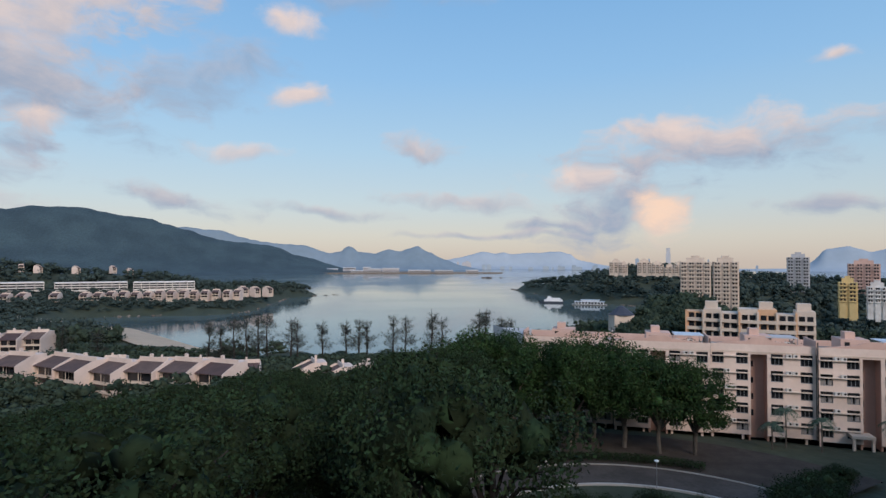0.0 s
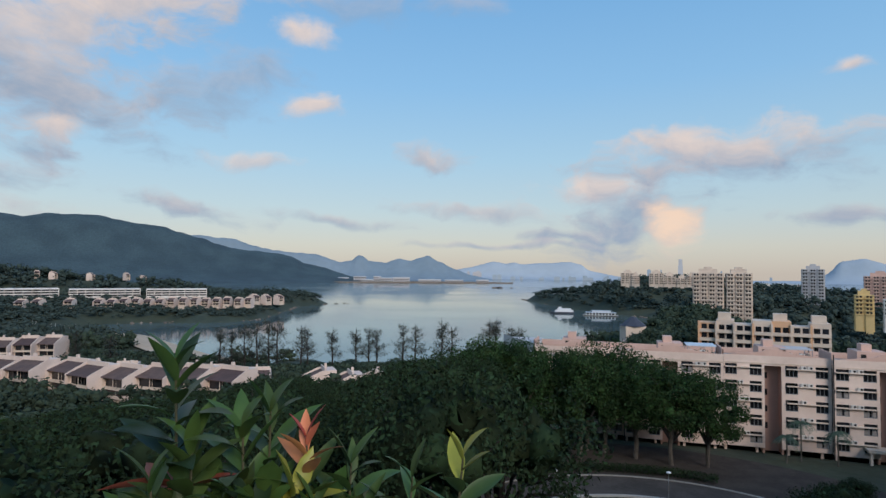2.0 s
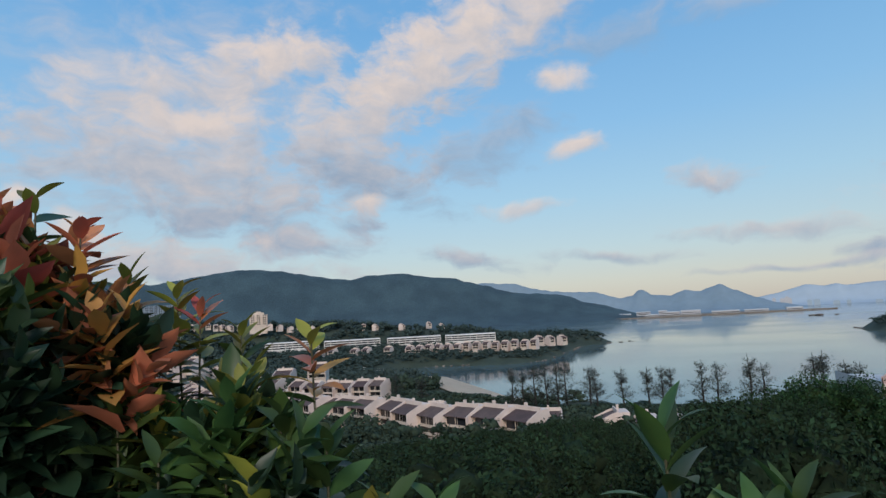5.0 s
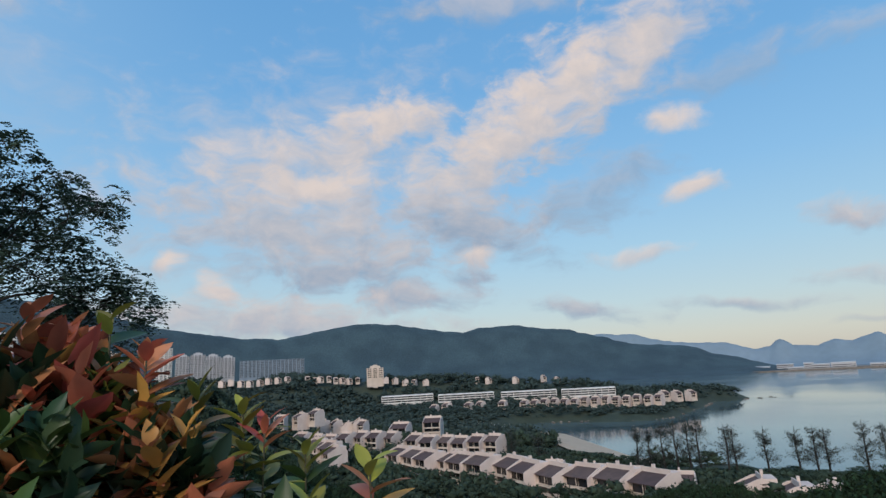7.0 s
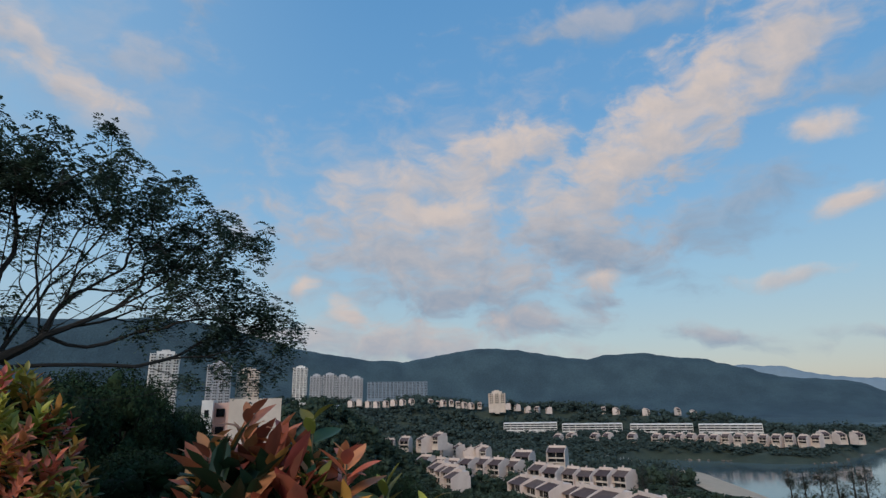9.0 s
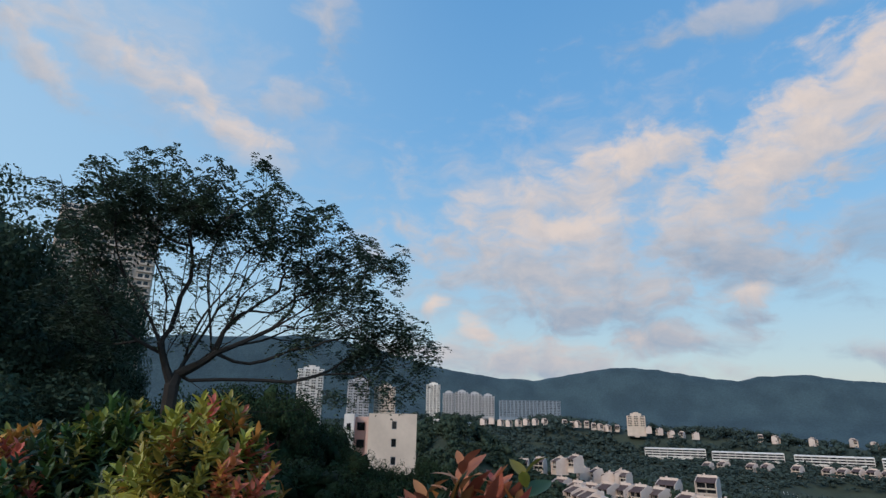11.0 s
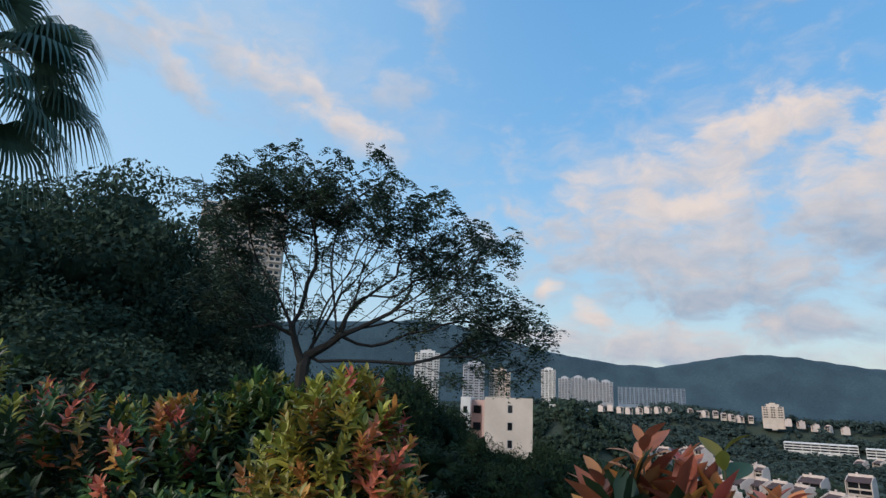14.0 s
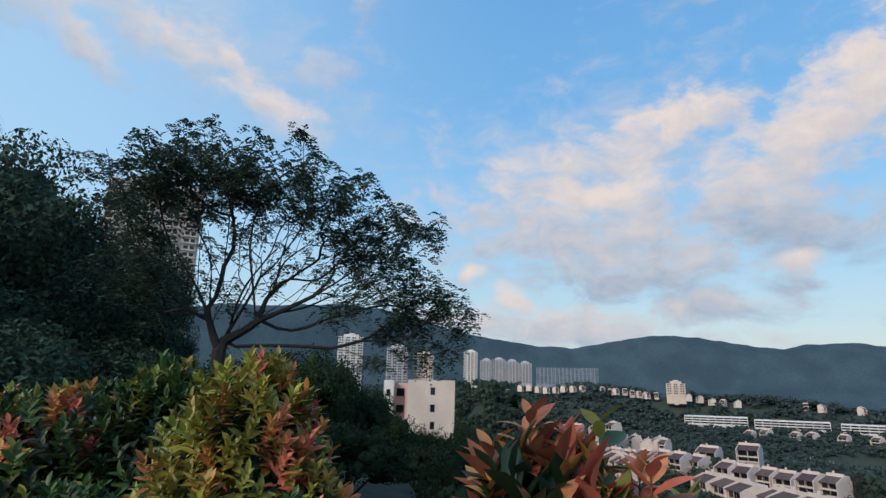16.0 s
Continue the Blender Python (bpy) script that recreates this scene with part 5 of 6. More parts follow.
# the tallest crowns of the slope, by bearing, distance and the angle at which their tops stand
for az, r, down, w in ((0.6, 86, 7.2, 0.95), (3.4, 82, 7.9, 0.8), (-2.4, 88, 7.6, 0.8), (-4.2, 92, 8.6, 0.65), (6.2, 80, 10.2, 0.75), (15.6, 76, 9.3, 0.7), (12.6, 78, 10.8, 0.7), (19.0, 80, 10.3, 0.7), (9.2, 80, 11.4, 0.7),
                       (-1.0, 70, 10.4, 0.8), (4.6, 66, 11.6, 0.85), (10.0, 64, 12.2, 0.85), (16.0, 62, 12.0, 0.85), (22.5, 70, 11.2, 0.85), (27.0, 66, 11.8, 0.9), (32.0, 70, 11.6, 0.85), (37, 68, 11.8, 0.9),
                       (79.5, 44, -2.6, 0.7), (84, 40, -2.2, 0.75), (88.5, 36, -2.4, 0.75), (82, 56, -3.2, 0.85), (78, 62, -1.4, 0.8), (74.5, 66, 0.2, 0.7), (76.0, 46, 0.6, 0.6), (72.6, 55, 2.2, 0.6), (69.5, 60, 3.5, 0.6), (66.0, 64, 2.9, 0.6), (62.6, 62, 2.6, 0.6), (59.6, 68, 3.2, 0.6), (56.0, 74, 4.4, 0.65), (52.5, 80, 6.4, 0.65), (47, 78, 8.8, 0.7), (42, 74, 10.6, 0.8)):
    x, y = -math.sin(radians(az)) * r, math.cos(radians(az)) * r
    g = ground_at(x, y)
    h = max(4.0, 58 - r * math.tan(radians(down)) - g)
    h *= 1.12 if h < 12 else 0.97
    tall = h > 12
    PLOTS.append((x, y, (7.6 if tall else 4.6) * w))
    plant_tree((HERO if tall else CLOSE)[rng.randrange(3)], pose(x, y, g, 0, 0, rng.uniform(0, 360)) @ Matrix.Diagonal((w, w, h / (20 if tall else 10), 1)), "broadleaf_tree", "tall dense dark green tree on the slope", "slope trees")

count = 0
for _ in range(4000):
    az, r = rng.uniform(-44, 100), math.sqrt(rng.uniform(15 ** 2, 175 ** 2))
    if az < -8 and r < 30 or az > 62 and r > 120:
        continue
    x, y = -math.sin(radians(az)) * r, math.cos(radians(az)) * r
    if not clear(x, y, 2.0) or (az > 74 and r < 26):
        continue
    g = ground_at(x, y)
    top = 58 + r * math.tan(radians(float(np.interp(az, *LIMIT)) + rng.uniform(-1.0, 0.1)))
    h = min(top - g, rng.uniform(9, 15) if not -8 < az < 12 else rng.uniform(12, 20))
    if h < 2.5:
        continue
    if any((x - px) ** 2 + (y - py) ** 2 < (pr * 0.62) ** 2 for px, py, pr in PLOTS[-count:] if count):
        continue
    wide = max(0.55, h / 10) * rng.uniform(0.85, 1.15)
    PLOTS.append((x, y, 4.3 * wide))
    count += 1
    plant_tree((CLOSE if r < 72 else NEAR)[rng.randrange(4)], pose(x, y, g, 0, 0, rng.uniform(0, 360)) @ Matrix.Diagonal((wide, wide, h / 10, 1)), "broadleaf_tree", "dense dark green broadleaf tree on the slope", "slope trees")
    if count > 190:
        break

for x, y, s in ((12.5, 96.5, 0.98), (17.5, 99.5, 1.0), (22.5, 96.0, 0.97), (27.5, 99.5, 1.02), (32.0, 96.5, 1.0), (37.0, 93.5, 0.95), (42.5, 93.0, 0.84), (7.0, 99.0, 1.03), (2.0, 94, 1.06), (25, 101, 0.95), (14, 101, 1.0)):
    plant_tree(ROADSIDE[rng.randrange(3)], pose(x, y, RZ, 0, 0, rng.uniform(0, 360)) @ Matrix.Diagonal((s, s, s * rng.uniform(0.94, 1.02), 1)), "street_tree", "tall leafy tree with pale trunks before the terrace", "forecourt trees")
for x, y, h in ((40.5, 62, 9.0), (45, 66, 7.5), (36, 57, 8.0), (24, 62, 6.6), (16, 64, 6.0), (30, 60, 6.6), (20, 66, 5.0), (10, 62, 6.6), (54, 76, 5.0), (49, 72, 5.5)):
    w = h / 10 * 1.1
    plant_tree(CLOSE[rng.randrange(4)], pose(x, y, ground_at(x, y), 0, 0, rng.uniform(0, 360)) @ Matrix.Diagonal((w, w, h / 10, 1)), "island_shrub", "dark feathery shrub on the planted island", "island planting")


v, q = leaf_quads(np.random.default_rng(78), HEDGE_POINTS, np.tile((0, -0.4, 0.9), (len(HEDGE_POINTS), 1)), 0.13)
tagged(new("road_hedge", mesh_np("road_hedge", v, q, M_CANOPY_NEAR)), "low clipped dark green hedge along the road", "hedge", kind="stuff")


# middle and far woods: many crowns in one mass each
def crown_variant(seed, leaves, leaf, nb, core):
    g = np.random.default_rng(seed)
    blobs = [(x, y, z, r) for x, y, z, r in tree_blobs(g, 1.0, 0.55, nb)]
    p, d = crown_points(g, blobs, leaves, 0.3)
    v, q = leaf_quads(g, p, d, leaf)
    t = np.concatenate([q[:, [0, 1, 2]], q[:, [0, 2, 3]]])
    bm = bmesh.new()
    for b in blobs[:core]:
        bmesh.ops.create_icosphere(bm, subdivisions=1, radius=b[3] * 0.62, matrix=Matrix.Translation(b[:3]))
    cv = np.array([w.co[:] for w in bm.verts])
    cv += g.normal(0, 0.035, cv.shape)
    cf = np.array([[w.index for w in f.verts] for f in bm.faces])
    bm.free()
    return np.concatenate([v, cv]), np.concatenate([t, cf + len(v)])


def wood(name, spots, variants, mat, label):
    V, F, off = [], [], 0
    g = np.random.default_rng(5)
    for x, y, z, w, h in spots:
        v, f = variants[g.integers(len(variants))]
        a = g.uniform(0, 6.283)
        c, s = math.cos(a), math.sin(a)
        V.append(np.stack([(v[:, 0] * c - v[:, 1] * s) * w + x, (v[:, 0] * s + v[:, 1] * c) * w + y, v[:, 2] * h + z], -1))
        F.append(f + off)
        off += len(v)
    return tagged(new(name, mesh_np(name, np.concatenate(V), np.concatenate(F), mat)), label, "woods", kind="stuff")


MIDV = [crown_variant(300 + i, 120, 0.085, 14, 5) for i in range(6)]
FARV = [crown_variant(400 + i, 40, 0.11, 8, 3) for i in range(6)]
grid = np.random.default_rng(8)
mid, far = [], []
cells = []
for r0, r1, sp in ((130, 330, 7.0), (330, 700, 10.5), (700, 1250, 14.0)):
    n = int((r1 ** 2 - r0 ** 2) * math.radians(160) / 2 / sp ** 2 * 1.4)
    az = grid.uniform(-44, 116, n)
    rr = np.sqrt(grid.uniform(r0 ** 2, r1 ** 2, n))
    cells.append(np.stack([az, rr, np.full(n, sp)], -1))
cells = np.concatenate(cells)
cx, cy = -np.sin(np.radians(cells[:, 0])) * cells[:, 1], np.cos(np.radians(cells[:, 0])) * cells[:, 1]
cz, cd = land(cx, cy), inland(cx, cy)
for (az, r, sp), x, y, z, d in zip(cells, cx, cy, cz, cd):
    if d < 7 or z < 1.2 or (d < 30 and -362 < x < -110 and 340 < y < 535) or not clear(x, y, 1.0):
        continue
    h = sp * grid.uniform(0.75, 1.25) if r > 330 else grid.uniform(5, 9.5)
    if d < 25:
        h *= 0.6
    if r > 600:
        h *= 0.75
    lim = 58 + r * math.tan(radians(float(np.interp(az, *LIMIT)) - 0.3)) if r < 190 else 1e9
    h = min(h, lim - z)
    if 190 <= r < 345 and 24 < az < 60:
        h = min(h, 6.0 + 1.5 * grid.random())
    if 165 <= r < 345 and -9 < az <= 24:
        h = min(h, max(2.2, 58 - r * 0.158 - z) * grid.uniform(0.7, 1.0), 8)
    if 540 < r < 790 and 17 < az < 50:
        h = min(h, grid.uniform(4, 7.5))
    if 20 < az < 37 and 190 < r < 440:           # the beach shows over these
        h = min(h, 58 - float(np.interp(az, [20, 37], [0.146, 0.112])) * r - z)
    if -21 < az < -7 and 345 < r < 720:          # and the ferry bay over these
        h = min(h, 58 - 0.098 * r - z)
    if h < 2:
        continue
    (mid if r < 460 else far).append((x, y, z - 0.12 * h, sp * grid.uniform(1.0, 1.45), h * 1.12))
for _ in range(900):                            # scrub that covers the cape down to its rocks
    az, r = grid.uniform(10, 47), grid.uniform(520, 960)
    x, y = -math.sin(radians(az)) * r, math.cos(radians(az)) * r
    d = float(inland(np.array([x]), np.array([y]))[0])
    if 2.5 < d < 75 and not (x < -240 and y < 545) and clear(x, y, -1.0):
        h = grid.uniform(4.5, 7.5) * (0.75 if d < 10 else 1.0)
        far.append((x, y, ground_at(x, y) - 0.2 * h, grid.uniform(8, 12), h * 1.15))
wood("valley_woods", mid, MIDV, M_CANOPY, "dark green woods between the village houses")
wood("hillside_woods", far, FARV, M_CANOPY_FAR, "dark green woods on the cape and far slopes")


# ---- slender casuarinas by the beach ----
def casuarina_kit(seed):
    r, g = random.Random(seed), np.random.default_rng(seed)
    bm = bmesh.new()
    tube(bm, [(0, 0, -1), (0.1, 0.1, 5), (-0.1, 0.15, 10), (0.1, 0, 16)], [0.24, 0.18, 0.12, 0.03], 6)
    pts = []
    for i in range(30):
        z0 = r.uniform(3.5, 14.5)
        a, ln = r.uniform(0, 6.28), r.uniform(1.2, 3.2) * (1.25 - z0 / 17)
        tip = Vector((math.cos(a) * ln, math.sin(a) * ln, z0 + ln * r.uniform(0.6, 1.3)))
        tube(bm, [(0, 0, z0), tip * 0.5 + Vector((0, 0, z0 * 0.5 + 0.1)), tip], [0.05, 0.035, 0.012], 4)
        for k in range(36):
            t = r.uniform(0.35, 1.05)
            pts.append(Vector((0, 0, z0)).lerp(tip, t) + Vector((r.gauss(0, 0.32), r.gauss(0, 0.32), r.gauss(0, 0.4))))
    p = np.array(pts)
    v, f = leaf_quads(g, p, np.tile((0, 0, 1.0), (len(p), 1)), 0.26, 0.24, 0.1)
    return mesh_of("trunk", bm, M_BARK), mesh_np("sprays", v, f, M_NEEDLE)


CAS = [casuarina_kit(s) for s in range(4)]
rng = random.Random(17)
for az, r, h in ((21.6, 300, 15.5), (20.6, 302, 14), (19.4, 300, 17), (18.3, 303, 17.5), (17.2, 300, 18.5), (16.4, 298, 18.5), (14.2, 300, 15), (13.6, 304, 13), (11.2, 300, 13.5), (8.9, 302, 13), (7.6, 300, 13.5), (6.9, 303, 12.5),
                 (4.2, 290, 16), (3.0, 296, 15), (0.4, 285, 19), (-0.6, 300, 14), (-4.4, 270, 19.5), (-5.1, 280, 20), (-6.6, 285, 16), (-7.6, 290, 15), (33, 330, 9), (35, 335, 9), (30.5, 330, 8.5)):
    x, y = -math.sin(radians(az)) * r, math.cos(radians(az)) * r
    ob = empty("casuarina_tree", pose(x, y, ground_at(x, y), 0, 0, rng.uniform(0, 360)) @ Matrix.Diagonal((2.5, 2.5, (h + 9.5) / 16, 1)), "slender wispy casuarina tree by the beach", "tree", "beach casuarinas")
    k = CAS[rng.randrange(4)]
    piece("trunk", k[0], CHECK, ob)
    piece("sprays", k[1], CHECK, ob)


# ---- small feather palms by the entrance ----
def feather_palm(x, y, z, h, seed):
    r = random.Random(seed)
    ob = empty("feather_palm", pose(x, y, z), "small feather palm before the terrace", "palm", "entrance palms")
    bm = bmesh.new()
    tube(bm, [(0, 0, -0.5), (0.1, 0, h * 0.5), (0, 0, h)], [0.16, 0.12, 0.10], 7)
    part("trunk", bm, M_PALEBARK, ob)
    for i in range(13):
        a = i * 2.4 + r.uniform(-0.2, 0.2)
        lift = r.uniform(0.2, 1.1)
        bm = bmesh.new()
        prev = None
        pts = []
        for k in range(8):
            s = k / 7
            pts.append(Vector((math.cos(a) * 2.3 * s * math.cos(lift * (1 - s)), math.sin(a) * 2.3 * s * math.cos(lift * (1 - s)), h + 2.0 * math.sin(lift) * s - 2.3 * s * s)))
        tube(bm, pts, [0.03 - 0.003 * k for k in range(8)], 4)
        side = Vector((-math.sin(a), math.cos(a), 0))
        for k in range(1, 8):
            for j in range(3):
                p = pts[k - 1].lerp(pts[k], j / 3)
                for sg in (-1, 1):
                    tip = p + side * sg * 0.6 + (pts[k] - pts[k - 1]).normalized() * 0.25 - Vector((0, 0, 0.28))
                    q = (pts[k] - pts[k - 1]).normalized() * 0.05
                    bm.faces.new([bm.verts.new(c) for c in (p - q, p + q, tip)])
        part("frond", bm, M_PALM, ob)


for i, (x, y, h) in enumerate(((60, 97, 6.5), (64.5, 94.5, 5.5), (57, 96, 4.5), (74, 91, 6.0))):
    feather_palm(x, y, 26.5, h, i)

# ---- the spreading tree beyond the hedge ----
EYE_Z = 58.0


def branch_tree(limbs, targets, fork, trunk_r, rng, sides=7):
    """Limbs grown from the fork to each target, each from the nearest wood already there. Targets in metres (across, deep, up)."""
    nodes, parent = [Vector((0, 0, -2.2)), Vector((0.03, 0, -0.8)), Vector(fork)], [-1, 0, 1]
    for limb in limbs:
        start = Vector(limb[0])
        last = min(range(2, len(nodes)), key=lambda i: (nodes[i] - start).length)
        for a, b in zip([nodes[last]] + [Vector(q) for q in limb], [Vector(q) for q in limb]):
            n = max(1, int((b - a).length / 0.4))
            for k in range(1, n + 1):
                nodes.append(a.lerp(b, k / n) + Vector((rng.gauss(0, 0.035), rng.gauss(0, 0.05), rng.gauss(0, 0.035))))
                parent.append(last)
                last = len(nodes) - 1
    for t in sorted(targets, key=lambda p: (Vector(p) - Vector(fork)).length):
        t = Vector(t)
        best = min(range(2, len(nodes)), key=lambda i: (nodes[i] - t).length + 0.5 * (nodes[i] - Vector(fork)).length)
        a = nodes[best]
        ln = (t - a).length
        n = max(2, int(ln / 0.45))
        last = best
        side = Vector((rng.uniform(-1, 1), rng.uniform(-1, 1), rng.uniform(-0.2, 0.9))) * ln * 0.16
        for k in range(1, n + 1):
            s = k / n
            p = a.lerp(t, s) + side * math.sin(math.pi * s) + Vector((rng.gauss(0, 0.03), rng.gauss(0, 0.03), rng.gauss(0, 0.03)))
            nodes.append(p)
            parent.append(last)
            last = len(nodes) - 1
    load = [0.0] * len(nodes)
    kids = [[] for _ in nodes]
    for i in range(len(nodes) - 1, 0, -1):
        load[i] = max(load[i], 1.0)
        load[parent[i]] += load[i]
        kids[parent[i]].append(i)
    for _ in range(4):                           # ease the kinks
        old = [q.copy() for q in nodes]
        for i in range(3, len(nodes)):
            if kids[i]:
                nodes[i] = old[i] * 0.5 + old[parent[i]] * 0.25 + old[kids[i][0]] * 0.25
    # only tips count towards thickness
    tips = [0] * len(nodes)
    for i in range(len(nodes) - 1, -1, -1):
        if not kids[i]:
            tips[i] = 1
        if parent[i] >= 0:
            tips[parent[i]] += tips[i]
    rad = [max(0.010, trunk_r * (tips[i] / tips[0]) ** 0.53) for i in range(len(nodes))]
    bm = bmesh.new()
    done = set()
    for i in range(len(nodes)):
        for k in kids[i]:
            if k in done:
                continue
            run = [i, k]
            done.add(k)
            while kids[run[-1]]:
                nx = max(kids[run[-1]], key=lambda j: tips[j])
                if nx in done:
                    break
                done.add(nx)
                run.append(nx)
            r0 = [rad[j] for j in run]
            r0[0] = min(r0[0], r0[1] * 1.25)
            tube(bm, [nodes[j] for j in run], r0, sides if r0[0] > 0.03 else 4)
    return bm


def spray_leaves(rng, centres, per, spread, leaf, droop=0.0):
    """Tufts of feathered leaves: each tuft throws short arching stalks outward, with broad leaflets in pairs."""
    P, A, N = [], [], []
    for c in centres:
        o = Vector(c)
        for _ in range(per):
            d = Vector((rng.gauss(0, 1), rng.gauss(0, 1), rng.gauss(0.25, 0.55))).normalized()
            s = d.cross(Vector((0, 0, 1)))
            s = s.normalized() if s.length > 1e-3 else Vector((1, 0, 0))
            root = o + Vector((rng.gauss(0, spread), rng.gauss(0, spread), rng.gauss(0, spread * 0.7)))
            for k in range(1, 6):
                q = root + d * (k * leaf * 0.62) + Vector((0, 0, -droop * leaf * 0.09 * k * k))
                for sg in (-1, 1):
                    P.append(q + s * sg * leaf * 0.42)
                    A.append((s * sg + d * 0.7 + Vector((0, 0, -0.35))).normalized())
                    N.append((Vector((rng.gauss(0, 0.5), rng.gauss(0, 0.5), 1))).normalized())
    P, A, N = (np.array([v[:] for v in q]) for q in (P, A, N))
    B = np.cross(N, A)
    B /= np.linalg.norm(B, axis=1)[:, None] + 1e-9
    s = leaf * (0.75 + 0.5 * np.random.default_rng(2).random(len(P)))[:, None]
    v = np.stack([P - A * s * 0.55, P - B * s * 0.27, P + A * s * 0.6, P + B * s * 0.27], 1).reshape(-1, 3)
    return v, np.arange(len(v)).reshape(-1, 4)


def spreading_tree():
    rng = random.Random(7)
    # leaf masses of the crown (across, up, radius) in metres from the foot; bare limbs show below them
    masses = [(-2.20, 5.54, 0.44), (-1.80, 5.09, 0.47), (-1.26, 6.00, 0.29), (-0.83, 5.69, 0.55), (-0.16, 5.52, 0.55), (0.43, 5.47, 0.52), (-0.45, 4.85, 0.70), (-1.21, 4.76, 0.67), (-1.95, 4.66, 0.49), (-3.06, 4.92, 0.44), (-2.51, 5.04, 0.41), (0.76, 5.01, 0.61), (1.65, 6.21, 0.23), (1.91, 5.75, 0.35), (1.23, 4.75, 0.67), (2.18, 5.19, 0.55), (2.94, 5.35, 0.29), (2.59, 4.60, 0.67), (1.86, 4.20, 0.49), (3.37, 4.53, 0.47), (3.85, 4.27, 0.47), (4.43, 4.60, 0.22), (4.81, 4.15, 0.32), (5.55, 4.08, 0.29), (4.11, 3.66, 0.55), (3.18, 3.57, 0.61), (4.47, 3.08, 0.44), (3.52, 2.95, 0.49), (2.62, 3.39, 0.32), (4.54, 2.21, 0.61), (5.16, 2.48, 0.49), (5.88, 2.43, 0.52), (5.80, 1.67, 0.58), (5.10, 1.51, 0.49), (4.33, 1.60, 0.44), (6.12, 0.99, 0.47), (5.18, 0.90, 0.47), (4.19, 1.02, 0.32), (-1.98, 3.87, 0.64), (-1.15, 3.67, 0.42), (-1.62, 3.0, 0.42), (-1.7, 2.2, 0.5), (-1.35, 1.5, 0.42), (-2.0, 1.6, 0.5), (-1.5, 4.2, 0.45), (4.9, 0.35, 0.42), (3.9, 0.45, 0.32), (5.7, 0.40, 0.35), (-2.45, 3.46, 0.64), (-0.23, 4.07, 0.44), (0.50, 4.23, 0.35), (-2.44, 2.48, 0.67), (-2.77, 4.29, 0.52), (6.52, 1.75, 0.41), (3.55, 2.13, 0.32), (2.99, 1.51, 0.26)]
    limbs = [[(-0.25, -0.09, 1.13), (-0.66, -0.18, 1.78), (-0.68, -0.28, 2.64), (-0.69, -0.37, 3.50), (-0.96, -0.46, 4.36)],
             [(-0.02, 0.01, 1.85), (-0.06, 0.03, 2.70), (0.19, 0.05, 3.37), (-0.10, 0.06, 4.16)],
             [(-0.69, -0.05, 2.08), (-1.17, -0.09, 2.73), (-1.67, -0.14, 3.54)],
             [(0.33, 0.03, 0.79), (0.88, 0.07, 1.57), (1.22, 0.11, 2.16), (2.03, 0.15, 2.89), (2.29, 0.18, 3.82)],
             [(0.73, 0.05, 1.36), (0.57, 0.09, 2.47), (0.82, 0.13, 3.51), (0.61, 0.17, 4.24)],
             [(1.22, -0.15, 2.16), (1.17, -0.30, 3.10), (1.42, -0.45, 4.18)],
             [(0.64, -0.17, 0.91), (1.55, -0.34, 1.58), (2.65, -0.51, 2.28), (3.51, -0.68, 3.02), (4.27, -0.85, 3.63)],
             [(2.65, 0.12, 2.28), (3.04, 0.23, 3.28), (3.16, 0.35, 4.06)],
             [(1.34, -0.08, 0.71), (2.42, -0.17, 1.30), (3.41, -0.25, 1.97), (4.61, -0.34, 2.44)],
             [(0.50, -0.06, 0.62), (1.25, -0.12, 0.66), (2.3, -0.19, 0.60), (3.61, -0.28, 0.88), (4.80, -0.37, 1.05), (5.88, -0.47, 1.12)],
             [(0.42, 0.10, 0.40), (1.15, 0.20, 0.0), (2.2, 0.30, -0.28), (3.3, 0.40, -0.05), (4.3, 0.45, 0.30)],
             [(-0.18, 0.2, 1.0), (-0.42, 0.4, 1.9), (-0.30, 0.5, 2.8), (-0.55, 0.55, 3.7)],
             [(0.20, 0.25, 1.0), (0.55, 0.4, 1.8), (0.95, 0.5, 2.6), (1.55, 0.6, 3.3), (1.8, 0.6, 4.0)],
             [(3.61, 0.17, 0.88), (4.33, 0.35, 1.46), (5.25, 0.52, 1.66)]]
    pts, tufts = [], []
    for u, w, rad in masses:
        deep = max(-1.4, min(1.4, rng.gauss(0, 0.8))) * (1 - abs(u) / 11)
        far = 1 + deep / 14.6
        u, w = u * far, (w + 0.3) * far - 0.3
        for _ in range(max(4, int(rad * rad * 24))):
            a, q = rng.uniform(0, 6.283), rad * math.sqrt(rng.random())
            pts.append((u + q * math.cos(a), deep + rng.gauss(0, 0.75 * rad + 0.2), w + q * math.sin(a)))
    spots = list(pts)
    while len(pts) < len(spots) + 340:           # twigs that close the crown between the masses
        a, b = Vector(rng.choice(spots)), Vector(rng.choice(spots))
        if (a - b).length < 1.5 and min(a.z, b.z) > 0.8:
            q = a.lerp(b, rng.uniform(0.3, 0.7))
            pts.append((q.x + rng.gauss(0, 0.12), q.y + rng.gauss(0, 0.3), q.z + rng.gauss(0, 0.12)))
    for k, p in enumerate(pts):
        for _ in range(2 if k < len(spots) else 1):
            tufts.append((p[0] + rng.gauss(0, 0.15), p[1] + rng.gauss(0, 0.2), p[2] + rng.gauss(0, 0.12)))
    bare = [(rng.uniform(-0.6, 4.6), rng.gauss(0, 0.8), rng.uniform(1.4, 4.2)) for _ in range(300)]
    tufts += [q for q in bare if rng.random() < 0.30]
    base = empty("spreading_tree", pose(-14.6, 0.27, 58.56, 0, 0, 88.0), "wide open-crowned tree with dark bare limbs", "tree")
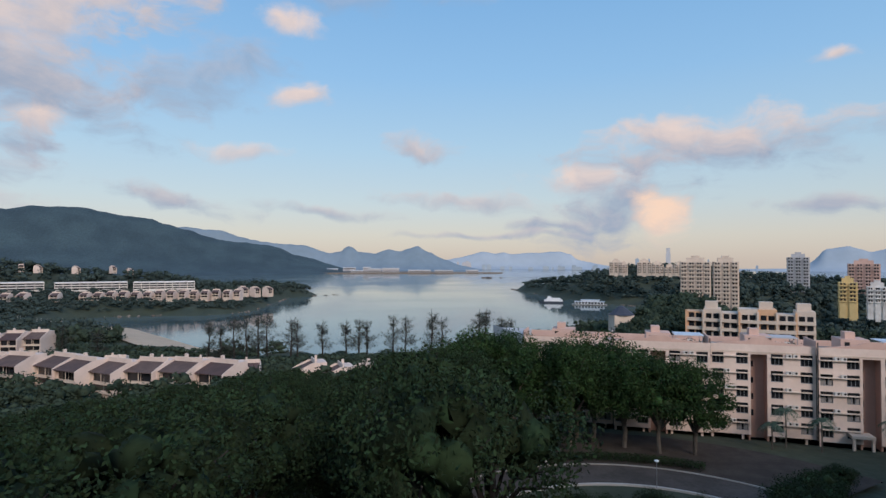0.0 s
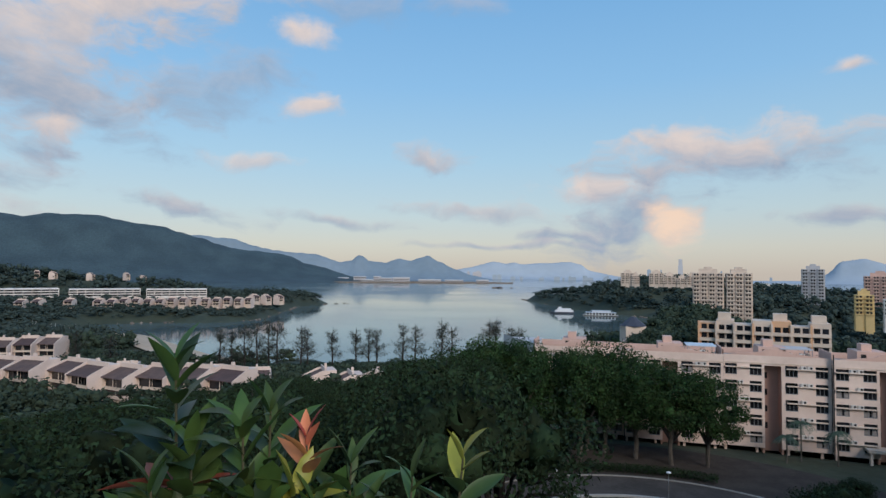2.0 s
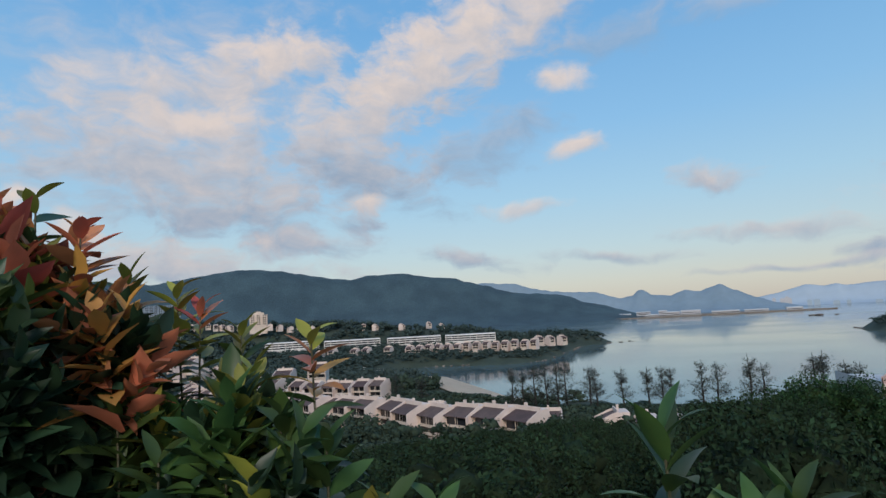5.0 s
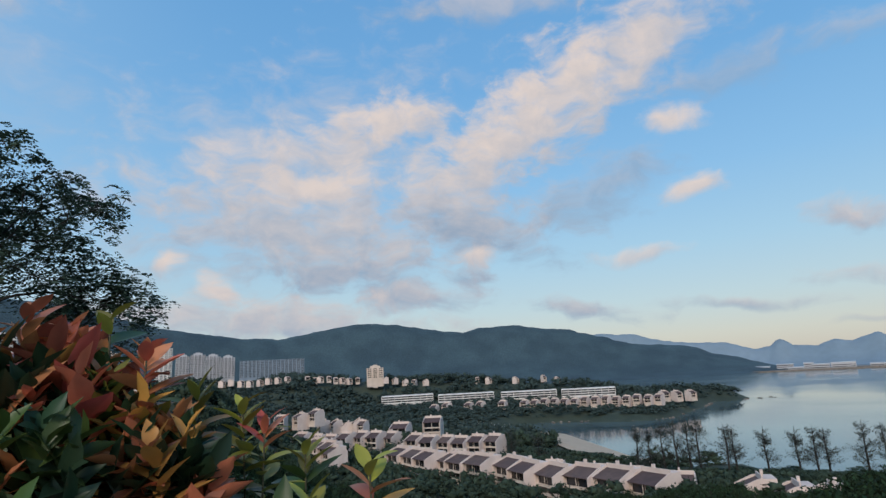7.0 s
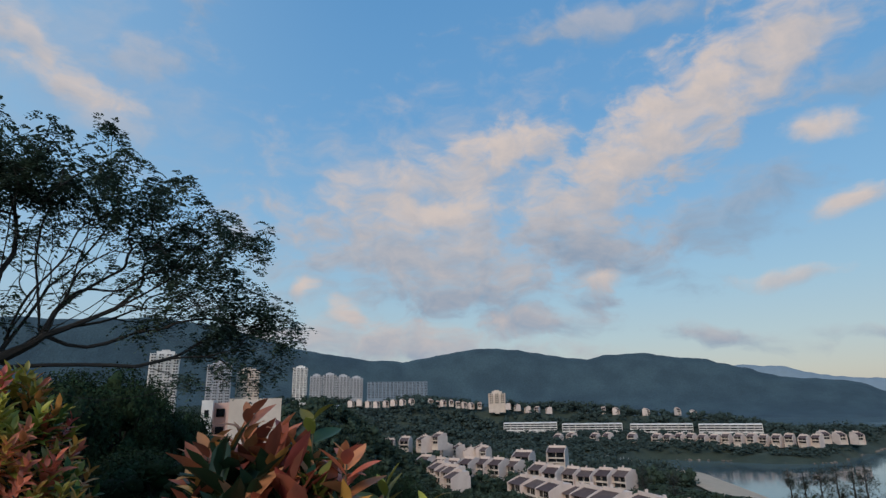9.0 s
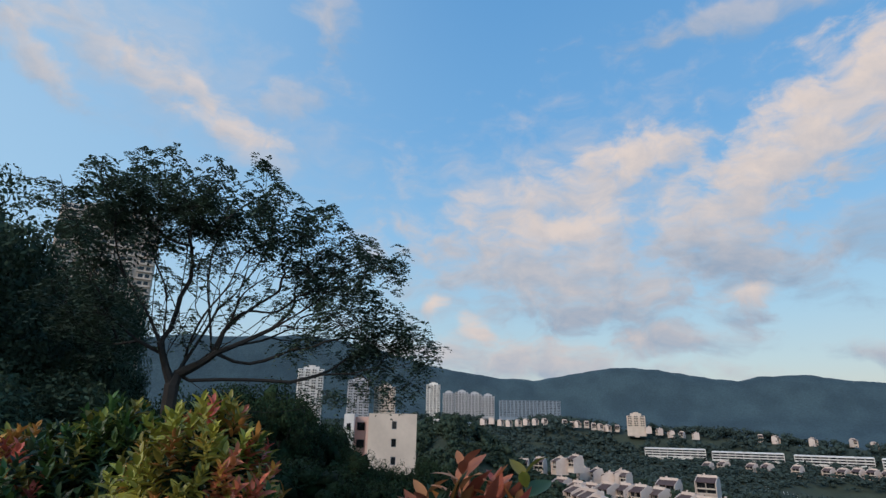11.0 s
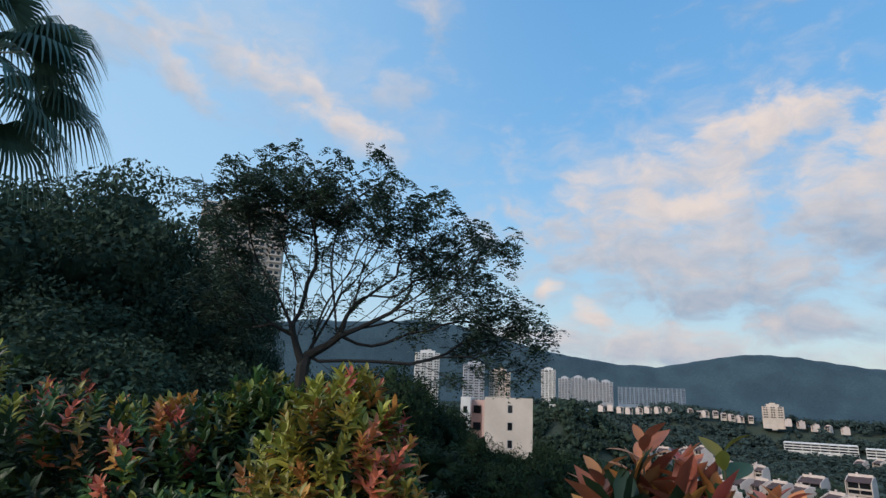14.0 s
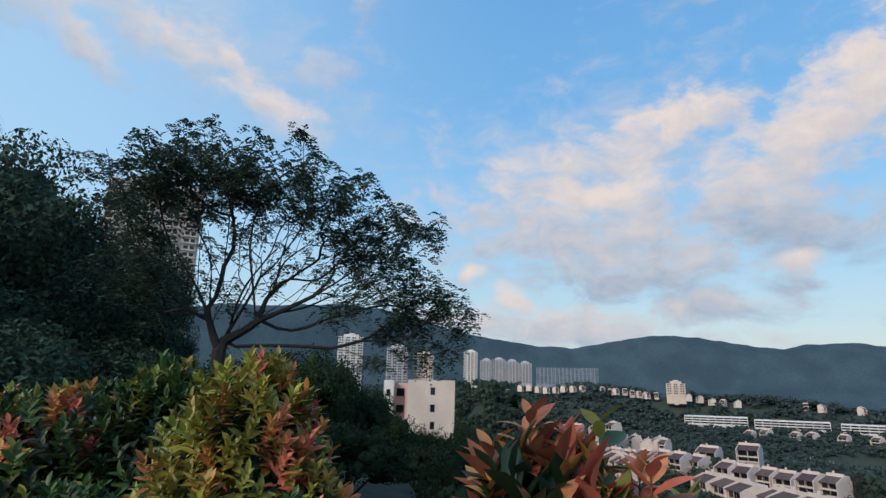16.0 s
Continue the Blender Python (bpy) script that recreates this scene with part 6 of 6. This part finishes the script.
    lean = Matrix(((0.945, 0, 0, 0.0), (0, 1, 0, 0), (0, 0, 0.922, 0), (0, 0, 0, 1)))
    wood_bm = branch_tree(limbs, pts + bare, (0.02, 0, 0.44), 0.165, rng)
    wood_bm.transform(lean)
    part("trunk", wood_bm, M_BARK, base)
    v, f = spray_leaves(rng, [lean @ Vector(q) for q in tufts], 6, 0.08, 0.092, 0.9)
    ob = new("crown", mesh_np("crown", v, f, M_LEAF_TREE))
    ob.parent = base


spreading_tree()

# dense dark trees beside it
DENSE = [tree_kit(500 + i, 10.0, 4.0, 34000, 0.080, M_LEAF_DARK, M_BARK, 26, low=0.06, core=0.6) for i in range(2)]
for az, r, h, w, t in ((103.5, 19.0, 9.9, 0.9, 0), (107.0, 19.5, 10.9, 1.0, 1), (113.5, 18.0, 9.8, 1.1, 0), (100.5, 24.0, 8.8, 0.85, 1), (105.0, 14.5, 6.3, 0.8, 0), (97.5, 18.0, 5.8, 0.55, 1), (97.0, 25.0, 9.6, 0.62, 0), (95.2, 22.0, 9.0, 0.42, 1), (111.0, 13.5, 6.0, 0.8, 1), (121, 19, 9.5, 1.1, 1)):
    x, y = -math.sin(radians(az)) * r, math.cos(radians(az)) * r
    plant_tree(DENSE[t], pose(x, y, 54.3, 0, 0, az * 7 % 360) @ Matrix.Diagonal((w, w, h / 10, 1)), "broadleaf_tree", "dense dark tree beside the spreading tree", "garden trees")


# ---- fan palm ----
def fan_palm():
    rng = random.Random(3)
    base = empty("fan_palm", pose(-8.15, -4.50, 57.5), "fan palm with drooping split leaves", "palm")
    bm = bmesh.new()
    tube(bm, [(0, 0, -0.5), (0.05, 0, 2), (0, 0.04, 4.6)], [0.16, 0.13, 0.14], 10)
    part("trunk", bm, M_BARK, base)
    for i in range(22):
        a = i * 2.4 + rng.uniform(-0.2, 0.2)
        tilt = 1.05 - 1.75 * (i / 21)            # young leaves stand, old ones hang
        d = Vector((math.cos(a) * math.cos(tilt), math.sin(a) * math.cos(tilt), math.sin(tilt)))
        hub = Vector((0, 0, 4.7)) + d * rng.uniform(0.85, 1.15)
        side = d.cross(Vector((0, 0, 1))).normalized()
        up = side.cross(d)
        leaf = bmesh.new()
        tube(leaf, [(0, 0, 4.5), Vector((0, 0, 4.6)).lerp(hub, 0.5) + Vector((0, 0, 0.08)), hub], [0.018, 0.014, 0.01], 4)
        for k in range(40):
            t = -1.9 + 3.8 * k / 39
            fd = (d * math.cos(t) + side * math.sin(t)).normalized()
            ln = 1.08 * (0.72 + 0.28 * math.cos(t)) * rng.uniform(0.92, 1.05)
            w = fd.cross(up).normalized() * 0.026
            prev = None
            for s in (0.0, 0.35, 0.62, 0.82, 1.0):
                p = hub + fd * ln * min(s, 0.62 + (s - 0.62) * 0.75) + up * 0.05 * math.sin(s * 3) - Vector((0, 0, 1)) * ln * (1.25 * max(0, s - 0.42) ** 1.5 + 0.05 * s)
                ww = w * (0.55 + 1.2 * s) if s < 0.5 else w * (1.25 - 1.15 * s) * 1.6
                pair = (leaf.verts.new(p - ww), leaf.verts.new(p + ww))
                if prev:
                    leaf.faces.new((prev[0], prev[1], pair[1], pair[0]))
                prev = pair
        part("fan_leaf", leaf, M_PALM, base)


fan_palm()


# ---- shrubs on the terrace edge ----
def leaf_material(name, base, tip, rough=0.40, trans=0.22):
    m = material(name, base, rough, vary=0.25, size=0.12, fine=6, tint=tip, spread=0.35, spec=0.34, trans=trans)
    return m


M_SHRUB = leaf_material("glossy green shrub leaf", (0.070, 0.115, 0.028), (0.042, 0.080, 0.024))
M_SHRUB_DARK = leaf_material("deep green shrub leaf and inner shade", (0.028, 0.058, 0.026), (0.020, 0.042, 0.021))
M_LIME = leaf_material("yellow green young leaf", (0.31, 0.27, 0.045), (0.20, 0.20, 0.04))
M_AMBER = leaf_material("amber young leaf", (0.54, 0.26, 0.065), (0.43, 0.22, 0.055))
M_RED = leaf_material("coppery red young leaf", (0.42, 0.140, 0.070), (0.30, 0.115, 0.058))
M_CORAL = leaf_material("coral pink young leaf", (0.66, 0.19, 0.11), (0.52, 0.17, 0.09))
M_STEM = material("green brown stem", (0.075, 0.070, 0.035), 0.7, vary=0.3, size=0.05)
M_TWIG = material("woody grey brown twig", (0.10, 0.075, 0.055), 0.85, vary=0.4, size=0.05)


def leaf_mesh(name, mat, length, width, curl, fold, segs=6):
    """One lance-shaped leaf along +x, folded at the midrib and curled down."""
    bm = bmesh.new()
    rows = []
    for i in range(segs + 1):
        s = i / segs
        w = width * 0.5 * (math.sin(math.pi * min(1, s * 0.96 + 0.04)) ** 0.8) * (1.15 - 0.35 * s)
        x = length * (math.sin(curl * s) / curl if curl else s)
        z = -length * ((1 - math.cos(curl * s)) / curl if curl else 0)
        n = Vector((math.sin(curl * s), 0, math.cos(curl * s)))
        c = Vector((x, 0, z))
        rows.append([bm.verts.new(c + Vector((0, -w, 0)) + n * w * fold), bm.verts.new(c), bm.verts.new(c + Vector((0, w, 0)) + n * w * fold)])
    for a, b in zip(rows, rows[1:]):
        for k in range(2):
            bm.faces.new((a[k], a[k + 1], b[k + 1], b[k]))
    for f in bm.faces:
        f.smooth = True
    return mesh_of(name, bm, mat)


LEAVES = {}
for key, mat in (("green", M_SHRUB), ("dark", M_SHRUB_DARK), ("lime", M_LIME), ("amber", M_AMBER), ("red", M_RED), ("coral", M_CORAL)):
    LEAVES[key] = [leaf_mesh("leaf", mat, 0.088, 0.025, c, f) for c, f in ((0.35, 0.35), (0.8, 0.25), (0.15, 0.5))]


def sprig(parent, top, foot, rng, colours, n=20, size=1.0, reach=0.34, broad=1.0):
    """A leafy shoot: leaves spiral up the last stretch of the stem, the young ones at the tip upright."""
    top, foot = Vector(top), Vector(foot)
    axis = (top - foot).normalized()
    bend = Vector((rng.uniform(-1, 1), rng.uniform(-1, 1), 0)) * 0.03
    bm = bmesh.new()
    pts = [foot.lerp(top, t) + bend * math.sin(math.pi * t) for t in (0, 0.25, 0.5, 0.75, 1.0)]
    tube(bm, pts, [r * (0.4 + 0.6 * size) for r in (0.006, 0.005, 0.004, 0.003, 0.0014)], 6)
    part("stem", bm, M_STEM, parent)
    u = axis.orthogonal().normalized()
    v = axis.cross(u)
    for i in range(n):
        s = i / max(1, n - 1)                    # 0 at the tip
        a = i * 2.4 + rng.uniform(-0.3, 0.3)
        up = (1.15 if broad == 1.0 else 0.95) - 0.95 * min(1, s * 1.5) + rng.uniform(-0.15, 0.15)
        out = (u * math.cos(a) + v * math.sin(a)) * math.cos(up) + axis * math.sin(up)
        o = top - axis * reach * (s ** 1.15)
        o += bend * math.sin(math.pi * max(0, 1 - (top - o).length / (top - foot).length))
        x = out.normalized()
        z = (axis - x * axis.dot(x)).normalized()
        y = z.cross(x)
        roll = rng.uniform(-0.5, 0.5)
        y, z = y * math.cos(roll) + z * math.sin(roll), z * math.cos(roll) - y * math.sin(roll)
        k = size * (0.62 + 0.45 * min(1, s * 3)) * rng.uniform(0.85, 1.15)
        m = Matrix((x, y, z)).transposed().to_4x4() @ Matrix.Diagonal((k, k * broad * rng.uniform(0.85, 1.2), k, 1))
        m.translation = o
        key = colours[min(len(colours) - 1, int(s * len(colours)))]
        piece("leaf", LEAVES[key][rng.randrange(3)], m, parent)


def shrub(name, label, shoots, seed, group="", broad=1.0):
    """Several shoots (top x, y, z, colours, leaves, size) from one root."""
    rng = random.Random(seed)
    cx = sum(s[0] for s in shoots) / len(shoots)
    cy = sum(s[1] for s in shoots) / len(shoots)
    ob = empty(name, pose(cx, cy, 56.5), label, "shrub", group)
    for x, y, z, cols, n, size in shoots:
        lx, ly, lz = x - cx, y - cy, z - 56.5
        foot = (lx * 0.45, ly * 0.45, -0.05)
        sprig(ob, (lx, ly, lz), foot, rng, cols.split(), n, size, (0.10 + 0.007 * n) * size, broad)
    return ob


GREEN = "tall green shrub with glossy pointed leaves and red young tips"
shrub("shrub", GREEN, [(-0.33, 0.691, 57.895, "green green dark red dark dark", 34, 1.0), (-0.251, 0.706, 57.81, "green green dark", 28, 1.1), (-0.168, 0.695, 57.80, "coral red green dark dark green dark", 26, 0.75),
                       (-0.226, 0.738, 57.82, "green dark", 22, 1.0), (-0.114, 0.706, 57.765, "green lime green", 22, 0.9), (-0.035, 0.66, 57.765, "green green red green", 15, 0.8), (0.024, 0.65, 57.795, "lime green green", 11, 0.72),
                       (-0.334, 0.644, 57.765, "green dark", 24, 0.95), (-0.238, 0.671, 57.73, "green dark", 28, 1.0), (-0.151, 0.672, 57.725, "green dark", 26, 0.95), (-0.302, 0.679, 57.795, "green dark", 28, 1.0), (-0.093, 0.679, 57.715, "green dark", 20, 0.9)], 1)
shrub("shrub", "green shrub with coppery upright young leaves", [(-0.71, 0.642, 57.998, "lime red amber green dark dark", 24, 0.62), (-0.885, 0.628, 58.038, "coral lime lime green dark", 30, 0.62), (-0.761, 0.60, 57.965, "lime green dark", 28, 0.62),
      (-0.91, 0.612, 58.064, "lime lime green dark", 28, 0.62), (-0.955, 0.574, 58.085, "lime amber green dark", 30, 0.65), (-0.848, 0.662, 58.01, "lime green green dark", 28, 0.6), (-0.875, 0.546, 57.985, "amber lime green dark", 28, 0.65),
      (-0.94, 0.54, 58.03, "lime green dark", 28, 0.65), (-0.632, 0.571, 57.895, "green green dark", 30, 0.75), (-0.56, 0.57, 57.84, "green dark", 28, 0.78), (-0.525, 0.60, 57.84, "green green dark", 26, 0.75), (-0.72, 0.524, 57.875, "dark green dark", 30, 0.8),
      (-0.776, 0.49, 57.885, "green dark", 30, 0.75), (-0.687, 0.566, 57.915, "green dark", 28, 0.75), (-0.95, 0.537, 58.04, "red amber dark", 26, 0.62), (-0.94, 0.50, 58.0, "coral red dark dark", 24, 0.62), (-0.846, 0.492, 57.93, "green dark", 28, 0.75)], 2, broad=1.2)
shrub("shrub", "shrub with a crown of coppery red and amber leaves", [(-1.015, 0.40, 58.185, "red coral amber red dark", 28, 0.66), (-0.977, 0.473, 58.178, "lime green green", 10, 0.6), (-1.035, 0.358, 58.145, "red amber amber dark", 28, 0.66), (-0.918, 0.492, 58.135, "coral red amber dark", 22, 0.62),
      (-0.972, 0.418, 58.12, "amber red dark", 28, 0.64), (-1.0, 0.439, 58.165, "coral red red dark", 28, 0.64), (-1.004, 0.364, 58.105, "red amber dark", 28, 0.64), (-1.009, 0.35, 58.11, "amber amber dark", 26, 0.64), (-0.954, 0.507, 58.13, "coral red dark", 24, 0.6),
      (-0.964, 0.427, 58.085, "coral red green dark", 26, 0.62), (-0.995, 0.305, 58.07, "red coral dark dark", 26, 0.64), (-0.90, 0.47, 58.04, "green dark", 26, 0.66), (-0.95, 0.40, 58.05, "coral red amber dark", 26, 0.6), (-1.03, 0.43, 58.12, "amber red dark", 28, 0.64)], 4, broad=1.35)


# hedge bushes: many small shoots over a rounded mass
def shoot_mesh(seed, key):
    """A small shoot of leaves along +z, joined."""
    r = random.Random(seed)
    bm = bmesh.new()
    for i in range(13):
        s = i / 12
        a = i * 2.4 + r.uniform(-0.3, 0.3)
        up = 1.1 - 0.95 * s + r.uniform(-0.15, 0.15)
        x = Vector((math.cos(a) * math.cos(up), math.sin(a) * math.cos(up), math.sin(up)))
        y = Vector((0, 0, 1)).cross(x).normalized()
        z = x.cross(y)
        k = r.uniform(0.8, 1.15) * (0.7 + 0.4 * s)
        o = Vector((0, 0, -0.085 * s))
        ln, w = 0.054 * k, 0.0112 * k
        rows = []
        for q in range(4):
            t = q / 3
            ww = w * math.sin(math.pi * min(1, 0.06 + 0.94 * t)) ** 0.8 * (1.15 - 0.3 * t)
            c = o + x * ln * t - z * ln * 0.16 * t * t
            rows.append([bm.verts.new(c - y * ww + z * ww * 0.4), bm.verts.new(c), bm.verts.new(c + y * ww + z * ww * 0.4)])
        for ra, rb in zip(rows, rows[1:]):
            for e in range(2):
                bm.faces.new((ra[e], ra[e + 1], rb[e + 1], rb[e])).smooth = True
    return mesh_of("shoot", bm, {"green": M_SHRUB, "dark": M_SHRUB_DARK, "lime": M_LIME, "amber": M_AMBER, "red": M_RED, "coral": M_CORAL}[key])


SHOOTS = {k: [shoot_mesh(i, k) for i in range(3)] for k in ("green", "dark", "lime", "amber", "red", "coral")}


def hedge_bush(label, c, rad, n, palette, seed, size=1.0):
    """palette(direction, rng) names the colour of an outer shoot."""
    rng = random.Random(seed)
    ob = empty("hedge_bush", pose(c[0], c[1], 56.5), label, "bush", "terrace hedge")
    for i in range(4):
        bm = bmesh.new()
        d = Vector((rng.gauss(0, 1), rng.gauss(0, 1), abs(rng.gauss(0.6, 0.6)))).normalized()
        tip = Vector((d.x * rad[0], d.y * rad[1], c[2] - 56.5 + d.z * rad[2])) * 0.9
        tube(bm, [(d.x * 0.04, d.y * 0.04, -0.03), (tip.x * 0.5, tip.y * 0.5, tip.z * 0.55), tip], [0.014, 0.010, 0.004], 5)
        part("branch", bm, M_TWIG, ob)
    lump = [Vector((rng.gauss(0, 1), rng.gauss(0, 1), rng.gauss(0, 1))).normalized() for _ in range(9)]
    made = 0
    while made < n:
        d = Vector((rng.gauss(0, 1), rng.gauss(0, 1), rng.gauss(0.25, 1))).normalized()
        if d.z < -0.75:
            continue
        bulge = 0.86 + 0.22 * max(0, max(d.dot(l) for l in lump) - 0.6) / 0.4 + rng.gauss(0, 0.035)
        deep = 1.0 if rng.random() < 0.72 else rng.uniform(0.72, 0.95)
        p = Vector((d.x * rad[0] * bulge * deep, d.y * rad[1] * bulge * deep, c[2] - 56.5 + d.z * rad[2] * bulge * deep))
        ax = (d * 0.6 + Vector((rng.gauss(0, 0.25), rng.gauss(0, 0.25), 0.75))).normalized()
        q = ax.to_track_quat("Z", "Y").to_matrix().to_4x4() @ pose(0, 0, 0, 0, 0, rng.uniform(0, 360))
        k = size * rng.uniform(0.8, 1.25)
        m = Matrix.Translation(p) @ q @ Matrix.Diagonal((k, k, k, 1))
        # shoots below the surface go dark: the bush's inner shade as leaf colour
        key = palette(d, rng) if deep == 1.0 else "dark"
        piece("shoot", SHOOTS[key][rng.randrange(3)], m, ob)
        made += 1
    return ob


def fiery(d, r):
    side = d.y + r.gauss(0, 0.22)
    t = d.z + r.gauss(0, 0.2)
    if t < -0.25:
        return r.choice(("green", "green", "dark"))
    if side > 0.05 and t < 0.75:
        return r.choice(("coral", "amber", "coral", "coral", "lime", "green"))
    return r.choice(("lime", "lime", "amber", "lime")) if t > 0.25 else r.choice(("lime", "green", "amber", "green"))


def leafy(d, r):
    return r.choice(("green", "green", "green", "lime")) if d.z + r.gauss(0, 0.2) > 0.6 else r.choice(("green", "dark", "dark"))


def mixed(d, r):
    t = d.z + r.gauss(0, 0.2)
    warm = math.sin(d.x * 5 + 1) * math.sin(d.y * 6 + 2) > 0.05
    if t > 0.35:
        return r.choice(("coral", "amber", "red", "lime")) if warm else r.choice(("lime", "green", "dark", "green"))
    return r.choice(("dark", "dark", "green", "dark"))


hedge_bush("bush with yellow, amber and coral young leaves", (-2.00, 0.15, 57.89), (0.25, 0.22, 0.37), 400, fiery, 1, 0.82)
hedge_bush("bush with coral tips over green leaves", (-1.89, 0.26, 57.78), (0.17, 0.17, 0.27), 200, fiery, 8, 0.8)
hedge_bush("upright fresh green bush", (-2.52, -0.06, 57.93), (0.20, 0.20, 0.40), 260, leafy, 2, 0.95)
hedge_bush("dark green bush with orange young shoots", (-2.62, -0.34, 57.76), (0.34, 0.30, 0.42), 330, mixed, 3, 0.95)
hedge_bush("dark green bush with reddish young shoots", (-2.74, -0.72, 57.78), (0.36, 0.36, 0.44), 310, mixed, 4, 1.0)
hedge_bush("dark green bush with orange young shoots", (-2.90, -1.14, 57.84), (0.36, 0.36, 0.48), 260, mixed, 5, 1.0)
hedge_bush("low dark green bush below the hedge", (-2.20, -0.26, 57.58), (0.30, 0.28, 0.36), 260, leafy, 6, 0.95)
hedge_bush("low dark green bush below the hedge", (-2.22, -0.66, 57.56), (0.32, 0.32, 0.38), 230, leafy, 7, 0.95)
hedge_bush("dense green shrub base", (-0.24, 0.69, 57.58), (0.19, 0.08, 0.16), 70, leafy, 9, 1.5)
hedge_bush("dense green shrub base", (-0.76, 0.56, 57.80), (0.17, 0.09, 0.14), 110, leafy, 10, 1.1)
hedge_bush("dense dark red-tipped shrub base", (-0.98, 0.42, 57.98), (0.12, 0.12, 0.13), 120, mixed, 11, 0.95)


def coppery(d, r):
    return r.choice(("red", "coral", "coral", "amber", "red", "dark", "red", "amber")) if d.z + r.gauss(0, 0.3) > -0.3 else r.choice(("red", "dark", "green"))


hedge_bush("dense coppery red young leaves on a shrub", (-1.0, 0.405, 58.040), (0.075, 0.090, 0.095), 65, coppery, 12, 1.4)
hedge_bush("dense coppery and green shrub beside it", (-0.90, 0.50, 57.97), (0.07, 0.06, 0.09), 50, coppery, 13, 1.1)
